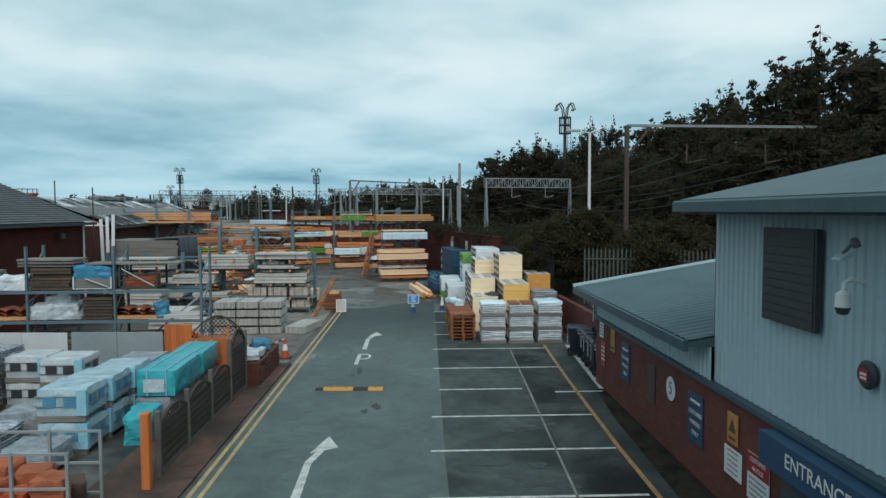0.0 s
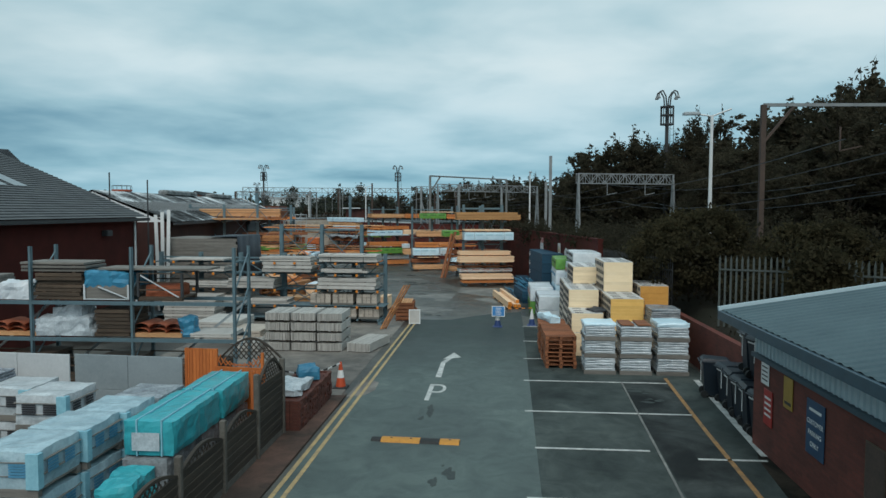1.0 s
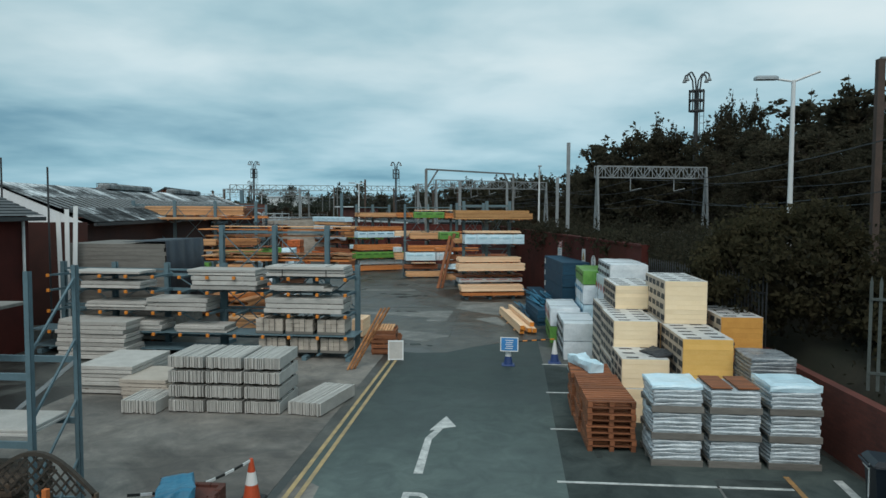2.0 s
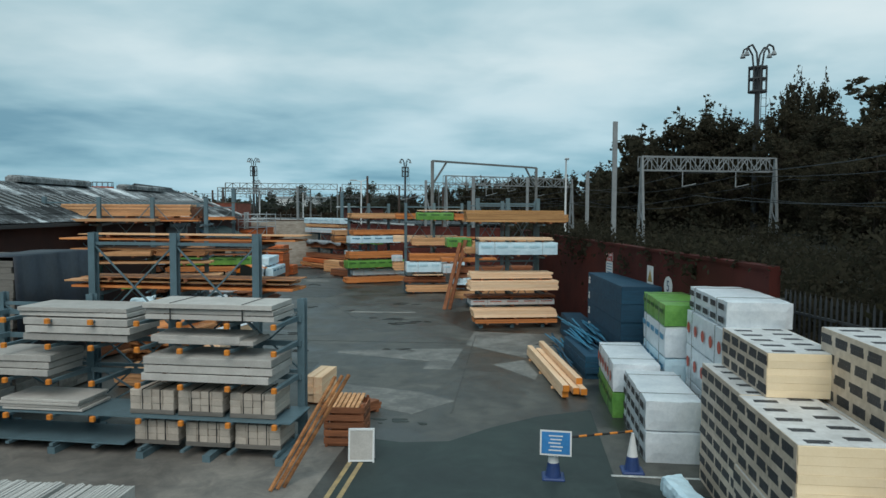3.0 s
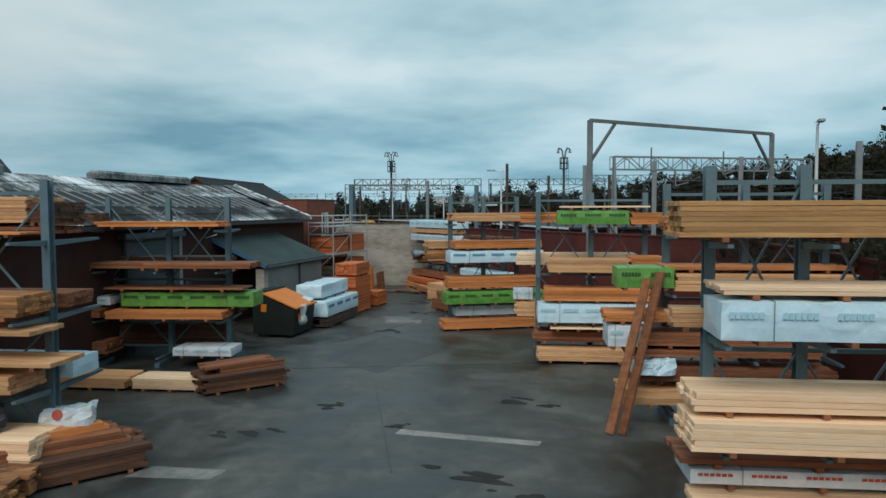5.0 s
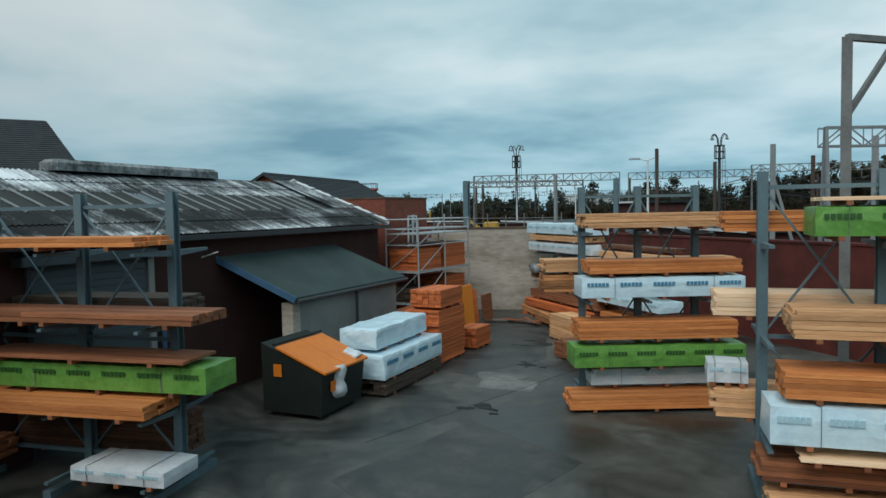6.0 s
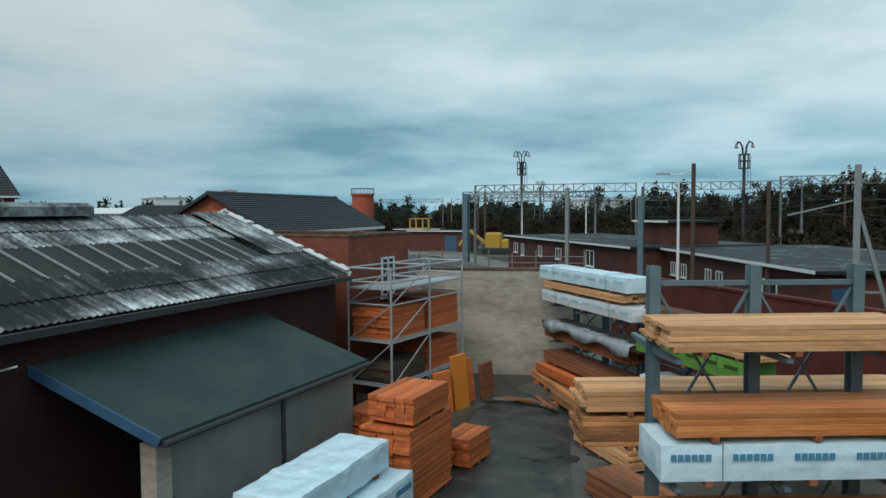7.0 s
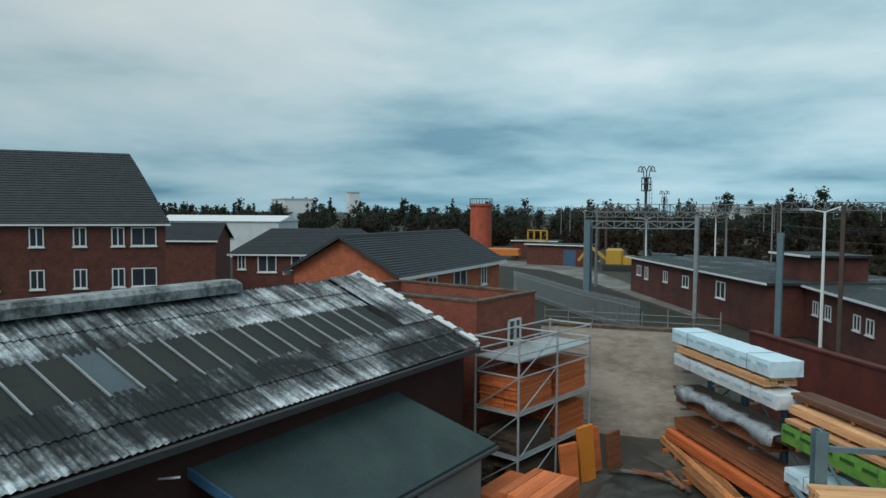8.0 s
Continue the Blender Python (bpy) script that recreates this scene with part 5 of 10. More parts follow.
def wrapped_mesh(L, D, H, seed, amp=0.018, step=0.16):
    """A box of wrapping film with soft corners and creases; base at z = 0."""
    me = Mesh()
    nx, ny, nz = max(2, int(L / step)), max(2, int(D / step)), max(2, int(H / step))

    def put(u, v, w):
        x, y, z = (u - 0.5) * L, (v - 0.5) * D, w * H
        q = Vector((x * 2.2 + seed * 3.1, y * 2.2, z * 2.2))
        d = noise.noise_vector(q) * amp + noise.noise_vector(q * 3.1) * amp * 0.55
        # pull the corners in a little
        e = sum(1 for t in (u, v, w) if t < 1e-6 or t > 1 - 1e-6)
        if e > 1:
            x -= math.copysign(0.018, x) * (u < 1e-6 or u > 1 - 1e-6)
            y -= math.copysign(0.018, y) * (v < 1e-6 or v > 1 - 1e-6)
            z -= 0.018 * (w > 1 - 1e-6)
        return Vector((x, y, z)) + (d if w > 1e-6 else Vector((d.x, d.y, 0)))

    def sheet(n1, n2, fn, flip):
        p = [fn(i / n1, j / n2) for i in range(n1 + 1) for j in range(n2 + 1)]
        f = []
        for i in range(n1):
            for j in range(n2):
                q = (i * (n2 + 1) + j, (i + 1) * (n2 + 1) + j, (i + 1) * (n2 + 1) + j + 1, i * (n2 + 1) + j + 1)
                f.append(q[::-1] if flip else q)
        me.add(p, f)

    sheet(nx, ny, lambda a, b: put(a, b, 1), False)
    sheet(nx, ny, lambda a, b: put(a, b, 0), True)
    sheet(nx, nz, lambda a, b: put(a, 0, b), False)
    sheet(nx, nz, lambda a, b: put(a, 1, b), True)
    sheet(ny, nz, lambda a, b: put(0, a, b), True)
    sheet(ny, nz, lambda a, b: put(1, a, b), False)
    return me


def timber_pack(m, L, D, H, kind, bearers=True, tidy=0.04, board=0.075, col=0.21, label=""):
    """A pack of boards, long axis x, base centre at m. Boards are pieces of their own."""
    ob = thing("timber_pack", m, label or "stacked pack of %s timber boards" % WORDS[kind], "timber pack")
    z = 0.0
    if bearers:
        for x in (-0.36 * L, 0, 0.36 * L):
            part("bearer", shared(("bearer", round(D, 2)), lambda: Mesh().box(-0.045, 0.045, -D / 2, D / 2, 0, 0.07)), "wood_red", ob, m=at(x, 0, 0))
        z = 0.07
    lay, cols = max(1, round((H - z) / board)), max(2, round(D / col))
    h, w = (H - z) / lay, D / cols
    me = shared(("board", round(L, 2), round(w, 3), round(h, 3), kind), lambda: Mesh().cbox(-L / 2, L / 2, -w / 2 + 0.004, w / 2 - 0.004, 0, h - 0.006, 0.006))
    for i in range(lay):
        slip = rng.uniform(-tidy, tidy)
        for j in range(cols):
            if L > 3.0 and 0 < i < lay - 1 and 1 < j < cols - 2:
                continue
            part("board", me, kind, ob, m=at(slip + rng.uniform(-tidy, tidy) * 0.6, (j + 0.5) * w - D / 2 + rng.uniform(-0.008, 0.008), z + i * h, rng.uniform(-0.15, 0.15)))
    return ob


def wrapped_pack(m, L, D, H, kind, printing="print_blue", seed=0, bearers=True, rows=1, label="", words=5, dots=False, straps=True, amp=0.016, step=0.16):
    """A timber pack in printed film, long axis x; unreadable makers' print becomes plain bars."""
    ob = thing("wrapped_timber_pack", m, label or "timber pack wrapped in %s printed plastic film" % WORDS[kind], "timber pack")
    z = 0.07 if bearers else 0.0
    if bearers:
        for x in (-0.34 * L, 0, 0.34 * L):
            part("bearer", shared(("bearer", round(D, 2)), lambda: Mesh().box(-0.045, 0.045, -D / 2, D / 2, 0, 0.07)), "wood_red", ob, m=at(x, 0, 0))
    part("film", wrapped_mesh(L, D, H - z, seed + L, amp=amp, step=step), kind, ob, m=at(0, 0, z), smooth=False)
    pr = Mesh()
    for r in range(rows):
        zz = z + (H - z) * (0.66 if rows == 1 else 0.25 + 0.5 * r / max(1, rows - 1))
        for k in range(words):
            x = -L / 2 + (k + 0.5) * L / words
            w = 0.80 * L / words
            hgt = 0.24 * (H - z) / rows
            if dots and r:
                continue
            if dots:
                n = 12
                for s in (-1, 1):
                    y = s * (D / 2 + 0.022)
                    c = [(x + 0.13 * math.cos(2 * math.pi * i / n), y, z + (H - z) * 0.5 + 0.13 * math.sin(2 * math.pi * i / n)) for i in range(n)]
                    pr.add(c, [tuple(range(n)) if s < 0 else tuple(range(n - 1, -1, -1))])
                continue
            # each word: short plain bars of its size
            cnt = 3 if rows > 1 else 6
            lw = w * 0.84 / cnt
            tall = (0.55 if rows > 1 else 0.36) * hgt * (1.7 if rows > 1 else 1.0)
            for s in (-1, 1):
                y = s * (D / 2 + 0.022)
                for c in range(cnt):
                    x0 = x - w * 0.42 + c * lw
                    pr.box(x0, x0 + lw * 0.78, y - 0.004, y + 0.004, zz - tall, zz + tall)
    tagged(part("printing", pr, printing, ob), kind="stuff")
    for x in (-0.3 * L, 0.3 * L) if straps else ():
        s = Mesh()
        for a, b in (((x, -D / 2 - 0.02, z), (x, -D / 2 - 0.02, H + 0.012)), ((x, -D / 2 - 0.02, H + 0.012), (x, D / 2 + 0.02, H + 0.012)), ((x, D / 2 + 0.02, H + 0.012), (x, D / 2 + 0.02, z))):
            s.bar(a, b, 0.009)
        part("strap", s, "steel_mid", ob)
    return ob


# ---- cantilever racks ----
def cantilever_rack(m, cols, H, levels, front=1.05, back=0.0, caps=False, arms=None, label="blue-grey steel cantilever rack loaded with timber"):
    """Columns stand at local y = 0; arms reach to -y (front) and +y (back)."""
    ob = thing("cantilever_rack", m, label, "storage rack")
    col = shared(("rack_column", H), lambda: Mesh().poly([(-0.08, -0.09), (0.08, -0.09), (0.08, -0.076), (0.012, -0.076), (0.012, 0.076), (0.08, 0.076), (0.08, 0.09), (-0.08, 0.09), (-0.08, 0.076), (-0.012, 0.076), (-0.012, -0.076), (-0.08, -0.076)], 0, H))
    base = shared(("rack_base", front, back), lambda: Mesh().box(-0.08, 0.08, -front, max(back, 0.35), 0, 0.14))
    def arm_mesh(s, n):
        y = -n if s < 0 else n
        y0, y1 = (y, -0.1) if s < 0 else (0.1, y)
        a = Mesh()
        r, q = (0.05, 0.11) if s < 0 else (0.11, 0.05)
        p = [(x, yy, zz) for x in (-0.04, 0.04) for yy, zz in ((y0, -r), (y1, -q), (y1, 0), (y0, 0))]
        return a.add(p, [(0, 1, 2, 3), (7, 6, 5, 4), (0, 4, 5, 1), (3, 2, 6, 7), (0, 3, 7, 4), (1, 5, 6, 2)])
    for x in cols:
        c = part("column", col, "steel_blue", ob, m=at(x, 0))
        part("base_foot", base, "steel_blue", ob, m=at(x, 0))
    for x in arms or cols:
        for z in levels:
            if front:
                part("arm", shared(("rack_arm", -1, front), lambda: arm_mesh(-1, front)), "steel_blue", ob, m=at(x, 0, z))
                if caps and z > 0.5:
                    part("end_cap", shared(("arm_cap",), lambda: Mesh().cbox(-0.05, 0.05, -0.06, 0.03, -0.075, 0.03, 0.015)), "cap_orange", ob, m=at(x, -front, z))
            if back:
                part("arm", shared(("rack_arm", 1, back), lambda: arm_mesh(1, back)), "steel_blue", ob, m=at(x, 0, z))
    if arms:
        for z in levels:
            part("arm_rail", Mesh().box(min(arms) - 0.1, max(arms) + 0.1, -0.13, -0.09, z - 0.12, z - 0.01), "steel_blue", ob)
    for x0, x1 in zip(cols, cols[1:]):
        for z0, z1 in ((0.5, H * 0.5), (H * 0.5, H - 0.25)):
            part("brace", Mesh().bar((x0, 0.02, z0), (x1, 0.02, z1), 0.035), "steel_blue", ob)
            part("brace", Mesh().bar((x0, -0.02, z1), (x1, -0.02, z0), 0.035), "steel_blue", ob)
        for z in (0.5, H * 0.5, H - 0.25):
            part("tie", Mesh().box(x0, x1, -0.03, 0.03, z - 0.035, z + 0.035), "steel_blue", ob)
    return ob


def load(m, items, depth=1.0, gap=0.12):
    """Packs on the rack at m: rows of (x0, x1, z0, z1, kind, y offset)."""
    for n, it in enumerate(items):
        x0, x1, z0, z1, kind = it[:5]
        dy = it[5] if len(it) > 5 else 0.0
        d = it[6] if len(it) > 6 else depth
        q = m @ at((x0 + x1) / 2, -gap - d / 2 + dy, z0, rng.uniform(-0.8, 0.8))
        if kind.startswith("film"):
            wrapped_pack(q, x1 - x0, d, z1 - z0, kind, it[7] if len(it) > 7 else "print_green" if kind == "film_green" else "print_pale", seed=n + x0, words=max(2, round((x1 - x0) / 0.75)))
        else:
            timber_pack(q, x1 - x0, d, z1 - z0, kind)


# first rack on the wall side
R1 = at(0.18, 51.29, 0, 13)
cantilever_rack(R1, [-1.35, 0.0, 1.35], 5.55, [0.30, 1.50, 3.02, 4.42], front=1.15)
load(R1, [(-2.0, 2.25, 4.45, 5.02, "wood_gold"), (1.2, 2.55, 4.46, 4.85, "wood_gold", 0.3),
          (-1.5, 1.95, 3.06, 3.66, "film_blue", -0.15), (-1.45, 1.75, 3.67, 3.86, "wood_pale", -0.05), (-1.9, -0.4, 3.05, 3.4, "wood_tan", 0.5, 0.5),
          (-1.85, 1.95, 1.55, 2.02, "wood_pale", -0.25), (-1.8, 1.75, 2.03, 2.36, "wood_pale", 0.05),
          (-1.6, 1.95, 0.15, 0.38, "wood_orange", -0.25), (-1.7, 1.9, 0.39, 0.80, "wood_pale", -0.25), (-1.75, 2.0, 0.85, 1.15, "film_white", 0.45, 1.0, "print_red"), (-1.9, 2.0, 1.16, 1.32, "wood_red", 0.4)])
# rack that runs back at an angle behind it
RC = at(-4.55, 63.3, 0, 13)
cantilever_rack(RC, [-1.75, 0.0, 1.75], 5.45, [0.30, 1.14, 2.76, 4.30], front=1.1, back=1.1)
load(RC, [(-1.18, 1.1, 4.36, 4.88, "film_green"), (-1.1, 1.7, 4.89, 5.02, "wood_pale"), (1.15, 2.3, 4.36, 4.80, "wood_orange", 0.05),
          (-1.45, 1.12, 2.82, 3.32, "wood_tan"), (1.18, 2.2, 2.84, 3.40, "wood_orange", 0.1), (-1.8, 1.78, 1.2, 1.88, "film_blue", -0.05), (-1.55, 1.78, 1.9, 2.38, "wood_orange"), (-1.4, 0.4, 1.02, 1.12, "wood_pale", -0.25),
          (-1.9, 0.6, 0.56, 0.95, "wood_red", 0.1), (-1.8, 1.2, 0.04, 0.46, "wood_tan", -0.45)])
load(RC, [(-2.34, 1.6, 4.40, 4.82, "wood_orange", 1.25), (-2.48, 1.5, 2.96, 3.42, "wood_pale", 1.25), (-2.5, 1.6, 1.2, 1.75, "wood_tan", 1.25), (-2.6, -1.9, 1.76, 2.2, "film_white", 1.0, 0.6)], depth=0.95)
RC2 = at(-0.3, 57.6, 0, 13)
cantilever_rack(RC2, [-1.7, 0.1, 1.9], 5.5, [0.30, 1.45, 2.95, 4.30], front=1.1)
load(RC2, [(-1.9, 2.2, 4.36, 4.75, "wood_orange"), (-3.0, -1.7, 3.06, 3.6, "film_green"), (-1.65, 2.3, 2.98, 3.45, "wood_tan", 0.1), (-1.9, 2.2, 3.46, 3.62, "wood_orange", 0.2),
           # red-brown pack at 1.72 to 2.1 stands in for the brown shade there
           (-3.2, -2.35, 1.72, 2.28, "film_white", -0.05, 1.0, "print_pale"), (-2.3, 1.6, 1.72, 2.1, "wood_red", 0.15), (-3.25, -0.4, 2.29, 2.56, "wood_orange"), (-2.7, 1.5, 1.48, 1.70, "wood_red", 0.1), (-2.9, 1.9, 0.42, 0.85, "wood_tan", -0.1), (-2.6, 1.8, 0.95, 1.3, "wood_red")])
# rack facing down the aisle
RB = at(-9.35, 68.35, 0, 31)
cantilever_rack(RB, [-1.85, -0.42, 1.05], 5.45, [0.30, 0.96, 2.64, 4.32], front=1.1, back=1.0)
load(RB, [(-2.8, 2.2, 2.68, 3.2, "wood_mixed", 1.25), (-2.8, 2.2, 3.21, 3.59, "wood_tan", 1.25), (-2.2, 2.2, 1.0, 1.4, "wood_red", 1.25)], depth=0.9)
load(RB, [(-2.0, 1.35, 4.36, 4.78, "wood_tan"), (-2.1, 1.9, 2.68, 3.24, "film_blue", 0.0, 1.0, "print_blue"), (-1.9, 1.8, 3.26, 3.64, "wood_orange"),
          (-2.3, 1.9, 1.0, 1.58, "film_green", -0.05), (-2.15, 1.7, 1.66, 2.16, "wood_orange"), (-1.8, 2.0, 0.46, 0.94, "film_blue", 0.4), (-2.4, 1.7, 0.02, 0.42, "wood_orange", -0.25)])
# rack along the far wall
RD = at(-13.2, 78.0, 0, -41)
cantilever_rack(RD, [-5.2, -3.2, -1.2, 1.0, 3.2], 3.4, [0.35, 1.6, 2.9], front=1.1)
load(RD, [(-5.9, -0.3, 3.75, 4.28, "film_blue"), (-5.6, -0.6, 3.45, 3.74, "wood_tan"), (-5.8, 0.0, 2.95, 3.42, "film_white"), (-0.1, 4.4, 3.26, 3.48, "wood_brown", 0.1, 0.6), (0.2, 4.6, 2.95, 3.24, "wood_tan", 0.0, 0.8), (0.2, 4.4, 2.2, 2.75, "film_green"), (0.4, 4.8, 2.76, 2.93, "wood_tan"),
          (-5.7, -0.4, 1.65, 2.1, "wood_red", 0.1), (-5.7, 0.4, 2.12, 2.3, "wood_dark", 0.0), (0.4, 4.4, 1.2, 1.65, "film_blue"),
          (-5.8, 0.2, 0.35, 0.75, "wood_deep", -0.2), (-5.6, 0.4, 0.78, 1.2, "wood_red"), (0.6, 4.4, 0.35, 0.9, "wood_orange")])
# loose packs at the far end of the aisle
timber_pack(at(-13.6, 74.6, 0, -41), 2.6, 1.0, 0.95, "wood_tan")
timber_pack(at(-12.3, 71.6, 0, -35), 2.2, 0.9, 0.55, "wood_red")
timber_pack(at(-15.8, 78.3, 0, -52), 4.6, 0.5, 0.35, "wood_orange")

# racks on the far side of the aisle
L1 = at(-15.2, 49.2, 0, 14)
cantilever_rack(L1, [-4.4, -2.2, 0.0, 2.25], 5.5, [0.35, 1.5, 2.9, 4.35], front=1.1, back=1.6)
load(L1, [(-5.0, 0.4, 4.4, 4.58, "wood_tan", -0.15), (-5.0, 2.0, 4.4, 4.52, "wood_orange", 0.25, 0.6), (-5.0, 0.2, 2.95, 3.35, "wood_tan"), (0.4, 2.4, 2.95, 3.4, "wood_mixed"), (-5.2, 2.6, 2.62, 2.78, "wood_tan"),
          (-5.0, -0.2, 1.56, 2.05, "film_green"), (0.2, 2.2, 1.56, 1.95, "wood_tan"), (0.4, 3.0, 2.06, 2.22, "wood_tan"), (-4.8, 0.5, 0.4, 0.95, "film_blue"), (0.7, 2.7, 0.4, 0.9, "wood_pale", -0.25)])
load(L1, [(-4.3, 1.9, 4.38, 4.60, "wood_red", 1.75, 1.2), (-3.9, 1.5, 4.61, 5.2, "wood_tan", 1.75, 1.2), (1.52, 2.0, 4.61, 5.1, "wood_brown", 1.7, 1.1), (-4.8, 2.4, 2.95, 3.3, "wood_red", 1.25), (-4.8, 2.5, 1.55, 2.0, "film_blue", 1.25)], depth=0.9)
L2 = at(-17.27, 58.08, 0, 16)
cantilever_rack(L2, [-4.2, -2.1, -0.1, 1.85], 5.35, [0.3, 1.45, 3.0, 4.3], front=1.1, back=1.0)
# unseen dark packs on the back arms, added to deepen the shade under the rack
load(L2, [(-4.4, 1.6, 0.35, 1.15, "wood_brown", 1.2), (-4.3, 2.1, 1.5, 2.05, "wood_brown", 1.2), (-4.4, 1.7, 3.05, 3.4, "wood_dark", 1.2)], depth=0.9)
load(L2, [(-4.6, -2.0, 4.35, 4.85, "wood_brown"), (-1.9, 2.0, 4.35, 4.58, "wood_orange", -0.1), (-4.6, 0.2, 3.05, 3.3, "wood_red"), (-0.5, 2.9, 3.05, 3.3, "wood_red"), (-4.6, -1.9, 1.5, 1.85, "wood_red"),
          (-1.6, 2.1, 1.5, 1.8, "wood_orange", -0.2), (-1.4, 2.9, 1.82, 2.35, "film_green", 0.35), (-1.9, 2.6, 2.37, 2.50, "wood_red", 0.2), (-4.4, -1.7, 1.86, 2.2, "film_white", 0.3), (-4.6, -1.7, 0.35, 0.8, "wood_red"), (0.4, 2.3, 0.32, 0.66, "film_white", 0.0)])
timber_pack(at(-13.2, 55.95, 0, 55), 2.3, 1.2, 0.50, "wood_brown", tidy=0.12)
timber_pack(at(-13.3, 56.05, 0.51, 59), 1.9, 0.8, 0.2, "wood_red", tidy=0.2, bearers=False)
timber_pack(at(-14.75, 55.2, 0, 13), 2.1, 0.9, 0.36, "wood_pale", board=0.09)
timber_pack(at(-17.0, 54.75, 0, 13), 2.2, 1.1, 0.34, "wood_tan", board=0.09, tidy=0.1)
timber_pack(at(-12.35, 49.4, 0, 58), 2.6, 1.5, 0.50, "wood_brown", tidy=0.12)
timber_pack(at(-12.5, 49.4, 0.50, 55), 2.2, 0.9, 0.22, "wood_red", tidy=0.15, bearers=False)
timber_pack(at(-12.45, 49.5, 0.72, 63), 1.5, 0.5, 0.15, "wood_orange", tidy=0.2, bearers=False)
timber_pack(at(-13.2, 47.6, 0, 20), 2.6, 1.3, 0.50, "wood_mixed", tidy=0.16)
timber_pack(at(-9.75, 44.5, 0.0, 86), 2.6, 0.62, 0.33, "wood_pale", board=0.16, col=0.31)
timber_pack(at(-9.8, 44.55, 0.34, 84), 2.5, 0.6, 0.34, "wood_pale", board=0.17, col=0.3, bearers=False)
tagged(part("top_sheet", wrapped_mesh(2.5, 0.62, 0.03, 31, amp=0.012, step=0.12), "film_white", m=at(-9.8, 44.55, 0.69, 84)), "white film sheet over a squared timber bundle", "plastic film")
timber_pack(at(-13.0, 44.9, 0, 75), 2.4, 1.2, 0.75, "wood_mixed", tidy=0.14)
timber_pack(at(-13.7, 42.0, 0, 80), 2.6, 1.3, 1.0, "wood_red", tidy=0.12)


def plastic_heap(m, kind, label):
    """Crumpled sheet of film thrown over boards."""
    me = wrapped_mesh(0.9, 0.6, 0.3, 5, amp=0.12, step=0.07)
    return tagged(part("film_sheet", me, kind, m=m, smooth=False), label, "plastic film")


plastic_heap(at(-12.6, 49.75, 0.85, 20), "film_white", "crumpled white plastic film on brown boards")
plastic_heap(at(-13.6, 48.6, 0.98, 40), "tarp_dark", "crumpled black sheet on the rack")
plastic_heap(at(-15.0, 48.0, 0.98, 5), "film_blue", "crumpled pale blue film on the rack")
tagged(part("film_label", Mesh().lathe([(0.10, 0), (0.10, 0.012)], 14), "print_red", m=pose(-12.57, 49.42, 1.08, 70, 0, 20)), "round red print on crumpled film", "label")
plastic_heap(at(-2.2, 56.05, 1.2, 13), "film_blue", "torn pale blue film hanging from a timber pack")

# boards leaning between the racks
for k, (x, y, tx, ty, tz, kd) in enumerate(((-3.0, 55.0, -2.3, 55.9, 3.35, "wood_red"), (-2.75, 55.05, -2.02, 55.92, 3.5, "wood_red"))):
    tagged(part("leaning_plank", Mesh().bar((x, y, 0.02), (tx, ty, tz), 0.22, 0.05), kd), "long brown plank leaning against a rack", "plank")

# bundle of long beams on the ground
bm = at(1.75, 41.8, 0, 99)
tb = thing("beam_bundle", bm, "bundle of long pale beams with orange ends on the ground", "timber pack")
beam = shared(("beam",), lambda: Mesh().cbox(-2.75, 2.75, -0.085, 0.085, 0, 0.17, 0.01))
for x, y, z in ((0, -0.28, 0.06), (0.1, -0.09, 0.06), (0.45, 0.12, 0.06), (0.5, -0.27, 0.235), (-0.2, 0.28, 0.06), (-0.3, 0.28, 0.235)):
    part("beam", beam, "wood_pale", tb, m=at(x, y, z))
for x in (-1.8, 0, 1.8):
    part("bearer", Mesh().box(x - 0.04, x + 0.04, -0.42, 0.42, 0, 0.06), "wood_tan", tb)
endc = shared(("beam_end",), lambda: Mesh().box(-0.02, 0.0, -0.083, 0.083, 0.003, 0.167))
for x, y, z in ((0, -0.28, 0.06), (0.1, -0.09, 0.06), (0.45, 0.12, 0.06), (0.5, -0.27, 0.235), (-0.2, 0.28, 0.06), (-0.3, 0.28, 0.235)):
    part("painted_end", endc, "cap_orange", tb, m=at(x - 2.752, y, z))


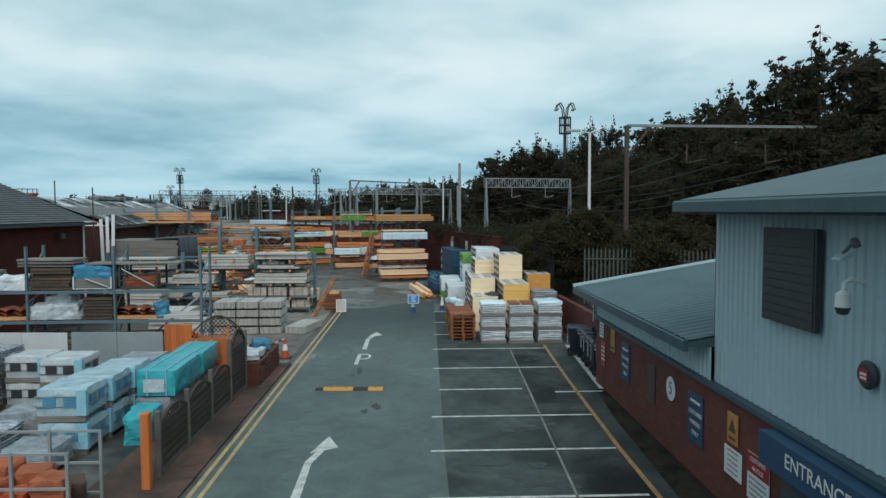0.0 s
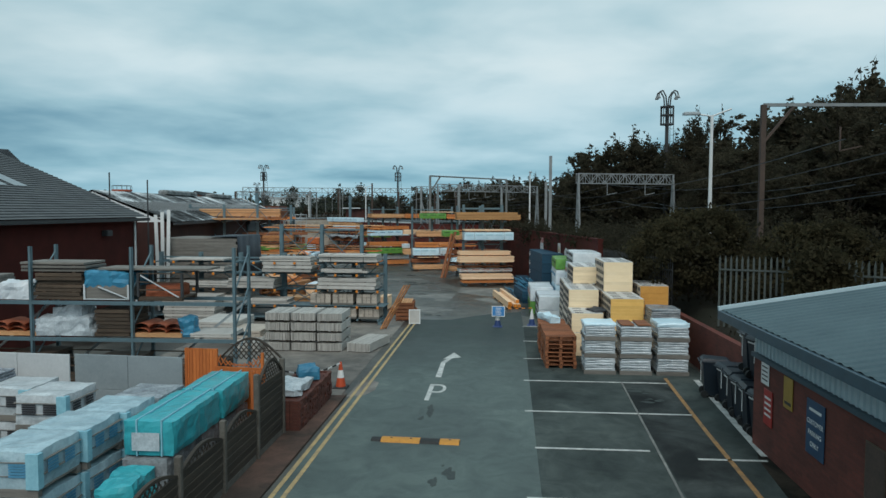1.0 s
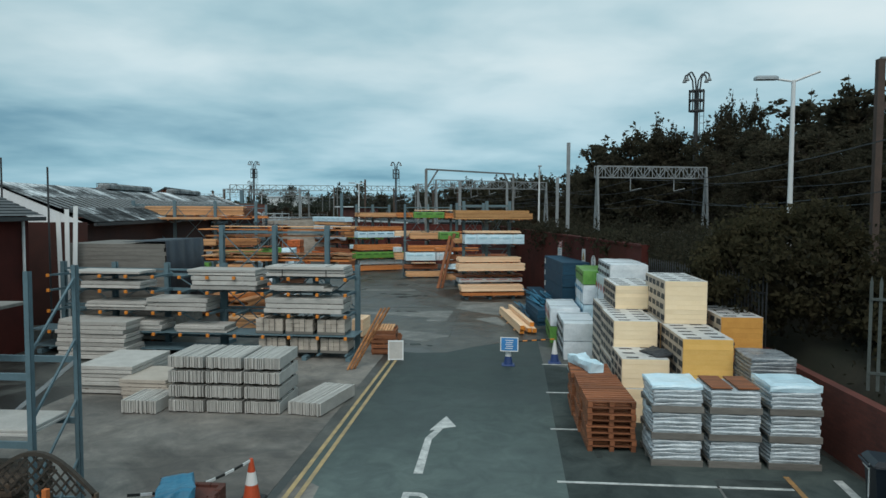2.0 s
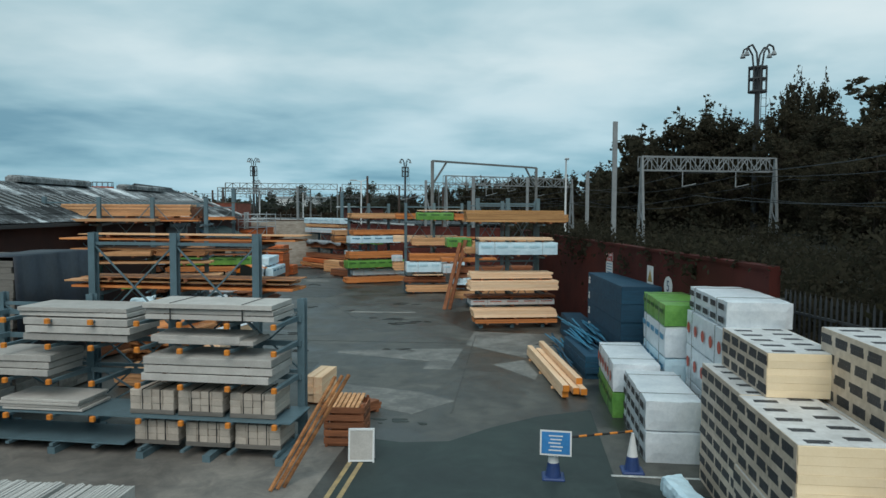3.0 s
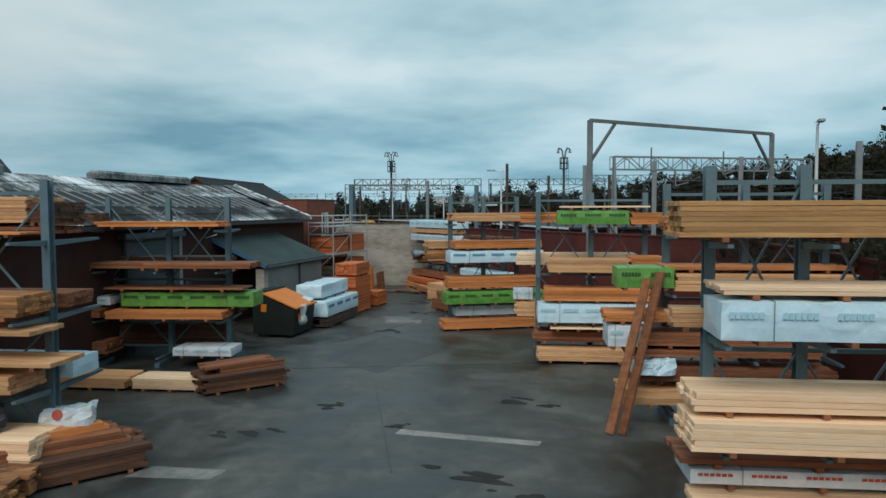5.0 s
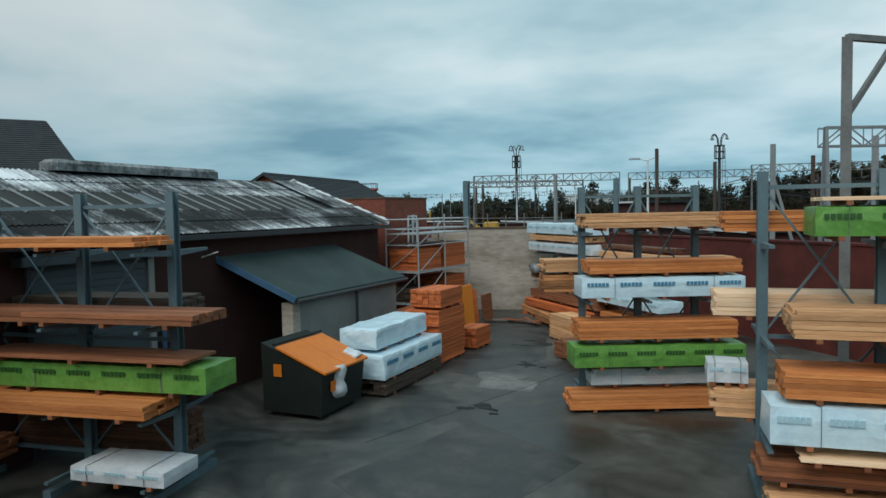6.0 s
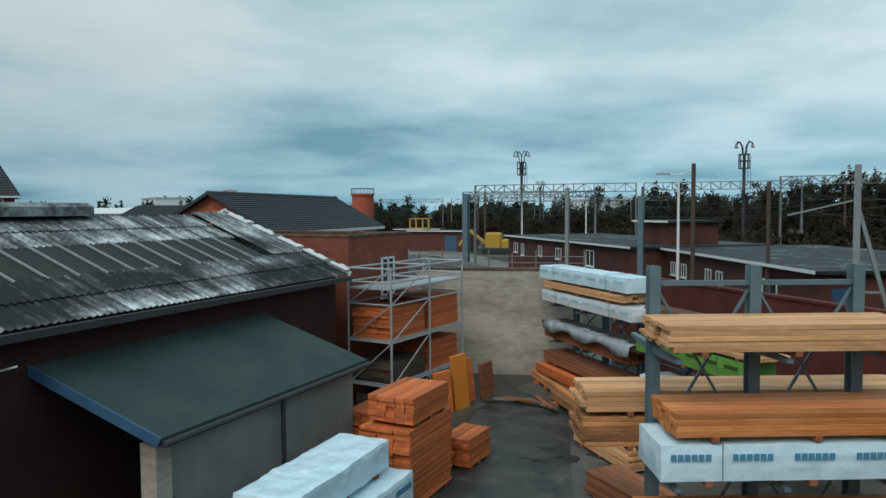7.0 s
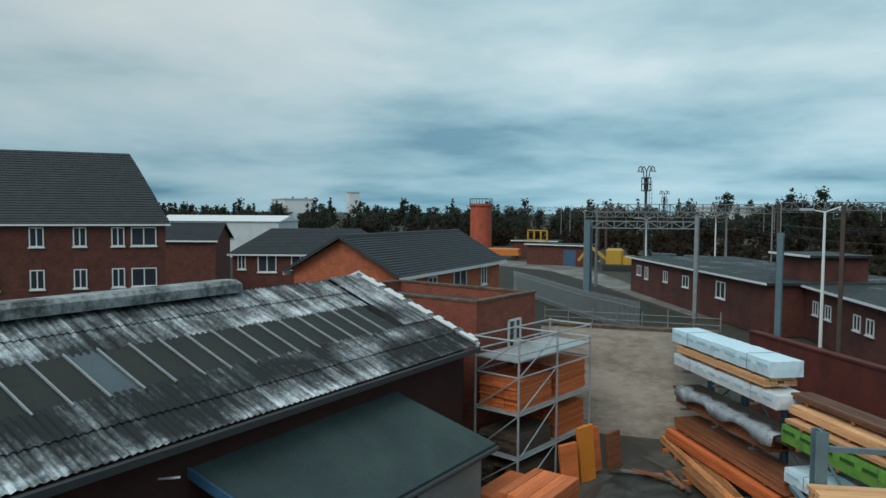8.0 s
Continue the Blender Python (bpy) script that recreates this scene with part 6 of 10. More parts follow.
# ---- insulation and wrapped packs along the wall ----
def insulation_pack(x0, x1, y0, y1, z0, z1, foam, rot=0.0, boards=0, label="", printed=True):
    """Foam boards in printed film: the film covers the long sides and top, the board edges show at the near end."""
    L, D, H = x1 - x0, y1 - y0, z1 - z0
    ob = thing("insulation_pack", at((x0 + x1) / 2, (y0 + y1) / 2, z0, rot), label or "pack of %s foam insulation boards in printed white film" % ("yellow" if foam != "foam" else "cream"), "insulation", group="insulation stack")
    n = boards or max(4, round(H / 0.12))
    h = H / n
    me = shared(("foam_board", round(L, 2), round(D, 2), round(h, 3), foam), lambda: Mesh().cbox(-L / 2, L / 2, -D / 2, D / 2, 0, h - 0.002, 0.003))
    for i in range(n):
        part("foam_board", me, foam, ob, m=at(rng.uniform(-0.004, 0.004), rng.uniform(-0.004, 0.004), i * h))
    t = 0.012
    for s in (-1, 1):
        x = s * (L / 2 + t / 2 + 0.001)
        part("side_film", Mesh().cbox(x - t / 2, x + t / 2, -D / 2 + 0.02, D / 2, 0.0, H + t, 0.003), "sleeve", ob, "greyish white printed film")
    part("top_film", Mesh().box(-L / 2, L / 2, -D / 2 + 0.02, D / 2, H + 0.001, H + t), "sleeve_top", ob, "greyish white printed film")
    if printed:
        pr = Mesh()
        ny, nz, nx = max(2, round(D / 0.47)), max(2, round(H / 0.245)), max(2, round(L / 0.5))
        for j in range(ny):
            y = -D / 2 + (j + 0.5) * D / ny
            for k in range(nz):
                z = (k + 0.5) * H / nz
                o = 0.12 * (k % 2) - 0.06
                for s in (-1, 1):
                    x = s * (L / 2 + t + 0.003)
                    for line in (-0.036, 0.036):
                        y_ = y + o - 0.19 + rng.uniform(0, 0.03)
                        while y_ < y + o + 0.16:
                            w = rng.uniform(0.03, 0.09)
                            pr.box(x - 0.002, x + 0.002, y_, y_ + w, z + line - 0.035, z + line + 0.035)
                            y_ += w + 0.007
            for k in range(nx):
                x = -L / 2 + (k + 0.5) * L / nx
                for line in (-0.04 + 0.16 * (k % 2) - 0.08, 0.03 + 0.16 * (k % 2) - 0.08):
                    x_ = x - 0.17 + rng.uniform(0, 0.03)
                    while x_ < x + 0.13:
                        w = rng.uniform(0.03, 0.08)
                        pr.box(x_, x_ + w, y + line - 0.034, y + line + 0.034, H + t, H + t + 0.004)
                        x_ += w + 0.007
        tagged(part("printing", pr, "print_black", ob), kind="stuff")
    return ob


fb_ = thing("film_bundle", at(3.62, 31.85, 0.0, 100), "long bundle in pale blue clear film lying on the road", "wrapped goods")
part("film", wrapped_mesh(2.3, 0.42, 0.28, 17, amp=0.05, step=0.09), "film_blue", fb_)
part("end_wrap", wrapped_mesh(0.42, 0.46, 0.31, 18, amp=0.04, step=0.08), "blue_bright", fb_, "bright blue wrapping at one end", m=at(-1.0, 0, 0))
insulation_pack(4.02, 5.15, 27.4, 29.0, 0.0, 0.8, "foam")
insulation_pack(4.02, 5.12, 27.5, 29.1, 0.82, 1.5, "foam", label="torn pack of cream insulation boards in white film")
insulation_pack(4.02, 5.15, 29.05, 31.3, 0.0, 1.1, "foam")
insulation_pack(4.05, 5.15, 29.0, 31.3, 1.12, 2.18, "foam")
insulation_pack(4.1, 5.2, 31.35, 33.6, 0.0, 1.1, "foam")
insulation_pack(4.1, 5.2, 31.35, 33.6, 1.12, 2.18, "foam")
insulation_pack(4.42, 5.5, 31.2, 33.5, 2.2, 2.87, "foam")
insulation_pack(5.3, 6.42, 27.0, 29.2, 0.0, 0.9, "foam_yellow")
insulation_pack(5.3, 6.42, 27.0, 29.2, 0.92, 2.1, "foam_yellow")
insulation_pack(5.3, 6.42, 29.3, 31.7, 0.0, 1.05, "foam_yellow")
insulation_pack(5.3, 6.42, 29.3, 31.7, 1.07, 2.1, "foam_yellow")
insulation_pack(5.36, 6.42, 29.15, 31.6, 2.12, 3.22, "foam")
insulation_pack(6.6, 7.5, 28.6, 30.6, 0.9, 1.6, "foam_orange")
insulation_pack(6.6, 7.6, 28.5, 30.6, 1.62, 2.4, "foam_orange")
insulation_pack(6.6, 7.5, 28.6, 30.6, 0.0, 0.88, "foam_orange")


def bag_pallet(m, w, d, layers, kind, label, pallet="wood_grey", bh=0.085):
    """Bags in film, layer by layer, on a pallet."""
    ob = thing("bag_pallet", m, label, "pallet of bags")
    pal = part("pallet", Mesh().box(-w / 2, w / 2, -d / 2, d / 2, 0.10, 0.125).box(-w / 2, w / 2, -d / 2, -d / 2 + 0.1, 0, 0.10).box(-w / 2, w / 2, -0.05, 0.05, 0, 0.10).box(-w / 2, w / 2, d / 2 - 0.1, d / 2, 0, 0.10), pallet, ob)
    me = shared(("bag_layer", round(w, 2), round(d, 2), bh), lambda: wrapped_mesh(w - 0.03, d - 0.03, bh, 3, amp=0.022, step=0.13))
    for i in range(layers):
        part("bag_layer", me, kind, ob, m=at(rng.uniform(-0.015, 0.015), rng.uniform(-0.015, 0.015), 0.125 + i * (bh - 0.004), rng.choice((0, 180))))
    return ob


for i, (x, kinds) in enumerate(((4.62, ("film_clear", "film_clear", "film_clear")), (5.73, ("film_clear", "film_clear", "film_grey")), (6.87, ("film_grey", "film_grey", "film_clear")))):
    for j, kd in enumerate(kinds):
        bag_pallet(at(x, 25.15, j * 0.54), 1.0, 1.15, 5 if j < 2 else 4, kd, "wooden pallet of bags wrapped in %s film" % ("clear" if kd == "film_clear" else "grey"))
bag_pallet(at(6.95, 26.6, 0), 1.0, 1.2, 22, "film_grey", "tall pallet of grey film-wrapped bags")
bag_pallet(at(5.7, 26.4, 0), 1.0, 1.0, 9, "film_clear", "pallet of bags wrapped in clear film")
tagged(part("plastic_cover", wrapped_mesh(1.02, 1.1, 0.14, 2, amp=0.03), "film_blue", m=at(6.87, 25.15, 1.53)), "pale blue film cap over a bag pallet", "plastic film")
tagged(part("plastic_cover", wrapped_mesh(1.02, 1.1, 0.10, 4, amp=0.03), "film_blue", m=at(4.62, 25.15, 1.53)), "pale blue film cap over a bag pallet", "plastic film")


def pallet(m, kind="wood_red", w=1.0, d=1.2):
    ob = thing("pallet", m, "empty red-brown wooden pallet in a stack", "pallet", group="stacked pallets")
    slat = shared(("pallet_slat", w), lambda: Mesh().cbox(-w / 2, w / 2, -0.05, 0.05, 0, 0.022, 0.004))
    blk = shared(("pallet_runner", d), lambda: Mesh().cbox(-0.05, 0.05, -d / 2, d / 2, 0, 0.10, 0.005))
    for x in (-w / 2 + 0.05, 0, w / 2 - 0.05):
        part("runner", blk, kind, ob, m=at(x, 0, 0.0))
    for k in range(7):
        part("slat", slat, kind, ob, m=at(0, -d / 2 + 0.05 + k * (d - 0.1) / 6, 0.10))
    return ob


pal = pallet(at(3.45, 25.9, 0, 1))
for k in range(1, 8):
    copy_thing(pal, at(3.45 + rng.uniform(-0.03, 0.03), 25.9 + rng.uniform(-0.03, 0.03), 0.135 * k, rng.uniform(-2, 2)))
for k in range(8):
    copy_thing(pal, at(3.42 + rng.uniform(-0.03, 0.03), 27.15 + rng.uniform(-0.03, 0.03), 0.135 * k, rng.uniform(-2, 2)))
    copy_thing(pal, at(3.38 + rng.uniform(-0.03, 0.03), 28.4 + rng.uniform(-0.03, 0.03), 0.135 * k, rng.uniform(-2, 2)))
tagged(part("film_roll", wrapped_mesh(0.42, 1.35, 0.24, 6, amp=0.07, step=0.09), "film_blue", m=at(3.28, 28.45, 1.08, 16)), "crumpled roll of pale blue film on the pallets", "plastic film")
tagged(part("board_scrap", Mesh().cbox(-0.46, -0.05, -0.5, 0.5, 0, 0.03, 0.006).cbox(0.05, 0.46, -0.5, 0.5, 0, 0.03, 0.006), "wood_red", m=at(5.73, 25.15, 1.56)), "red-brown boards on a bag pallet", "boards")
tagged(part("torn_film", wrapped_mesh(0.5, 0.9, 0.08, 12, amp=0.07, step=0.08), "print_black", m=at(4.95, 28.2, 1.515, 20)), "scrap of black film on a torn insulation pack", "plastic film")

# white film packs towards the racks: long axis along the wall
def wall_pack(x0, x1, y0, y1, z0, z1, kind, printing="print_black", rows=2, dots=False, label="", seed=0, words=5):
    return wrapped_pack(at((x0 + x1) / 2, (y0 + y1) / 2, z0, 90), y1 - y0, x1 - x0, z1 - z0, kind, printing, seed=seed + y0, bearers=False, rows=rows, dots=dots, label=label, words=words)


WB = "white film-wrapped pack with black print"
WR = "white film-wrapped pack with a row of red dots"
wall_pack(3.2, 4.35, 34.3, 37.1, 0.0, 0.62, "film_white", label=WB)
wall_pack(3.2, 4.35, 34.35, 37.1, 0.64, 1.25, "film_white", label=WB, seed=1)
wall_pack(2.95, 4.1, 37.3, 40.2, 0.0, 0.62, "film_green", "print_green", rows=1)
wall_pack(2.95, 4.1, 37.3, 40.25, 0.64, 1.33, "film_white", "print_red", dots=True, label=WR, words=6)
wall_pack(4.65, 5.8, 34.2, 37.3, 0.0, 1.1, "film_white", label=WB, seed=2)
wall_pack(4.65, 5.8, 34.2, 37.3, 1.12, 1.9, "film_white", "print_red", dots=True, label=WR)
wall_pack(4.65, 5.8, 34.2, 37.3, 1.92, 2.7, "film_white", "print_red", dots=True, label=WR, seed=3)
wall_pack(4.72, 6.0, 34.4, 37.35, 2.72, 3.25, "film_white", label=WB, seed=4)
wall_pack(4.2, 5.4, 37.5, 40.4, 0.0, 0.75, "film_blue", "print_blue", rows=1)
wall_pack(4.2, 5.4, 37.5, 40.4, 0.77, 1.45, "film_blue", "print_blue", rows=1, seed=1)
wall_pack(4.2, 5.4, 37.5, 40.45, 1.47, 2.2, "film_white", "print_blue", rows=1, seed=2)
wall_pack(4.2, 5.4, 37.6, 40.45, 2.22, 2.75, "film_green", "print_green", rows=1, seed=3)


def blue_stack(m, L, D, H, layers, label):
    ob = thing("blue_board_stack", m, label, "timber pack")
    h = H / layers
    me = shared(("blue_block", L, D, round(h, 3)), lambda: Mesh().cbox(-L / 2, L / 2, -D / 2, D / 2, 0, h - 0.012, 0.01))
    for i in range(layers):
        part("board_layer", me, "blue_timber", ob, m=at(rng.uniform(-0.05, 0.05), rng.uniform(-0.025, 0.025), i * h))
        if h > 0.3:
            part("label_patch", Mesh().box(L / 2 - 0.34, L / 2 - 0.16, D / 2 - 0.02, D / 2 + 0.032, i * h + 0.16, i * h + 0.30).box(L / 2 - 0.36, L / 2 - 0.2, D / 2 - 0.02, D / 2 + 0.032, i * h + 0.33, i * h + 0.40), "sign_white", ob)
    return ob


blue_stack(at(4.15, 44.15, 0, 96), 4.9, 1.25, 2.75, 5, "tall stack of dark blue boards beside the wall")
blue_stack(at(3.05, 47.0, 0, 96), 4.4, 0.8, 0.85, 4, "low stack of dark blue boards")
blue_stack(at(2.85, 42.9, 0, 97), 3.4, 0.75, 0.70, 4, "low stack of dark blue boards")
for k in range(40):
    x = 2.35 + rng.uniform(-0.3, 1.1)
    z = 0.70 + rng.uniform(0, 0.25) if x > 2.5 else 0.02 + rng.uniform(0, 0.3)
    L = rng.uniform(2.2, 4.2)
    y = rng.uniform(43.2, 46.2)
    tagged(part("loose_lath", Mesh().box(-L / 2, L / 2, -0.03, 0.03, 0, 0.022), rng.choice(("blue_bright", "blue_timber", "blue_bright")), m=pose(x, y, z, 0, rng.uniform(-1, 1), 97 + rng.uniform(-5, 5))), "loose thin blue lath on the board stack", "lath", group="loose blue laths")

# notices on the boundary wall
WA = math.degrees(math.atan2(24.4, -4.55)) + 180
wallx = lambda y: 4.05 - 0.1878 * (y - 47.4) - 0.14
cn2 = sign(facing(wallx(46.7), 46.7, 3.05, WA), 0.75, 0.85, "sign_white", "red and white customer notice on the boundary wall", bars=[(-0.3, 0.3, 0.0 - k * 0.1, 0.035, "print_blue") for k in range(4)])
part("header", Mesh().box(-0.375, 0.375, 0.10, 0.425, 0.012, 0.016), "sign_red", cn2)
lettering("CUSTOMER", 0.115, pose(0, 0.33, 0.019), "sign_white", cn2)
lettering("NOTICE", 0.115, pose(0, 0.18, 0.019), "sign_white", cn2)
hz2 = sign(facing(wallx(42.7), 42.7, 2.95, WA), 0.5, 0.7, "sign_white", "white hazard sign with yellow triangle on the wall")
part("triangle", Mesh().poly([(-0.2, -0.15), (0.2, -0.15), (0, 0.24)], 0.012, 0.016), "sign_yellow", hz2)
f2 = thing("speed_sign", facing(wallx(41.3), 41.3, 2.8, WA), "round white speed limit sign showing five", "sign")
part("disc", Mesh().lathe([(0.30, 0), (0.30, 0.012)], 24), "sign_white", f2)
lettering("5", 0.46, pose(0, 0, 0.015), "sign_blue", f2)


# ---- road furniture ----
def cone(m, body, label, bands=1, h=0.75):
    ob = thing("traffic_cone", m, label, "traffic cone")
    part("base", Mesh().cbox(-0.21, 0.21, -0.21, 0.21, 0, 0.045, 0.02), "rubber" if body != "cone_blue" else body, ob)
    r = lambda z: 0.155 - 0.125 * z / h
    zs = [0.045, 0.30, 0.52, h]
    kinds = [body, "sign_white", body] if bands == 1 else [body, "sign_white", "sign_white"]
    for a, b, kd in zip(zs, zs[1:], kinds):
        part("sleeve" if kd == "sign_white" else "cone_body", Mesh().lathe([(r(a), a), (r(b), b)], 16), kd, ob, smooth=False)
    return ob


cone(at(-3.15, 22.2), "cone_red", "red and white traffic cone beside the verge")
tagged(part("blue_sack", wrapped_mesh(0.55, 0.8, 0.26, 8, amp=0.07, step=0.08), "blue_bright", m=at(-3.6, 20.3, 0.76, 20)), "crumpled blue sack on the brick pile", "sack")
cone(at(2.88, 33.8), "cone_blue", "blue and white traffic cone by the parking bays", bands=2)
cone(at(1.35, 33.3), "cone_blue", "blue and white cone carrying a blue sign", bands=2)
sign(pose(1.38, 33.12, 0.72, 82, 0, -4), 0.52, 0.40, "sign_bright", "bright blue notice fixed on a traffic cone", bars=[(-0.13 + 0.03 * (k % 2), 0.13 - 0.02 * (k % 3), 0.13 - k * 0.065, 0.022, "sign_white") for k in range(5)], edge="sign_white", name="cone_sign")
pole = thing("barrier_pole", at(0, 0), "orange and black striped barrier pole between two cones", "barrier")
for k in range(8):
    a, b = k / 8, (k + 1) / 8
    part("stripe", Mesh().tube((1.66 + 1.2 * a, 33.25 + 0.5 * a, 0.80), (1.66 + 1.2 * b, 33.25 + 0.5 * b, 0.80), 0.022, n=8), "cap_orange" if k % 2 else "rubber", pole)
tape2 = thing("barrier_tape", at(0, 0), "dark sagging barrier tape between two cones", "barrier")
for k in range(12):
    a = k / 12
    f = lambda t: (-3.15 - 1.0 * t, 22.2 - 2.2 * t, 0.72 + 0.25 * t - 0.16 * math.sin(math.pi * t))
    part("tape_length", Mesh().bar(f(a), f(a + 1 / 12), 0.02, 0.04), "rubber" if k % 2 else "sign_white", tape2)
wb = thing("a_board", at(-2.42, 33.75, 0, 8), "white-framed grey pavement board standing on the road edge", "sign board")
for s in (-1, 1):
    pn = part("panel", Mesh().cbox(-0.23, 0.23, -0.010, 0.010, 0.03, 0.62, 0.006), "concrete", wb, m=pose(0, s * 0.13, 0, s * 11, 0, 0))
    for x in (-0.24, 0.24):
        part("stile", Mesh().box(x - 0.018, x + 0.018, -0.018, 0.018, 0.0, 0.66), "white_paint", pn)
    for z in (0.02, 0.622):
        part("frame_rail", Mesh().box(-0.222, 0.222, -0.017, 0.017, z, z + 0.036), "white_paint", pn)

# ---- concrete rack beside the road ----
RA = at(-8.9, 34.75, 0, -1.5)
cantilever_rack(RA, [-6.0, -4.0, -2.0, 0.16, 2.09, 3.5, 5.0], 3.12, [0.22, 0.80, 1.52, 2.24, 2.76], front=1.42, caps=True, arms=[-5.6, -4.65, -3.7, -2.75, -1.78, -0.82, 0.16, 1.1, 2.09, 2.99, 3.97, 4.92], label="blue-grey cantilever rack holding concrete goods")
cantilever_rack(at(-8.7, 35.4, 0, -1.5), [-0.4, 1.6, 3.55], 4.46, [3.08, 4.20], front=0.0, back=1.0)
RBk = at(-8.7, 35.4, 0, -1.5)
load(RBk, [(-1.4, 4.35, 4.21, 4.32, "wood_orange", 1.2), (-0.9, 4.5, 4.33, 4.42, "wood_tan", 1.2), (-1.1, 4.0, 3.98, 4.08, "wood_mixed", 1.2), (-1.1, 4.35, 3.09, 3.22, "wood_orange", 1.2), (-1.3, 4.2, 3.23, 3.34, "wood_tan", 1.2), (-0.8, 4.4, 3.35, 3.42, "wood_mixed", 1.1)], depth=0.9)
timber_pack(at(-8.6, 38.9, 0, -2), 3.6, 1.0, 0.55, "wood_tan", tidy=0.12)
timber_pack(at(-11.1, 43.0, 0, 84), 3.0, 1.5, 0.90, "wood_mixed", tidy=0.2)
timber_pack(at(-11.3, 42.8, 0.90, 80), 2.5, 0.9, 0.2, "wood_orange", tidy=0.24, bearers=False)


def slab_stack(m, L, D, z, n, t, label, cols=1, kind="concrete", gap=0.0):
    """Flat concrete slabs on a rack arm or on the ground."""
    ob = thing("slab_stack", m, label, "concrete slabs")
    w = L / cols
    lift = (0.15 if t > 0.095 else 0.34) * t if t > 0.075 else 0.008
    me = shared(("slab", round(w, 2), round(D, 2), round(t, 3), kind), lambda: Mesh().cbox(-w / 2 + 0.008, w / 2 - 0.008, -D / 2, D / 2, lift, t - 0.002, 0.008))
    be = shared(("slab_bearer", round(D, 2), round(t, 3)), lambda: Mesh().box(-0.045, 0.045, -D / 2 + 0.03, D / 2 - 0.03, 0, lift))
    for i in range(n):
        for f in (-0.32, 0.32):
            if t > 0.075:
                part("bearer", be, "wood_dark", ob, m=at(f * L, 0, z + i * (t + gap)))
        for j in range(cols):
            part("slab", me, kind, ob, m=at((j + 0.5) * w - L / 2 + rng.uniform(-0.05, 0.05), rng.uniform(-0.04, 0.04), z + i * (t + gap), rng.uniform(-0.9, 0.9)))
    return ob


q = lambda x: RA @ at(x, -0.75, 0)
GS = "stack of grey concrete slabs on a rack"
slab_stack(q(3.5), 2.7, 1.15, 2.80, 3, 0.115, GS)
for x in (2.75, 4.25):
    tagged(part("strap", Mesh().box(x - 0.012, x + 0.012, -1.345, -1.333, 2.80, 3.153).box(x - 0.012, x + 0.012, -1.345, -0.155, 3.147, 3.153), "rubber", m=RA), "black strap round concrete slabs", "strap", group="slab straps")
slab_stack(q(3.2), 1.9, 0.9, 2.32, 1, 0.16, GS)
slab_stack(q(3.4), 2.0, 0.9, 2.30, 1, 0.10, GS)
slab_stack(q(3.45), 2.7, 1.15, 1.55, 3, 0.17, GS)
slab_stack(q(0.6), 2.4, 1.1, 2.80, 2, 0.10, GS)
slab_stack(q(0.7), 2.3, 1.15, 2.30, 3, 0.16, GS)
slab_stack(q(-1.0), 2.2, 1.1, 1.55, 3, 0.15, GS)
slab_stack(q(-3.6), 2.6, 1.1, 2.80, 1, 0.10, GS)
slab_stack(q(-3.4), 2.2, 1.1, 2.30, 2, 0.12, GS)
slab_stack(q(-3.2), 2.2, 1.1, 1.55, 3, 0.10, GS)
slab_stack(q(-0.2), 1.8, 1.0, 0.84, 4, 0.06, GS)
slab_stack(q(-2.4), 1.6, 1.0, 0.84, 5, 0.07, GS)
slab_stack(q(-4.6), 1.6, 1.0, 0.84, 5, 0.07, GS)


def block_pallet(m, w, d, h, label="small pallet of beige stone blocks with straps"):
    ob = thing("block_pallet", m, label, "stone blocks")
    part("pallet", Mesh().box(-w / 2, w / 2, -d / 2, d / 2, 0.06, 0.09).box(-w / 2, w / 2, -d / 2, -d / 2 + 0.08, 0, 0.06).box(-w / 2, w / 2, d / 2 - 0.08, d / 2, 0, 0.06), "wood_grey", ob)
    nx, nz = 4, max(2, round((h - 0.09) / 0.13))
    hh, ww = (h - 0.09) / nz, w / nx
    me = shared(("block", round(ww, 3), round(d, 2), round(hh, 3)), lambda: Mesh().cbox(-ww / 2 + 0.004, ww / 2 - 0.004, -d / 2, d / 2, 0, hh - 0.006, 0.012))
    for i in range(nz):
        for j in range(nx):
            part("block", me, "concrete_beige", ob, m=at((j + 0.5) * ww - w / 2, rng.uniform(-0.012, 0.012), 0.09 + i * hh))
    for x in (-0.2 * w, 0.2 * w):
        part("strap", Mesh().box(x - 0.01, x + 0.01, -d / 2 - 0.012, d / 2 + 0.012, 0.09, h + 0.008), "rubber", ob)
    return ob


for x, z in ((4.35, 0.84), (3.25, 0.84), (2.2, 0.84), (4.45, 0.22), (3.4, 0.22), (2.3, 0.22)):
    block_pallet(RA @ at(x, -0.7, z), 0.95, 0.85, 0.50)
tagged(part("shelf_board", Mesh().box(-6.5, 5.2, -1.3, -0.1, 0.80, 0.825), "steel_blue", m=RA), "blue-grey steel shelf deck on the rack arms", "shelf")
tagged(part("shelf_board", Mesh().box(-6.4, 1.7, -1.3, -0.1, 0.225, 0.25), "steel_blue", m=RA), "empty blue-grey steel shelf deck near the ground", "shelf")

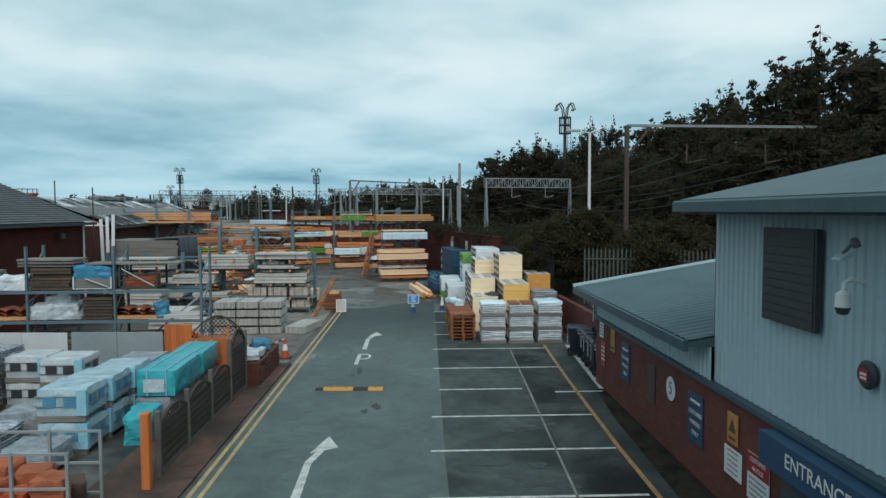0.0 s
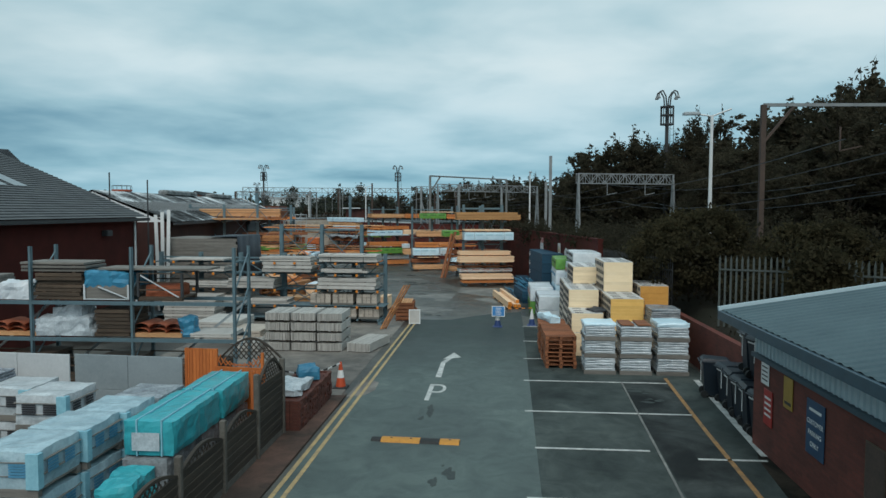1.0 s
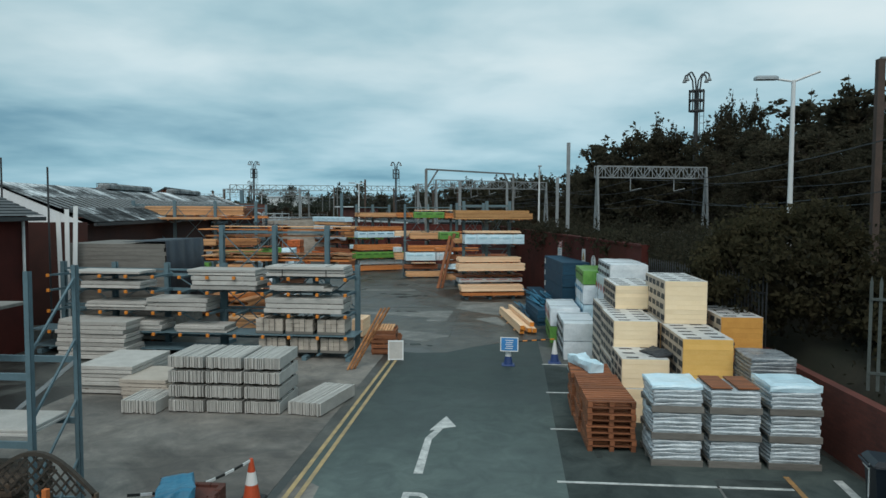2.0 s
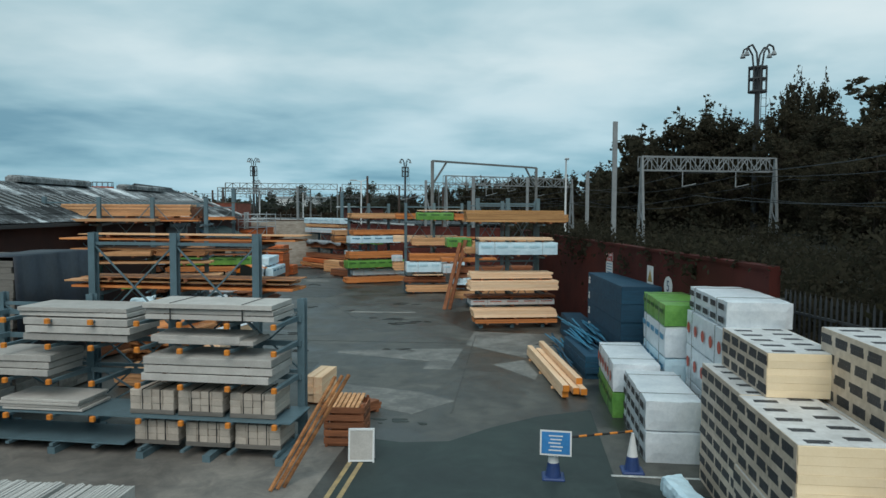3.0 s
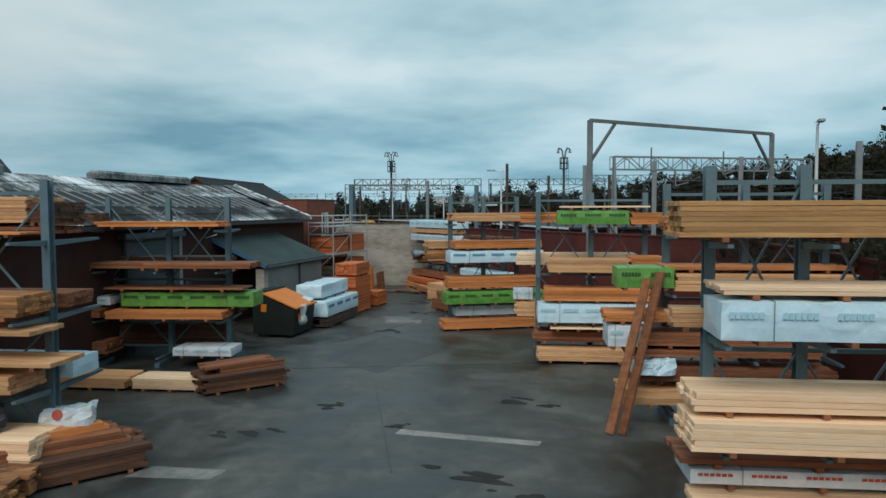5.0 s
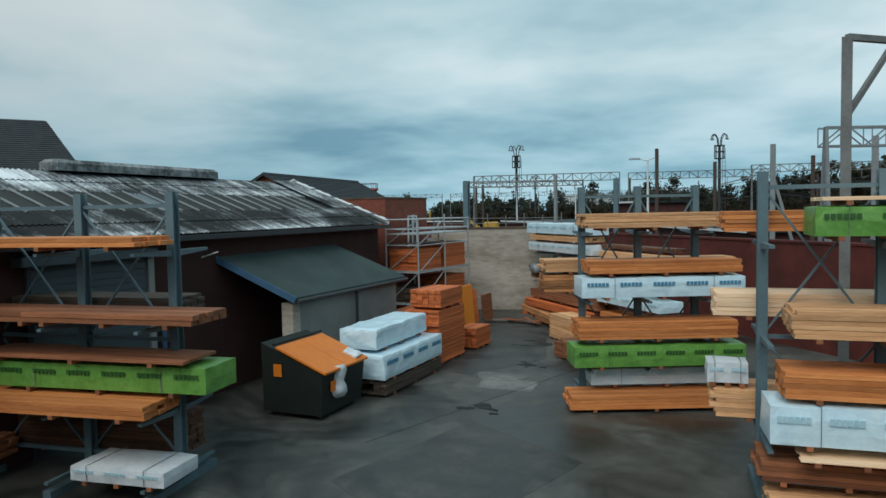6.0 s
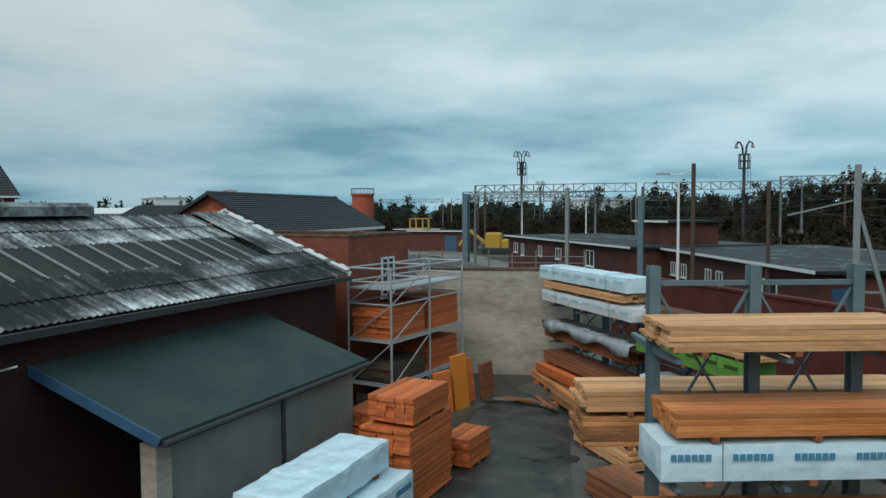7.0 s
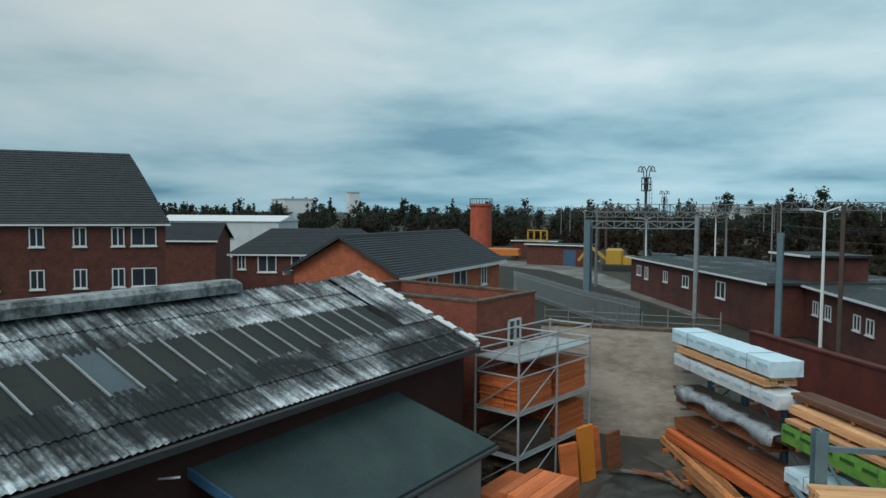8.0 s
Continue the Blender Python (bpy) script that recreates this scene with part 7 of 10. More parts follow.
# ladders and crate at the rack end
lad = thing("timber_props", at(0, 0), "long pale timber props leaning on the rack end", "timber props")
for k in range(3):
    part("prop", Mesh().bar((-3.68 + k * 0.09, 32.0 + k * 0.10, 0.02), (-2.82 + k * 0.11, 33.25 + k * 0.10, 1.80), 0.06, 0.045), "wood_mixed", lad)
cr = thing("crate", at(-2.98, 34.85, 0, 3), "open brown slatted timber crate full of offcuts", "crate")
for i in range(5):
    for s in (-1, 1):
        part("slat", Mesh().box(-0.42, 0.42, s * 0.42 - 0.012, s * 0.42 + 0.012, 0.08 + i * 0.165, 0.20 + i * 0.165), "wood_red", cr)
        part("slat", Mesh().box(s * 0.42 - 0.012, s * 0.42 + 0.012, -0.4, 0.4, 0.08 + i * 0.165, 0.20 + i * 0.165), "wood_red", cr)
for x in (-0.38, 0.38):
    for y in (-0.38, 0.38):
        part("post", Mesh().box(x - 0.028, x + 0.028, y - 0.028, y + 0.028, 0, 0.92), "wood_red", cr)
part("base", Mesh().box(-0.4, 0.4, -0.4, 0.4, 0.03, 0.075), "wood_red", cr)
for i in range(7):
    part("offcut", Mesh().bar((-0.34 + 0.10 * i, -0.34, 0.82), (-0.30 + 0.10 * i, 0.36, 0.95), 0.07, 0.05), "wood_tan", cr)
timber_pack(at(-4.5, 38.1, 0, 88), 1.3, 0.46, 0.74, "wood_pale", board=0.24, col=0.23)
timber_pack(at(-3.35, 36.9, 0, 60), 1.3, 0.8, 0.3, "wood_red", tidy=0.12)


# ---- ribbed concrete posts stacked on the apron ----
def post_stack(m, L, D, H, label):
    """A bundle of thin concrete gravel boards standing on edge; the ribs show on the end."""
    ob = thing("concrete_post_stack", m, label, "concrete posts")
    n = 18
    w = L / n
    me = shared(("post", round(w, 3), round(D, 2), round(H, 2)), lambda: Mesh().cbox(-w / 2 + 0.007, w / 2 - 0.007, -D / 2, D / 2, 0, H, 0.005))
    for i in range(n):
        part("post", me, "concrete", ob, m=at((i + 0.5) * w - L / 2, rng.uniform(-0.03, 0.03), rng.uniform(-0.0, 0.02)))
    return ob


for k in range(3):
    for j in range(4):
        post_stack(at(-6.65 + k * 0.97, 27.9, 0.03 + j * 0.365, rng.uniform(-0.6, 0.6)), 0.9, 1.55, 0.275, "bundle of ribbed grey concrete posts on the apron")
    for j in range(3):
        for s in (-0.5, 0.5):
            tagged(part("spacer", Mesh().box(-0.4, 0.4, -0.03, 0.03, 0, 0.085), "wood_dark", m=at(-6.65 + k * 0.97, 27.9 + s, 0.31 + j * 0.365)), "thin timber spacer between post bundles", "spacer", group="spacers")
post_stack(at(-7.75, 27.6, 0.02), 0.9, 1.4, 0.31, "low bundle of ribbed grey concrete posts")
post_stack(at(-3.45, 28.1, 0.02, -12), 0.9, 2.0, 0.31, "low bundle of ribbed grey concrete posts")
slab_stack(at(-8.2, 28.8, 0.0), 1.3, 1.6, 0.03, 5, 0.11, "stack of grey concrete slabs on the apron", kind="concrete_beige")
slab_stack(at(-9.6, 29.6, 0.0), 1.6, 2.2, 0.03, 7, 0.11, "stack of grey concrete slabs on the apron")


# ---- pallet racking ----
def pallet_racking(m, bays, H, depth, beams, label):
    ob = thing("pallet_racking", m, label, "storage rack")
    w = 2.68
    up = shared(("upright", H), lambda: Mesh().box(-0.035, 0.035, -0.045, -0.035, 0, H).box(-0.035, -0.027, -0.045, 0.045, 0, H).box(0.027, 0.035, -0.045, 0.045, 0, H))
    bm_ = shared(("rack_beam", w), lambda: Mesh().box(0.036, w - 0.036, -0.025, 0.025, -0.045, 0.05))
    for i in range(bays + 1):
        for y in (0, depth):
            part("upright", up, "steel_blue", ob, m=at(i * w, y))
        for k in range(4):
            z0 = 0.3 + k * (H - 0.5) / 4
            part("frame_brace", Mesh().bar((i * w, 0.03, z0), (i * w, depth - 0.03, z0 + (H - 0.5) / 4), 0.03), "steel_blue", ob)
        for y in (0, depth):
            part("foot_plate", Mesh().box(i * w - 0.08, i * w + 0.08, y - 0.08, y + 0.08, 0, 0.012), "steel_blue", ob)
    for i in range(bays):
        for z in beams:
            for y in (-0.02, depth + 0.02):
                part("beam", bm_, "steel_blue", ob, m=at(i * w, y, z))
        part("back_brace", Mesh().bar((i * w, depth, beams[0]), ((i + 1) * w, depth, beams[-1]), 0.03, 0.06), "galv", ob)
    return ob


PR = at(-16.0, 19.33, 0, 1.5)
pallet_racking(PR, 4, 4.2, 1.1, [0.55, 1.8, 2.75], "blue-grey pallet racking with mixed goods")
pq = lambda x, z, y=0.55: PR @ at(x, y, z)
tarp = thing("tarp_crate", pq(7.35, 2.81), "timber crate half covered with a bright blue tarpaulin", "crate")
part("crate_body", Mesh().box(-0.55, 0.55, -0.5, 0.5, 0.1, 0.40).box(-0.55, 0.55, -0.5, -0.44, 0, 0.1).box(-0.55, 0.55, 0.44, 0.5, 0, 0.1), "wood_grey", tarp)
part("tarpaulin", wrapped_mesh(1.2, 1.05, 0.42, 9, amp=0.07, step=0.09), "blue_bright", tarp, "bright blue tarpaulin", m=at(0, 0, 0.33))
for a_, b_ in (((-0.58, -0.53, 0.02), (-0.58, -0.53, 0.42)), ((0.58, -0.53, 0.02), (0.58, -0.53, 0.42)), ((-0.2, -0.55, 0.36), (0.58, -0.55, 0.06)), ((-0.58, -0.54, 0.04), (0.58, -0.54, 0.04))):
    part("lath", Mesh().bar(a_, b_, 0.05, 0.02), "white_wall", tarp, "white lath")
slab_stack(pq(6.05, 2.81), 1.25, 1.0, 0.0, 7, 0.10, "stack of dark slatted panels on pallet racking", kind="wood_dark")
slab_stack(pq(3.4, 2.81), 1.7, 1.0, 0.0, 6, 0.10, "stack of weathered boards on pallet racking", kind="wood_grey")
slab_stack(pq(1.4, 2.81), 2.0, 1.0, 0.0, 6, 0.11, "stack of weathered boards on pallet racking", kind="wood_grey")
slab_stack(pq(5.9, 3.52), 1.75, 1.0, 0.0, 3, 0.09, "grey weathered boards laid on dark panels", kind="wood_grey")
slab_stack(pq(2.2, 3.48), 2.4, 1.0, 0.0, 2, 0.09, "grey weathered boards laid on top of other boards", kind="wood_grey")
slab_stack(pq(8.55, 3.57), 2.9, 0.9, 0.0, 1, 0.08, "long grey board laid over crates on the racking", kind="wood_grey")
slab_stack(pq(7.5, 1.87), 0.95, 1.0, 0.0, 7, 0.10, "stack of dark brown panels on pallet racking", kind="wood_dark")
for x, n in ((2.9, 6), (5.2, 8), (7.5, 7), (9.75, 6)):
    slab_stack(pq(x, 0.61), 1.15, 1.0, 0.0, n, 0.10, "dark stacked panels low on the pallet racking", kind="wood_dark")
slab_stack(pq(10.0, 1.87), 1.1, 0.95, 0.0, 2, 0.05, "thin grey sheets on pallet racking", kind="concrete")
def mesh_box(m, w, d, h, label):
    """Dark wire-sided stillage with a timber floor."""
    ob = thing("stillage", m, label, "crate", group="stillages on the racking")
    part("floor", Mesh().box(-w / 2, w / 2, -d / 2, d / 2, 0.06, 0.10).box(-w / 2, w / 2, -d / 2, -d / 2 + 0.1, 0, 0.06).box(-w / 2, w / 2, d / 2 - 0.1, d / 2, 0, 0.06), "wood_dark", ob)
    for x in (-w / 2, w / 2):
        for y in (-d / 2, d / 2):
            part("post", Mesh().box(x - 0.03, x + 0.03, y - 0.03, y + 0.03, 0.10, h), "steel_dark", ob)
    for z in (0.3, 0.5, h):
        for y in (-d / 2, d / 2):
            part("rail", Mesh().box(-w / 2, w / 2, y - 0.015, y + 0.015, z - 0.03, z), "wood_dark", ob)
    return ob


for x, z in ((8.75, 2.81), (1.6, 0.61), (4.05, 0.61), (6.35, 0.61), (8.6, 0.61)):
    mesh_box(pq(x, z), 1.15, 0.95, 0.72, "dark slatted stillage on the pallet racking")
tagged(part("diagonal_lath", Mesh().bar((-0.5, 0, 0.66), (0.5, 0, 0.1), 0.05, 0.02), "white_wall", m=pq(8.75, 2.81, 0.05)), "white lath leaning across a stillage", "lath")
tagged(part("terracotta_heap", wrapped_mesh(0.9, 0.7, 0.3, 4, amp=0.07, step=0.09), "terracotta", m=pq(8.75, 2.91)), "heap of terracotta tiles inside a dark stillage", "roof tiles")
tagged(part("blue_sheet", wrapped_mesh(0.34, 0.6, 0.5, 11, amp=0.10, step=0.08), "blue_bright", m=pq(9.38, 1.87, 0.4)), "crumpled bright blue sheet beside terracotta tiles", "plastic film")
for x, z, n in ((4.85, 1.87, 1), (8.65, 1.87, 1), (1.4, 1.87, 2)):
    tb_ = thing("tile_crate", pq(x, z), "pallet of terracotta tiles with a low frame", "roof tiles")
    tme = shared(("ridge_tile",), lambda: Mesh().add([(0.22 * math.cos(a), y, 0.12 * math.sin(a)) for y in (-0.45, 0.45) for a in [math.pi * i / 8 for i in range(9)]], [(i, i + 1, 10 + i, 9 + i) for i in range(8)]))
    for i in range(2 * n):
        for j in range(3):
            part("tile", tme, "terracotta", tb_, m=at(-0.45 + j * 0.45, 0, 0.10 + i * 0.13))
    part("pallet", Mesh().box(-0.65, 0.65, -0.5, 0.5, 0.06, 0.10).box(-0.65, 0.65, -0.5, -0.4, 0, 0.06).box(-0.65, 0.65, 0.4, 0.5, 0, 0.06), "wood_tan", tb_)
for x, z, w, h, kd in ((6.15, 1.87, 1.55, 0.5, "film_clear"), (3.1, 1.87, 1.2, 0.6, "film_grey"), (4.85, 2.81, 0.95, 0.45, "film_white")):
    tagged(part("wrapped_load", wrapped_mesh(w, 0.95, h, x, amp=0.09, step=0.10), kd, m=pq(x, z)), "goods in loose crumpled film on pallet racking", "wrapped goods")
tagged(part("wrapped_load", wrapped_mesh(0.8, 0.7, 0.28, 3.3, amp=0.12, step=0.10), "film_clear", m=pq(6.2, 2.34)), "peaked bundle in crumpled translucent film", "wrapped goods")
# long weathered boards stacked behind
timber_pack(at(-13.55, 37.6, 0, 0), 3.9, 3.2, 3.72, "wood_grey", board=0.15, col=0.8, label="tall stack of grey weathered panels")
# cover on the stack's east side; its near-black blue includes the shade there
cover = Mesh()
for i in range(13):
    y = 35.95 + 3.35 * i / 12
    sway = 0.05 * math.sin(i * 1.9)
    cover.v += [(-13.2 + 0.1 * math.sin(i), y, 3.80), (-11.52 + sway * 0.4, y, 3.82 + 0.02 * math.sin(i * 2.3)), (-11.46 + sway, y, 2.5), (-11.44 - sway, y, 1.2 + 0.18 * math.sin(i * 1.3))]
cover.f = [(4 * i + k, 4 * i + k + 1, 4 * i + k + 5, 4 * i + k + 4) for i in range(12) for k in range(3)]
cov = tagged(part("tarpaulin", cover, "tarp_dark", smooth=True), "dark blue cover on the shaded side of the panel stack", "tarpaulin")
sol = cov.modifiers.new("thickness", "SOLIDIFY")
sol.thickness = 0.012
wp = thing("white_sheets", at(-15.05, 35.35, 0, 10), "white plastic sheets standing upright against the shed", "plastic sheets")
for k in range(3):
    part("sheet", Mesh().box(-0.28 + k * 0.17, -0.12 + k * 0.17, 0, 0.03, 0.02, 4.9 + 0.12 * k), "white_paint", wp, m=pose(0, 0.05 * k, 0, -2, 1.5 * k - 2, 0))
tagged(part("flue_pole", Mesh().tube((0, 0, 0), (0, 0, 7.0), 0.035), "steel_dark", m=at(-18.2, 36.2)), "thin dark pole above the shed roof", "pole")
tagged(part("flue_pole", Mesh().tube((0, 0, 0), (0, 0, 6.6), 0.035), "steel_dark", m=at(-15.9, 35.6)), "thin dark pole above the shed roof", "pole")
# second concrete row further left
slab_stack(at(-12.5, 33.2, 0.0), 2.4, 1.2, 0.03, 9, 0.14, "stack of grey concrete slabs on the apron")

# ---- fence, panels and pallets beside the road ----
def trellis_arch(name, y0, y1, z0, rise, parent):
    """Diamond trellis under a bowed rail, in the plane x = 0."""
    tre, n = Mesh(), 12
    top = lambda y: z0 + rise * math.sin(math.pi * (y - y0) / (y1 - y0))
    w = (y1 - y0) / n
    for i in range(-3, n + 3):
        for sgn in (1, -1):
            a = y0 + i * w
            q = []
            for k in range(9):
                y, z = a + sgn * k * w * 0.55, z0 - 0.02 + k * w * 0.62
                if y0 <= y <= y1 and z <= top(y):
                    q.append((y, z))
            if len(q) > 1:
                tre.bar((0.008 * sgn, *q[0]), (0.008 * sgn, *q[-1]), 0.014, 0.022)
    tagged(part("trellis", tre, "fence_board", parent), kind="stuff")
    rail = Mesh()
    ys_ = [y0 + (y1 - y0) * i / 14 for i in range(15)]
    prof = [(-0.03, -0.025), (0.03, -0.025), (0.03, 0.03), (-0.03, 0.03)]
    for y in ys_:
        rail.v += [(x, y, top(y) + z) for x, z in prof]
    rail.f = [(4 * i + k, 4 * i + (k + 1) % 4, 4 * i + 4 + (k + 1) % 4, 4 * i + 4 + k) for i in range(14) for k in range(4)]
    part(name, rail, "fence_board", parent)


def fence():
    ob = thing("timber_fence", at(-3.5, 0), "weathered close-board fence with concrete posts and a trellis top", "fence")
    posts = ((10.95, 1.35), (12.7, 1.35), (14.45, 1.38), (16.2, 1.80), (17.87, 1.78))
    for y, h in posts:
        part("post", shared(("fence_post", h), lambda: Mesh().cbox(-0.055, 0.055, -0.055, 0.055, 0, h, 0.015)), "fence_post", ob, m=at(0, y, 0))
        part("gravel_board", Mesh().box(-0.02, 0.02, y + 0.06, y + 1.62, 0.03, 0.17), "fence_post", ob) if y < 17 else None
    bd = shared(("fence_board",), lambda: Mesh().box(-0.012, 0.012, 0, 1.60, 0, 0.165))
    for (y, h), tall in zip(posts[:-1], (0, 0, 0, 1)):
        for i in range(9 if tall else 6):
            part("board", bd, "fence_board", ob, m=pose(0.0, y + 0.065, 0.16 + i * 0.15, 0, 7, 0))
        trellis_arch("rail", y + 0.05, y + 1.65, 1.50 if tall else 1.05, 0.42 if tall else 0.20, ob)
    part("end_post", Mesh().cbox(-0.08, 0.08, 10.25, 10.44, 0, 1.5, 0.015), "fence_orange", ob, "orange timber end post")
    return ob


fence()


def fence_panel(m, w, h, label, wave=False):
    ob = thing("fence_panel", m, label, "fence panel")
    n = 9 if not wave else 12
    if wave:
        for i in range(n):
            part("board", Mesh().box(-w / 2, w / 2, -0.012, 0.012, i * h / n * 0.82, (i + 1) * h / n * 0.82 - 0.006), "fence_orange", ob, m=pose(0, 0, 0, 3, 0, 0))
        tr = Mesh()
        for i in range(10):
            a = -w / 2 + i * w / 10
            tr.bar((a, 0, h * 0.82), (a + w / 10, 0, h * (0.98 - 0.14 * math.sin(math.pi * (i + 0.5) / 10))), 0.02)
            tr.bar((a + w / 10, 0.01, h * 0.82), (a, 0.01, h * (0.98 - 0.14 * math.sin(math.pi * (i + 0.5) / 10))), 0.02)
        part("trellis", tr, "fence_orange", ob)
    else:
        for i in range(n):
            part("board", Mesh().box(-w / 2 + i * w / n, -w / 2 + (i + 1) * w / n - 0.008, -0.012, 0.012, 0, h), "fence_orange", ob)
    for s in (-1, 1):
        part("stile", Mesh().box(s * w / 2 - 0.03, s * w / 2 + 0.03, -0.03, 0.03, 0, h), "fence_orange", ob)
    return ob


fence_panel(at(-5.55, 18.2, 0.0, -3), 0.75, 1.9, "upright orange-stained fence panel on display")
fence_panel(at(-4.6, 18.12, 0.0, -5), 1.15, 1.85, "orange-stained fence panel with trellis top on display", True)
fence_panel(at(-3.75, 17.0, 0.0, 10), 0.26, 1.68, "narrow orange-stained fence panel beside the fence")
arch = thing("trellis_panel", at(-4.45, 18.5, 0, 90), "brown arched trellis panel on two posts", "trellis")
trellis_arch("rail", -0.75, 0.75, 1.62, 0.48, arch)
for y in (-0.75, 0.75):
    part("post", Mesh().box(-0.03, 0.03, y - 0.03, y + 0.03, 0, 1.64), "wood_dark", arch)
# tall pale panels behind the pallets
for k in range(5):
    pn = thing("display_panel", at(-7.35 - k * 2.82, 18.2 + 0.05 * k, 0, -3), "large pale grey board panel standing on edge", "board panel", group="pale panels")
    for i in range(2):
        for j in range(2):
            part("sheet", Mesh().cbox(-1.38 + j * 1.38, -0.01 + j * 1.38, -0.02, 0.02, 0.02 + i * 0.84, 0.85 + i * 0.84, 0.006), ("panel_grey", "white_wall", "white_wall", "panel_cream", "white_wall")[k], pn)
    part("prop", Mesh().bar((0, 0.6, 0.02), (0, 0.03, 1.4), 0.06), "wood_grey", pn)


def block_stack(m, w, d, h, kind, label, printed=True):
    ob = thing("wrapped_pallet", m, label, "wrapped pallet", group="pallets behind the fence")
    part("pallet", Mesh().box(-w / 2, w / 2, -d / 2, d / 2, 0.10, 0.13).box(-w / 2, w / 2, -d / 2, -d / 2 + 0.1, 0, 0.10).box(-w / 2, w / 2, d / 2 - 0.1, d / 2, 0, 0.10), "wood_grey", ob)
    part("film", wrapped_mesh(w, d, h - 0.13, m.translation.x + m.translation.y, amp=0.03, step=0.12), kind + "_worn" if kind != "film_grey" else kind, ob, m=at(0, 0, 0.13))
    if printed:
        pr = Mesh()
        for s in (-0.22, 0.22):
            for i in range(5):
                pr.box(s - 0.14, s + 0.14, -d / 2 - 0.036, -d / 2 - 0.030, h * 0.70 - i * 0.045, h * 0.70 - i * 0.045 + 0.036)
            for i in range(4):
                pr.box(w / 2 + 0.030, w / 2 + 0.036, s - 0.13, s + 0.13, h * 0.68 - i * 0.055, h * 0.68 - i * 0.055 + 0.04)
        for z in (0.42, 0.72):
            part("wrap_joint", Mesh().box(-w / 2 - 0.02, w / 2 + 0.032, -d / 2 - 0.034, d / 2, h * z + 0.03, h * z + 0.038), "wood_grey", ob, "thin dark joint between wrapped courses")
        part("corner_band", Mesh().box(w / 2 - 0.17, w / 2 + 0.033, -d / 2 - 0.035, -d / 2 + 0.10, 0.14, h - 0.03), "band_blue", ob, "pale blue printed corner band")
        tagged(part("printing", pr, "print_black" if kind != "film_blue" else "print_blue", ob), kind="stuff")
    return ob


for x, y, z, h, kd in ((-6.1, 12.9, 0, 0.72, "film_blue"), (-6.1, 12.9, 0.74, 0.72, "film_blue"), (-6.05, 14.1, 0, 0.72, "film_blue"), (-6.05, 14.1, 0.74, 0.70, "film_blue"), (-6.0, 15.3, 0, 0.72, "film_blue"), (-6.0, 15.3, 0.74, 0.66, "film_blue"),
                       (-5.95, 16.5, 0, 0.72, "film_clear"), (-5.95, 16.5, 0.74, 0.6, "film_clear"),
                       (-7.6, 15.9, 0, 0.74, "film_white"), (-7.6, 15.9, 0.76, 0.74, "film_white"), (-8.9, 16.6, 0, 0.7, "film_white"), (-8.9, 16.6, 0.72, 0.7, "film_white"), (-7.4, 13.6, 0, 0.74, "film_clear"), (-7.6, 12.2, 0, 0.7, "film_grey"), (-6.2, 11.5, 0, 0.55, "film_clear"), (-7.6, 10.9, 0, 0.6, "film_clear"),
                       (-10.2, 17.0, 0, 0.8, "film_grey"), (-10.2, 17.0, 0.82, 0.7, "film_grey"), (-10.1, 15.7, 0, 0.8, "film_grey"), (-10.1, 15.7, 0.82, 0.75, "film_grey"), (-9.9, 14.4, 0, 0.8, "film_grey"), (-9.9, 14.4, 0.82, 0.7, "film_grey"), (-9.7, 13.1, 0, 0.8, "film_grey"), (-9.7, 13.1, 0.82, 0.65, "film_grey"), (-11.5, 16.0, 0, 0.8, "film_grey"), (-11.4, 14.7, 0, 1.3, "film_grey"),
                       (-6.4, 10.2, 0, 0.5, "film_clear"), (-8.9, 11.8, 0, 0.7, "film_grey")):
    if kd == "film_grey":
        bag_pallet(at(x, y, z, rng.uniform(-3, 3)), 1.08, 1.14, round((h - 0.125) / 0.071), "bag_grey", "pallet of blue-grey film-wrapped bags in thin layers", bh=0.075)
        continue
    block_stack(at(x, y, z, rng.uniform(-3, 3)), 1.05, 1.12, h, kd, "pallet wrapped in %s film behind the fence" % {"film_white": "white", "film_blue": "pale blue", "film_clear": "clear", "film_grey": "grey"}[kd], kd in ("film_white", "film_blue"))
for y, z, h in ((14.6, 0, 0.8), (16.0, 0, 0.8), (17.3, 0, 0.75)):
    block_stack(at(-4.75, y, z, 1), 0.85, 1.25, h, "film_grey", "pallet wrapped in grey film under turquoise packs", False)
for y, ln, sd in ((15.1, 2.15, 1.5), (17.05, 1.6, 2.1)):
    tq = thing("turquoise_pack", at(-4.7, y, 0.84, 1), "long turquoise film-wrapped pack on grey pallets", "wrapped goods", group="turquoise packs")
    part("film", wrapped_mesh(0.92, ln, 0.62, sd, amp=0.03, step=0.1), "film_turq", tq)
    part("label_patch", Mesh().box(-0.28, 0.22, -ln / 2 - 0.045, -ln / 2 - 0.036, 0.10, 0.42), "film_clear", tq, "pale clear film over the pack end")
    for x in (-0.2, 0.25):
        part("strap", Mesh().box(x - 0.012, x + 0.012, -ln / 2 - 0.03, ln / 2 + 0.03, 0.0, 0.648), "band_blue", tq)
tagged(part("turquoise_sheet", wrapped_mesh(0.6, 0.95, 0.72, 2.5, amp=0.08, step=0.1), "film_turq", m=at(-4.75, 13.4, 0, 6)), "loose turquoise film bundled beside the fence", "plastic film")
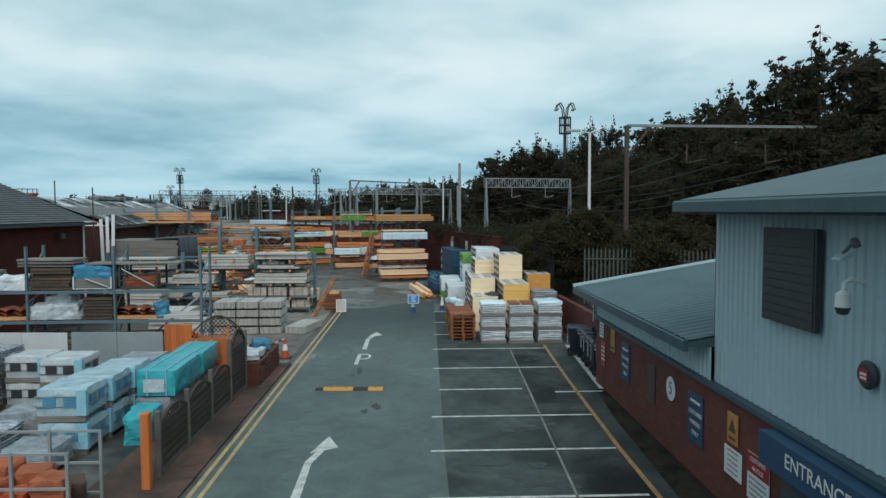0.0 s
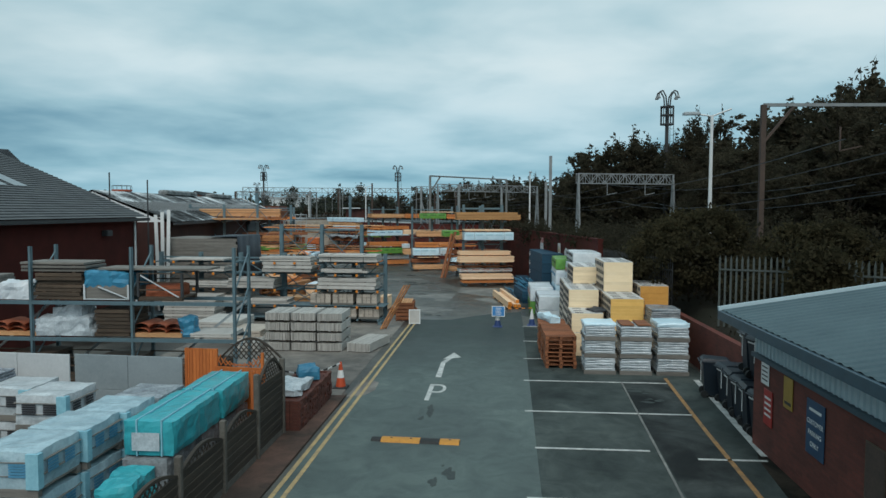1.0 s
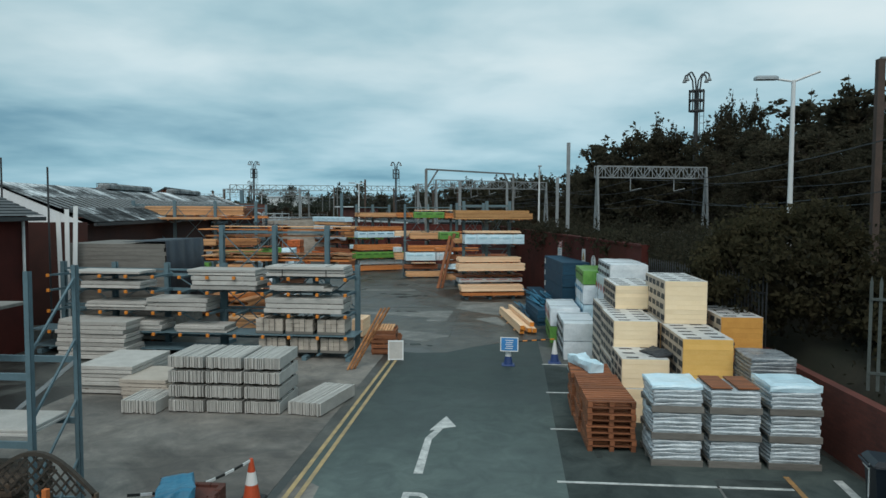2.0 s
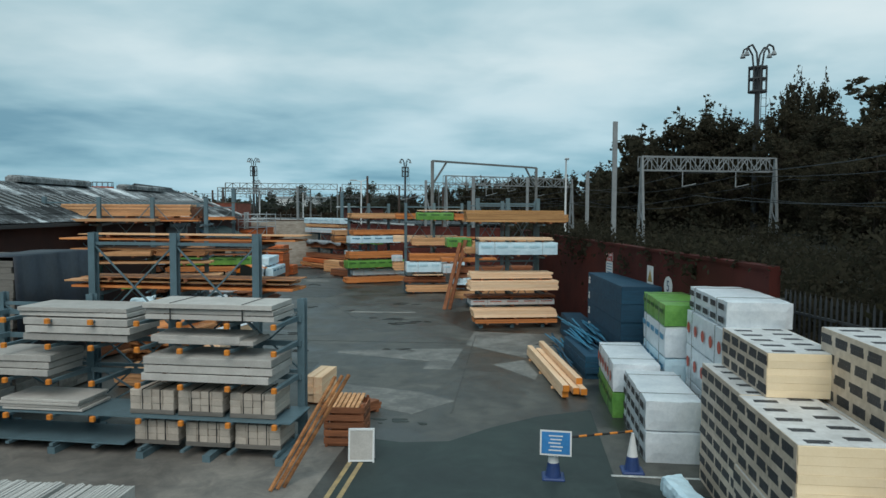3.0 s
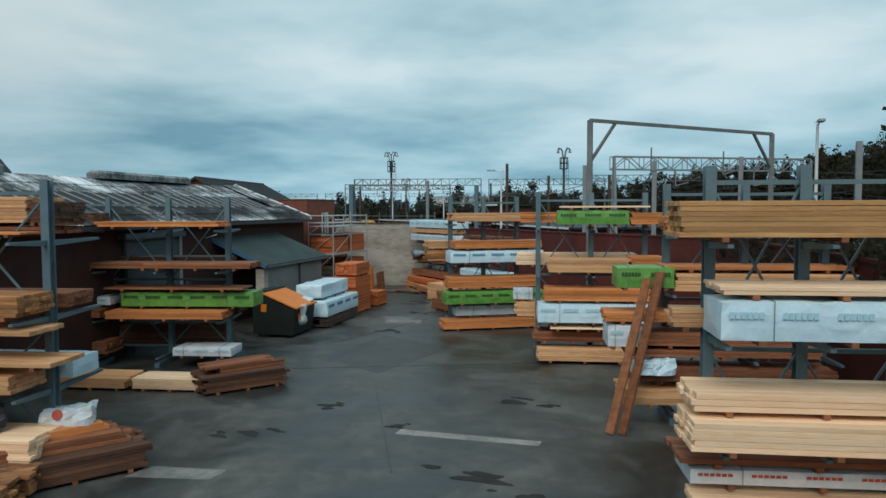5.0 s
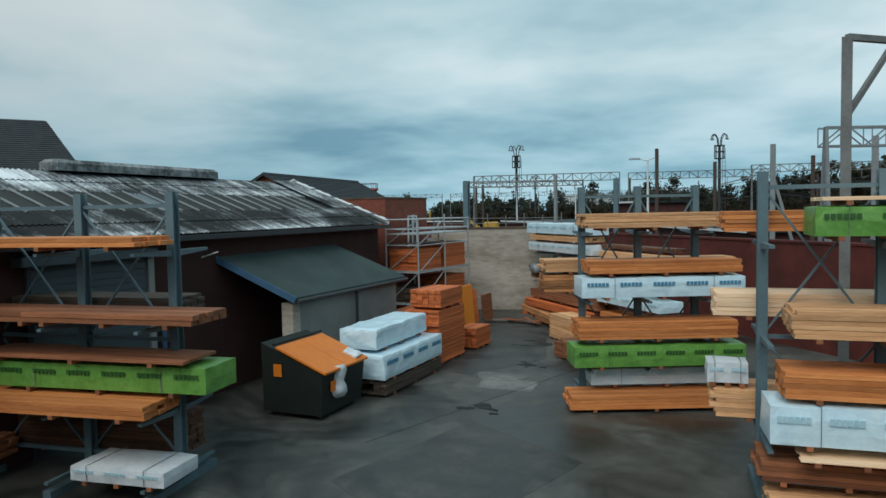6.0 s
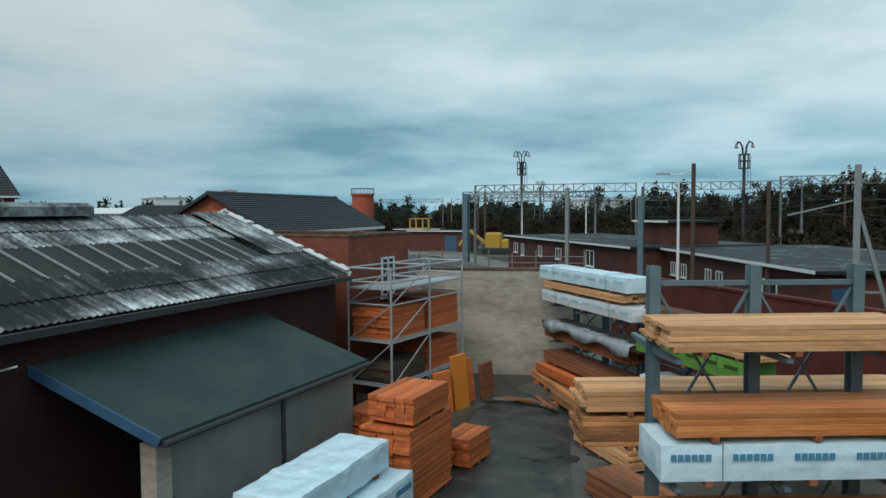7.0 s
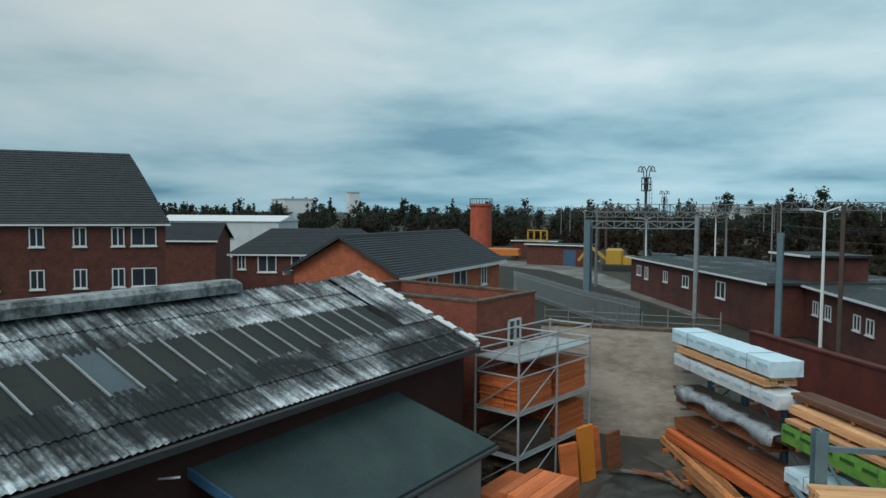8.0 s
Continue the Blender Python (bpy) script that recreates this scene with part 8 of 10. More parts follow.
# brick packs and debris past the fence end
bp = thing("brick_pack", at(-3.6, 19.6, 0.05, 0), "dark red brick packs under torn film", "bricks")
bk = shared(("brick",), lambda: Mesh().cbox(-0.105, 0.105, -0.05, 0.05, 0, 0.065, 0.005))
for i in range(10):
    for j in range(14):
        for s in (-0.42, 0.42):
            part("brick", bk, "brick", bp, m=at(s + rng.uniform(-0.02, 0.02), -1.45 + j * 0.215 + rng.uniform(-0.02, 0.02), i * 0.07, 90 + rng.uniform(-6, 6)))
for i in range(10):
    for s in (-1.53, 1.48):
        for j in range(4):
            part("brick", bk, "brick", bp, m=at(-0.33 + j * 0.22, s, i * 0.07))
part("core", Mesh().box(-0.35, 0.35, -1.45, 1.4, 0, 0.66), "brick", bp)
tagged(part("torn_film", wrapped_mesh(0.8, 1.3, 0.18, 7, amp=0.10, step=0.09), "film_clear", m=at(-3.65, 19.0, 0.76)), "torn clear film over brick packs", "plastic film")
gate = thing("mesh_crate", at(-5.0, 9.2, 0, 0), "open steel mesh crate with orange and red goods", "crate")
for x in (-0.9, 0, 0.9):
    for y in (-0.6, 0.6):
        part("post", Mesh().box(x - 0.025, x + 0.025, y - 0.025, y + 0.025, 0, 1.35), "galv", gate)
for z in (0.2, 0.75, 1.33):
    for y in (-0.6, 0.6):
        part("rail", Mesh().box(-0.9, 0.9, y - 0.02, y + 0.02, z - 0.02, z + 0.02), "galv", gate)
for k, (x, y, w, d, h, kd) in enumerate(((-0.62, -0.3, 0.48, 0.5, 0.75, "terracotta"), (-0.62, 0.28, 0.5, 0.5, 0.9, "brick_orange"), (-0.1, -0.28, 0.45, 0.48, 0.6, "cone_red"), (-0.08, 0.27, 0.48, 0.5, 0.8, "terracotta"), (0.45, -0.28, 0.5, 0.5, 0.85, "brick_orange"), (0.47, 0.28, 0.55, 0.5, 0.55, "rust"))):
    part("sack", wrapped_mesh(w, d, h, k + 3.3, amp=0.06, step=0.09), kd, gate, "orange or red packaged goods", m=at(x, y, 0.02, 7 * k - 15))
pl2 = pallet(at(-6.9, 9.0, 0.02, 8), "wood_orange")
for k in range(1, 5):
    copy_thing(pl2, at(-6.9, 9.0, 0.02 + 0.135 * k, 8 + k))


# ---- container bin, packs and scaffold shelf at the far end ----
def skip_bin():
    m = at(-16.6, 63.55, 0, 7) @ Matrix.Diagonal((0.92, 0.92, 1.0, 1.0))
    ob = thing("waste_container", m, "dark green waste container with sloping orange lid", "waste container")
    b = Mesh().add([(-0.95, -1.0, 0.12), (0.85, -1.0, 0.12), (0.85, 1.0, 0.12), (-0.95, 1.0, 0.12), (-0.95, -1.05, 1.80), (0.95, -1.05, 1.12), (0.95, 1.05, 1.12), (-0.95, 1.05, 1.80)],
        [(3, 2, 1, 0), (4, 5, 6, 7), (0, 1, 5, 4), (1, 2, 6, 5), (2, 3, 7, 6), (3, 0, 4, 7)])
    part("body", b, "skip_green", ob)
    for s in (-1, 1):
        y0, y1 = (-1.1, -0.01) if s < 0 else (0.01, 1.1)
        part("lid", Mesh().add([(-0.45, y0, 1.68), (1.05, y0, 1.13), (1.05, y1, 1.13), (-0.45, y1, 1.68), (-0.45, y0, 1.73), (1.05, y0, 1.18), (1.05, y1, 1.18), (-0.45, y1, 1.73)],
            [(3, 2, 1, 0), (4, 5, 6, 7), (0, 1, 5, 4), (1, 2, 6, 5), (2, 3, 7, 6), (3, 0, 4, 7)]), "orange_lid", ob, "orange plastic lid")
    part("top_rail", Mesh().tube((-0.5, -1.12, 1.78), (-0.5, 1.12, 1.78), 0.035), "skip_green", ob)
    for y in (-0.8, 0.8):
        for x in (-0.75, 0.65):
            part("wheel", Mesh().tube((x, y - 0.04, 0.10), (x, y + 0.04, 0.10), 0.10, n=12), "rubber", ob)
    part("sticker", Mesh().box(-0.55, -0.30, -1.075, -1.06, 1.0, 1.3), "orange_lid", ob)
    part("sticker", Mesh().box(0.955, 0.975, -0.7, -0.45, 0.65, 0.9), "orange_lid", ob)
    part("rag", wrapped_mesh(0.5, 0.35, 0.10, 4, amp=0.07, step=0.07), "film_white", ob, "scrap of white film on the lid", m=pose(0.75, 0.75, 1.28, 0, 20, 0))
    return ob


skip_bin()
hang = Mesh()
for i in range(7):
    w = 0.16 + 0.05 * math.sin(i * 1.7)
    hang.v += [(-w + 0.04 * math.sin(i * 2.1), 0.03 * math.sin(i * 1.3), -0.13 * i), (w * 0.8, 0.03 * math.cos(i * 1.9), -0.13 * i + 0.03)]
hang.f = [(2 * i, 2 * i + 1, 2 * i + 3, 2 * i + 2) for i in range(6)]
rag = tagged(part("film_rag", hang, "film_white", m=at(-15.62, 63.35, 1.22, 60), smooth=True), "strip of white film hanging from the waste container", "plastic film")
rag.modifiers.new("thickness", "SOLIDIFY").thickness = 0.015
# the puddle's reflection of the sky is painted as a pale matte patch
structure("puddle", Mesh().poly([(-13.9 + 0.75 * math.cos(a) * (1 + 0.2 * math.sin(3 * a)), 68.6 + 0.55 * math.sin(a) * (1 + 0.25 * math.cos(2 * a))) for a in [k * 0.3142 for k in range(20)]], -0.01, 0.012), "patch_light", "puddle with its pale sky reflection painted as colour")
for k, (x, y, r, ln) in enumerate(((-16.95, 79.25, -48.5, 5.2), (-16.45, 79.0, -47, 4.6), (-15.7, 77.4, -46, 3.4))):
    bmk = thing("timber_beam", at(x, y, 0, r), "thick orange-brown beam lying on bearers", "timber beam", group="beams on the ground")
    part("beam", Mesh().cbox(-ln / 2, ln / 2, -0.13, 0.13, 0.12, 0.36, 0.015), "wood_mixed", bmk)
    for q in (-0.35, 0.35):
        part("bearer", Mesh().box(q * ln - 0.05, q * ln + 0.05, -0.3, 0.3, 0, 0.12), "wood_deep", bmk)
torn = Mesh()
for i in range(15):
    x = -2.7 + 5.4 * i / 14
    torn.v += [(x, -0.22 + 0.14 * math.sin(i * 2.3), 0.02), (x, -0.42 + 0.05 * math.sin(i * 1.7), 0.03 + 0.012 * math.sin(i * 2.2)), (x, -0.60, -0.02), (x, -0.66 + 0.05 * math.sin(i * 2.9), -0.26 - 0.12 * math.sin(i * 1.1))]
torn.f = [(4 * i + k, 4 * i + k + 1, 4 * i + k + 5, 4 * i + k + 4) for i in range(14) for k in range(3)]
tf = tagged(part("torn_sheet", torn, "film_clear_worn", m=RD @ at(-2.7, -0.6, 2.34), smooth=True), "torn white film drooping over dark boards", "plastic film")
tf.modifiers.new("thickness", "SOLIDIFY").thickness = 0.012
wrapped_pack(at(-16.35, 66.8, 0.42, 96), 3.7, 1.3, 0.72, "film_blue", seed=21, label="big timber pack in pale blue wrinkled film", rows=1, words=4, straps=False, amp=0.026, step=0.09)
timber_pack(at(-16.3, 66.8, 0.0, 96), 3.5, 1.2, 0.42, "wood_dark")
wrapped_pack(at(-16.6, 66.7, 1.18, 98), 3.3, 1.15, 0.62, "film_blue", seed=25, label="timber pack in torn pale blue film on another pack", rows=1, words=0, straps=False, amp=0.032, step=0.09)
timber_pack(at(-16.9, 70.0, 0, 95), 2.0, 1.2, 1.75, "wood_deep", board=0.07, col=0.4, tidy=0.05)
timber_pack(at(-16.85, 70.0, 1.77, 95), 1.7, 1.1, 0.62, "wood_deep", board=0.12)
timber_pack(at(-16.75, 72.4, 0, 92), 1.2, 0.75, 0.75, "wood_deep", board=0.12)
timber_pack(at(-18.6, 71.6, 0, 95), 1.8, 1.3, 1.4, "wood_deep", board=0.07, col=0.4, tidy=0.05)
for k, (x, y, r, h) in enumerate(((-19.25, 75.6, 62, 1.35), (-19.1, 76.4, 70, 1.75), (-19.35, 77.2, 55, 1.45), (-19.0, 78.0, 75, 1.2))):
    tagged(part("panel", Mesh().cbox(-0.30, 0.30, -0.06, 0.06, 0, h, 0.01), ("wood_deep", "cap_orange", "wood_deep", "wood_red")[k], m=pose(x, y, 0, 0, -6, r)), "orange timber panel leaning upright", "panel", group="leaning panels")
for k in range(7):
    tagged(part("offcut", Mesh().bar((-18.9 + 0.3 * k, 77.4 + 0.2 * k, 0.05 + 0.05 * (k % 3)), (-17.6 + 0.22 * k, 78.2 - 0.15 * k, 0.12), 0.14, 0.06), ("wood_dark", "wood_grey", "wood_red")[k % 3]), "weathered offcut on the ground", "offcut", group="offcuts")


def scaffold_shelf():
    ob = thing("scaffold_shelf", at(0, 0), "galvanised scaffold shelf stacked with orange timber battens", "storage rack")
    X0, X1, Y0, Y1, H = -21.45, -19.9, 73.7, 77.9, 4.65
    ym = (Y0 + Y1) / 2
    for x in (X0, X1):
        for y in (Y0, ym, Y1):
            part("standard", Mesh().tube((x, y, 0), (x, y, H if y != ym else H + 0.15), 0.035), "scaffold", ob)
    for z in (1.15, 2.45, 3.55, 4.2, 4.6):
        for x in (X0, X1):
            part("ledger", Mesh().tube((x, Y0, z), (x, Y1, z), 0.026), "scaffold", ob)
        for y in (Y0, ym, Y1):
            part("transom", Mesh().tube((X0, y, z), (X1, y, z), 0.026), "scaffold", ob)
    for z0, z1 in ((0.1, 1.15), (1.15, 2.45), (2.45, 3.55), (3.55, 4.6)):
        part("diagonal", Mesh().tube((X0, Y0, z0), (X1, Y0, z1), 0.022), "scaffold", ob)
        part("diagonal", Mesh().tube((X1, Y0, z0), (X1, ym, z1), 0.022), "scaffold", ob)
    for z in (1.18, 2.48, 3.98):
        part("deck", Mesh().box(X0, X1, Y0, Y1, z, z + 0.045), "scaffold", ob)
    return ob


scaffold_shelf()
timber_pack(at(-20.7, 74.75, 2.53, 90), 1.9, 1.35, 0.85, "wood_deep", board=0.055, col=0.45, bearers=False)
timber_pack(at(-20.7, 76.9, 2.53, 90), 1.8, 1.35, 1.0, "wood_deep", board=0.055, col=0.45, bearers=False)
timber_pack(at(-20.7, 74.75, 1.23, 90), 1.9, 1.35, 0.55, "wood_dark", bearers=False)
timber_pack(at(-20.7, 76.9, 1.23, 90), 1.8, 1.3, 0.9, "wood_deep", board=0.06, col=0.45, bearers=False)
timber_pack(at(-20.7, 75.8, 0.0, 90), 3.8, 1.3, 0.8, "wood_dark")


# ---- houses beyond the shed ----
def window(parent, m, w, h, panes=2):
    """A white-framed window set in a wall; local x along the wall, y up, z out."""
    fr = Mesh()
    t = 0.07
    for x0, x1, y0, y1 in ((-w / 2, w / 2, -h / 2, -h / 2 + t), (-w / 2, w / 2, h / 2 - t, h / 2), (-w / 2, -w / 2 + t, -h / 2, h / 2), (w / 2 - t, w / 2, -h / 2, h / 2)):
        fr.box(x0, x1, y0, y1, 0.0, 0.05)
    for k in range(1, panes):
        x = -w / 2 + k * w / panes
        fr.box(x - t / 2, x + t / 2, -h / 2, h / 2, 0.002, 0.048)
    ob = part("window", fr, "white_paint", parent, "white-framed window", m=m)
    for k in range(panes):
        part("pane", Mesh().box(-w / 2 + k * w / panes + 0.03, -w / 2 + (k + 1) * w / panes - 0.03, -h / 2 + 0.03, h / 2 - 0.03, 0.005, 0.015), "glass", ob)
    part("sill", Mesh().box(-w / 2 - 0.06, w / 2 + 0.06, -h / 2 - 0.08, -h / 2, 0.0, 0.10), "white_paint", ob)
    return ob


def house(m, L, D, EZ, RZ, wallm, label, south=(), east=(), courses=18, name="house"):
    """A gabled house: local x across (gables at x = 0 and L would be odd, so the ridge runs along local y). Gable faces -y and +y."""
    ob = thing(name, m, label, "house")
    part("wall", Mesh().box(-D / 2, D / 2, 0, L, 0, EZ), wallm, ob)
    for y in (0, L):
        s = 0.1 if y == 0 else -0.1
        part("gable", Mesh().add([(-D / 2, y, EZ), (D / 2, y, EZ), (0, y, RZ - 0.06), (-D / 2, y + s, EZ), (D / 2, y + s, EZ), (0, y + s, RZ - 0.06)], [(0, 1, 2), (3, 5, 4), (0, 2, 5, 3), (1, 4, 5, 2)]), wallm, ob)
    o = 0.35
    k = (RZ - EZ) / (D / 2)
    ez = EZ - o * k
    part("roof", tiled_slope((D / 2 + o, -o, ez), (D / 2 + o, L + o, ez), (0, L + o, RZ), (0, -o, RZ), courses), "tile_dark", ob, "dark tiled roof")
    part("roof", tiled_slope((-D / 2 - o, L + o, ez), (-D / 2 - o, -o, ez), (0, -o, RZ), (0, L + o, RZ), courses), "tile_dark", ob)
    part("ridge", Mesh().tube((0, -o, RZ), (0, L + o, RZ), 0.10, n=8), "tile_dark", ob)
    for s in (-1, 1):
        part("fascia", Mesh().box(s * (D / 2 + o) - 0.02, s * (D / 2 + o) + 0.02, -o, L + o, ez - 0.16, ez), "white_paint", ob)
        part("barge_board", Mesh().bar((s * (D / 2 + o), -o, ez), (0, -o, RZ), 0.03, 0.14), "white_paint" if wallm == "brick" else "tile_dark", ob)
    for x, z, w, h in south:
        window(ob, facing(x, -0.01, z, 0), w, h)
    for y, z, w, h in east:
        window(ob, facing(D / 2 + 0.01, y, z, 90), w, h)
    return ob


def hip_house(m, L, D, EZ, RZ, inset, wallm, label, wins, courses=18, name="house"):
    """A hipped house: the front runs along local x from 0 to L at y = 0 and faces -y."""
    ob = thing(name, m, label, "house")
    part("wall", Mesh().box(0.3, L - 0.3, 0.3, D - 0.3, 0, EZ), wallm, ob)
    a, b, c, d = (0, 0, EZ), (L, 0, EZ), (L, D, EZ), (0, D, EZ)
    r0, r1 = (inset, D / 2, RZ), (L - inset, D / 2, RZ)
    part("roof", tiled_slope(a, b, r1, r0, courses), "tile_dark", ob, "dark tiled roof")
    part("roof", tiled_slope(c, d, r0, r1, courses), "tile_dark", ob)
    part("hip_end", tiled_slope(b, c, r1, r1, courses), "tile_dark", ob)
    part("hip_end", tiled_slope(d, a, r0, r0, courses), "tile_dark", ob)
    part("fascia", Mesh().box(-0.02, L + 0.02, -0.03, 0.02, EZ - 0.11, EZ), "white_paint", ob)
    part("soffit", Mesh().box(0, L, 0, D, EZ - 0.05, EZ - 0.005), "white_paint", ob)
    for x, z, w, h in wins:
        window(ob, facing(x, 0.29, z, 0), w, h)
    return ob


house(at(-32.8, 78.6, 0, 14), 12.2, 5.6, 5.6, 7.12, "brick_orange", "orange brick house with dark tiled roof", south=(), east=((1.2, 4.6, 1.0, 1.1), (3.4, 4.6, 1.0, 1.1), (6.6, 4.7, 1.6, 1.2), (9.8, 4.7, 0.8, 1.0)))
hip_house(at(-54.6, 86.6, 0, 40), 12.0, 7.0, 5.0, 6.85, 2.5, "brick", "red brick house with hipped dark tiled roof", ((1.0, 4.4, 0.6, 1.1), (2.9, 4.3, 1.4, 1.3), (5.4, 4.3, 1.4, 1.2)))
house(at(-83.0, 93.0, 0, -50), 10.0, 5.0, 5.3, 6.8, "brick", "small dark brick house with tiled roof")
hip_house(at(-60.7, 62.7, 0, 62), 20.0, 8.0, 7.35, 12.05, 2.5, "brick", "three-storey red brick house with steep dark roof", tuple((x, z, w, 1.2) for x, w in ((18.4, 1.5), (16.9, 0.75), (14.75, 0.75), (12.4, 0.8), (10.0, 0.8), (7.5, 0.8)) for z in (6.55, 3.95)), courses=30)
# low annexe between shed and houses
annexe = thing("brick_annexe", at(-21.85, 74.25, 0, 3), "flat-roofed red brick annexe behind the shed", "building")
part("wall", Mesh().box(-6.2, 0, 0, 3.6, 0, 5.08), "brick_annexe", annexe)
for x0_, x1_, y0_, y1_ in ((-6.2, 0, 0, 0.22), (-6.2, 0, 3.38, 3.6), (-6.2, -5.98, 0.22, 3.38), (-0.22, 0, 0.22, 3.38)):
    part("parapet", Mesh().box(x0_, x1_, y0_, y1_, 5.08, 5.48), "brick_annexe", annexe)
    part("coping", Mesh().box(x0_ - 0.03, x1_ + 0.03, y0_ - 0.03, y1_ + 0.03, 5.48, 5.55), "bank_top", annexe, "brown weathered coping")
part("roof", Mesh().box(-5.98, -0.22, 0.22, 3.38, 5.08, 5.12), "felt", annexe, "dark felt roof behind a parapet")
part("lower_wall", Mesh().box(-4.0, -0.3, 3.6, 7.5, 0, 3.2), "brick_annexe", annexe)
window(annexe, facing(0.01, 2.2, 4.1, 90), 0.8, 1.3)


def flat_roof_block(name, m, L, D, H, wallm, label, wins=(), trim="white_paint"):
    """Low block: local x along the front, front wall at y = 0."""
    ob = thing(name, m, label, "building")
    part("wall", Mesh().box(0, L, 0, D, 0, H), wallm, ob)
    part("roof", Mesh().box(-0.3, L + 0.3, -0.4, D + 0.3, H, H + 0.16), "wet_felt", ob, "flat grey felt roof with puddles")
    part("fascia", Mesh().box(-0.32, L + 0.32, -0.44, -0.40, H + 0.02, H + 0.17), trim, ob)
    for x, z, w, h in wins:
        window(ob, facing(x, -0.01, z, 0), w, h)
    return ob


# railway office, running along the far side of the wall
flat_roof_block("railway_office", at(-41.2, 126.7, 0, -46), 27.5, 11.0, 3.5, "brick_rail", "long low red brick railway office with flat roof", wins=((2.5, 2.4, 1.2, 1.0), (4.6, 2.3, 0.9, 1.2), (9.5, 2.4, 1.0, 1.0), (14.0, 2.4, 1.3, 1.0), (20.5, 2.4, 1.5, 1.3)))
flat_roof_block("railway_office_plant_room", at(-23.4, 113.2, 3.6, -46), 4.6, 4.0, 1.7, "brick_rail", "red brick plant room on a flat roof")
flat_roof_block("railway_office", at(-21.22, 110.14, 0, -58), 21.6, 12.0, 3.4, "brick_rail", "long low red brick railway office with wet flat roof", wins=((3.6, 2.2, 0.9, 0.9), (5.6, 2.2, 0.9, 0.9), (9.6, 2.2, 0.9, 0.9), (11.2, 2.2, 0.9, 0.9), (17.2, 1.9, 1.5, 1.7)))
part("door", Mesh().box(21.58, 21.65, 0.5, 1.7, 0.7, 2.75), "door_blue", bpy.data.objects["railway_office.001"], "blue office door")
hut = flat_roof_block("railway_hut", at(-70.0, 150.6, 0, 8), 9.6, 6.0, 3.1, "brick", "red brick railway hut with blue door")
part("door", Mesh().box(6.2, 8.2, -0.06, 0.02, 0, 2.5), "door_blue", hut, "blue double door")
flat_roof_block("railway_hut", at(-80.5, 162.0, 0, 20), 8.0, 5.0, 3.0, "brick", "red brick railway hut")
yel = thing("yellow_excavator", at(-54.6, 150.0, 0, 20), "yellow rail machine parked near the huts", "machine")
part("cab", Mesh().cbox(-1.2, 1.2, -1.0, 1.0, 0.9, 3.1, 0.25), "yellow_plant", yel)
part("counterweight", Mesh().cbox(1.2, 3.0, -1.1, 1.1, 0.9, 2.1, 0.2), "yellow_plant", yel)
part("boom", Mesh().bar((-1.2, 0, 1.6), (-3.6, 0, 3.4), 0.4).bar((-3.6, 0, 3.4), (-5.2, 0, 1.2), 0.35), "yellow_plant", yel)
part("track", Mesh().cbox(-1.6, 2.6, -1.3, -0.7, 0, 0.9, 0.2).cbox(-1.6, 2.6, 0.7, 1.3, 0, 0.9, 0.2), "rubber", yel)
part("cab_glass", Mesh().box(-1.22, -1.19, -0.8, 0.8, 1.8, 2.9), "glass", yel)
om = thing("rail_trailer", at(-79.5, 157.5, 0, 25), "orange rail trailer with a dark load", "machine")
part("deck", Mesh().cbox(-3.0, 3.0, -1.2, 1.2, 0.7, 1.1, 0.1), "orange_machine", om)
part("side_frame", Mesh().cbox(-2.9, 2.9, -1.15, 1.15, 1.1, 1.9, 0.15), "orange_machine", om)
for x in (-2.1, 2.1):
    for y in (-1.0, 1.0):
        part("wheel", Mesh().tube((x, y - 0.12, 0.42), (x, y + 0.12, 0.42), 0.42, n=14), "rubber", om)


def van(m, paint, label):
    ob = thing("parked_van", m, label, "van", group="parked vans")
    side = [(-2.4, 0.35), (2.3, 0.35), (2.4, 1.0), (1.75, 1.15), (1.15, 1.9), (-2.35, 1.95), (-2.45, 1.2)]
    b = Mesh().add([(x, y, z) for y in (-0.92, 0.92) for x, z in side], [tuple(range(6, -1, -1)), tuple(range(7, 14))] + [(i, (i + 1) % 7, 7 + (i + 1) % 7, 7 + i) for i in range(7)])
    part("body", b, paint, ob)
    part("windscreen", Mesh().add([(1.72, -0.8, 1.19), (1.72, 0.8, 1.19), (1.19, 0.8, 1.87), (1.19, -0.8, 1.87)], [(0, 1, 2, 3)]), "glass", ob)
    for y in (-0.93, 0.93):
        part("side_window", Mesh().box(0.2, 1.2, y - 0.006, y + 0.006, 1.2, 1.75), "glass", ob)
        for x in (-1.5, 1.5):
            part("wheel", Mesh().tube((x, y - 0.1, 0.34), (x, y + 0.1, 0.34), 0.34, n=14), "rubber", ob)
    return ob


v0 = van(at(-52.0, 163.0, 0, 20), "clad_roof", "grey-blue van parked beyond the railway office")
for k in range(1, 6):
    copy_thing(v0, at(-52.0 + 5.6 * k, 163.0 - 2.6 * k + (k % 2), 0, 12 + 9 * (k % 3)))
yf = thing("lifting_frame", at(-76.3, 163.6, 0), "yellow steel lifting frame behind the huts", "lifting frame")
for x in (-2, -0.7, 0.7, 2):
    part("post", Mesh().box(x - 0.12, x + 0.12, -0.12, 0.12, 0, 5.0), "yellow_plant", yf)
for z in (3.2, 4.9):
    part("rail", Mesh().box(-2, 2, -0.1, 0.1, z, z + 0.2), "yellow_plant", yf)
tw = thing("water_tower", at(-90.2, 165.2), "round orange-red brick tower with railing on top", "tower")
part("shaft", Mesh().lathe([(2.25, 0), (2.1, 2), (2.05, 9.4)], 24), "brick_tower", tw)
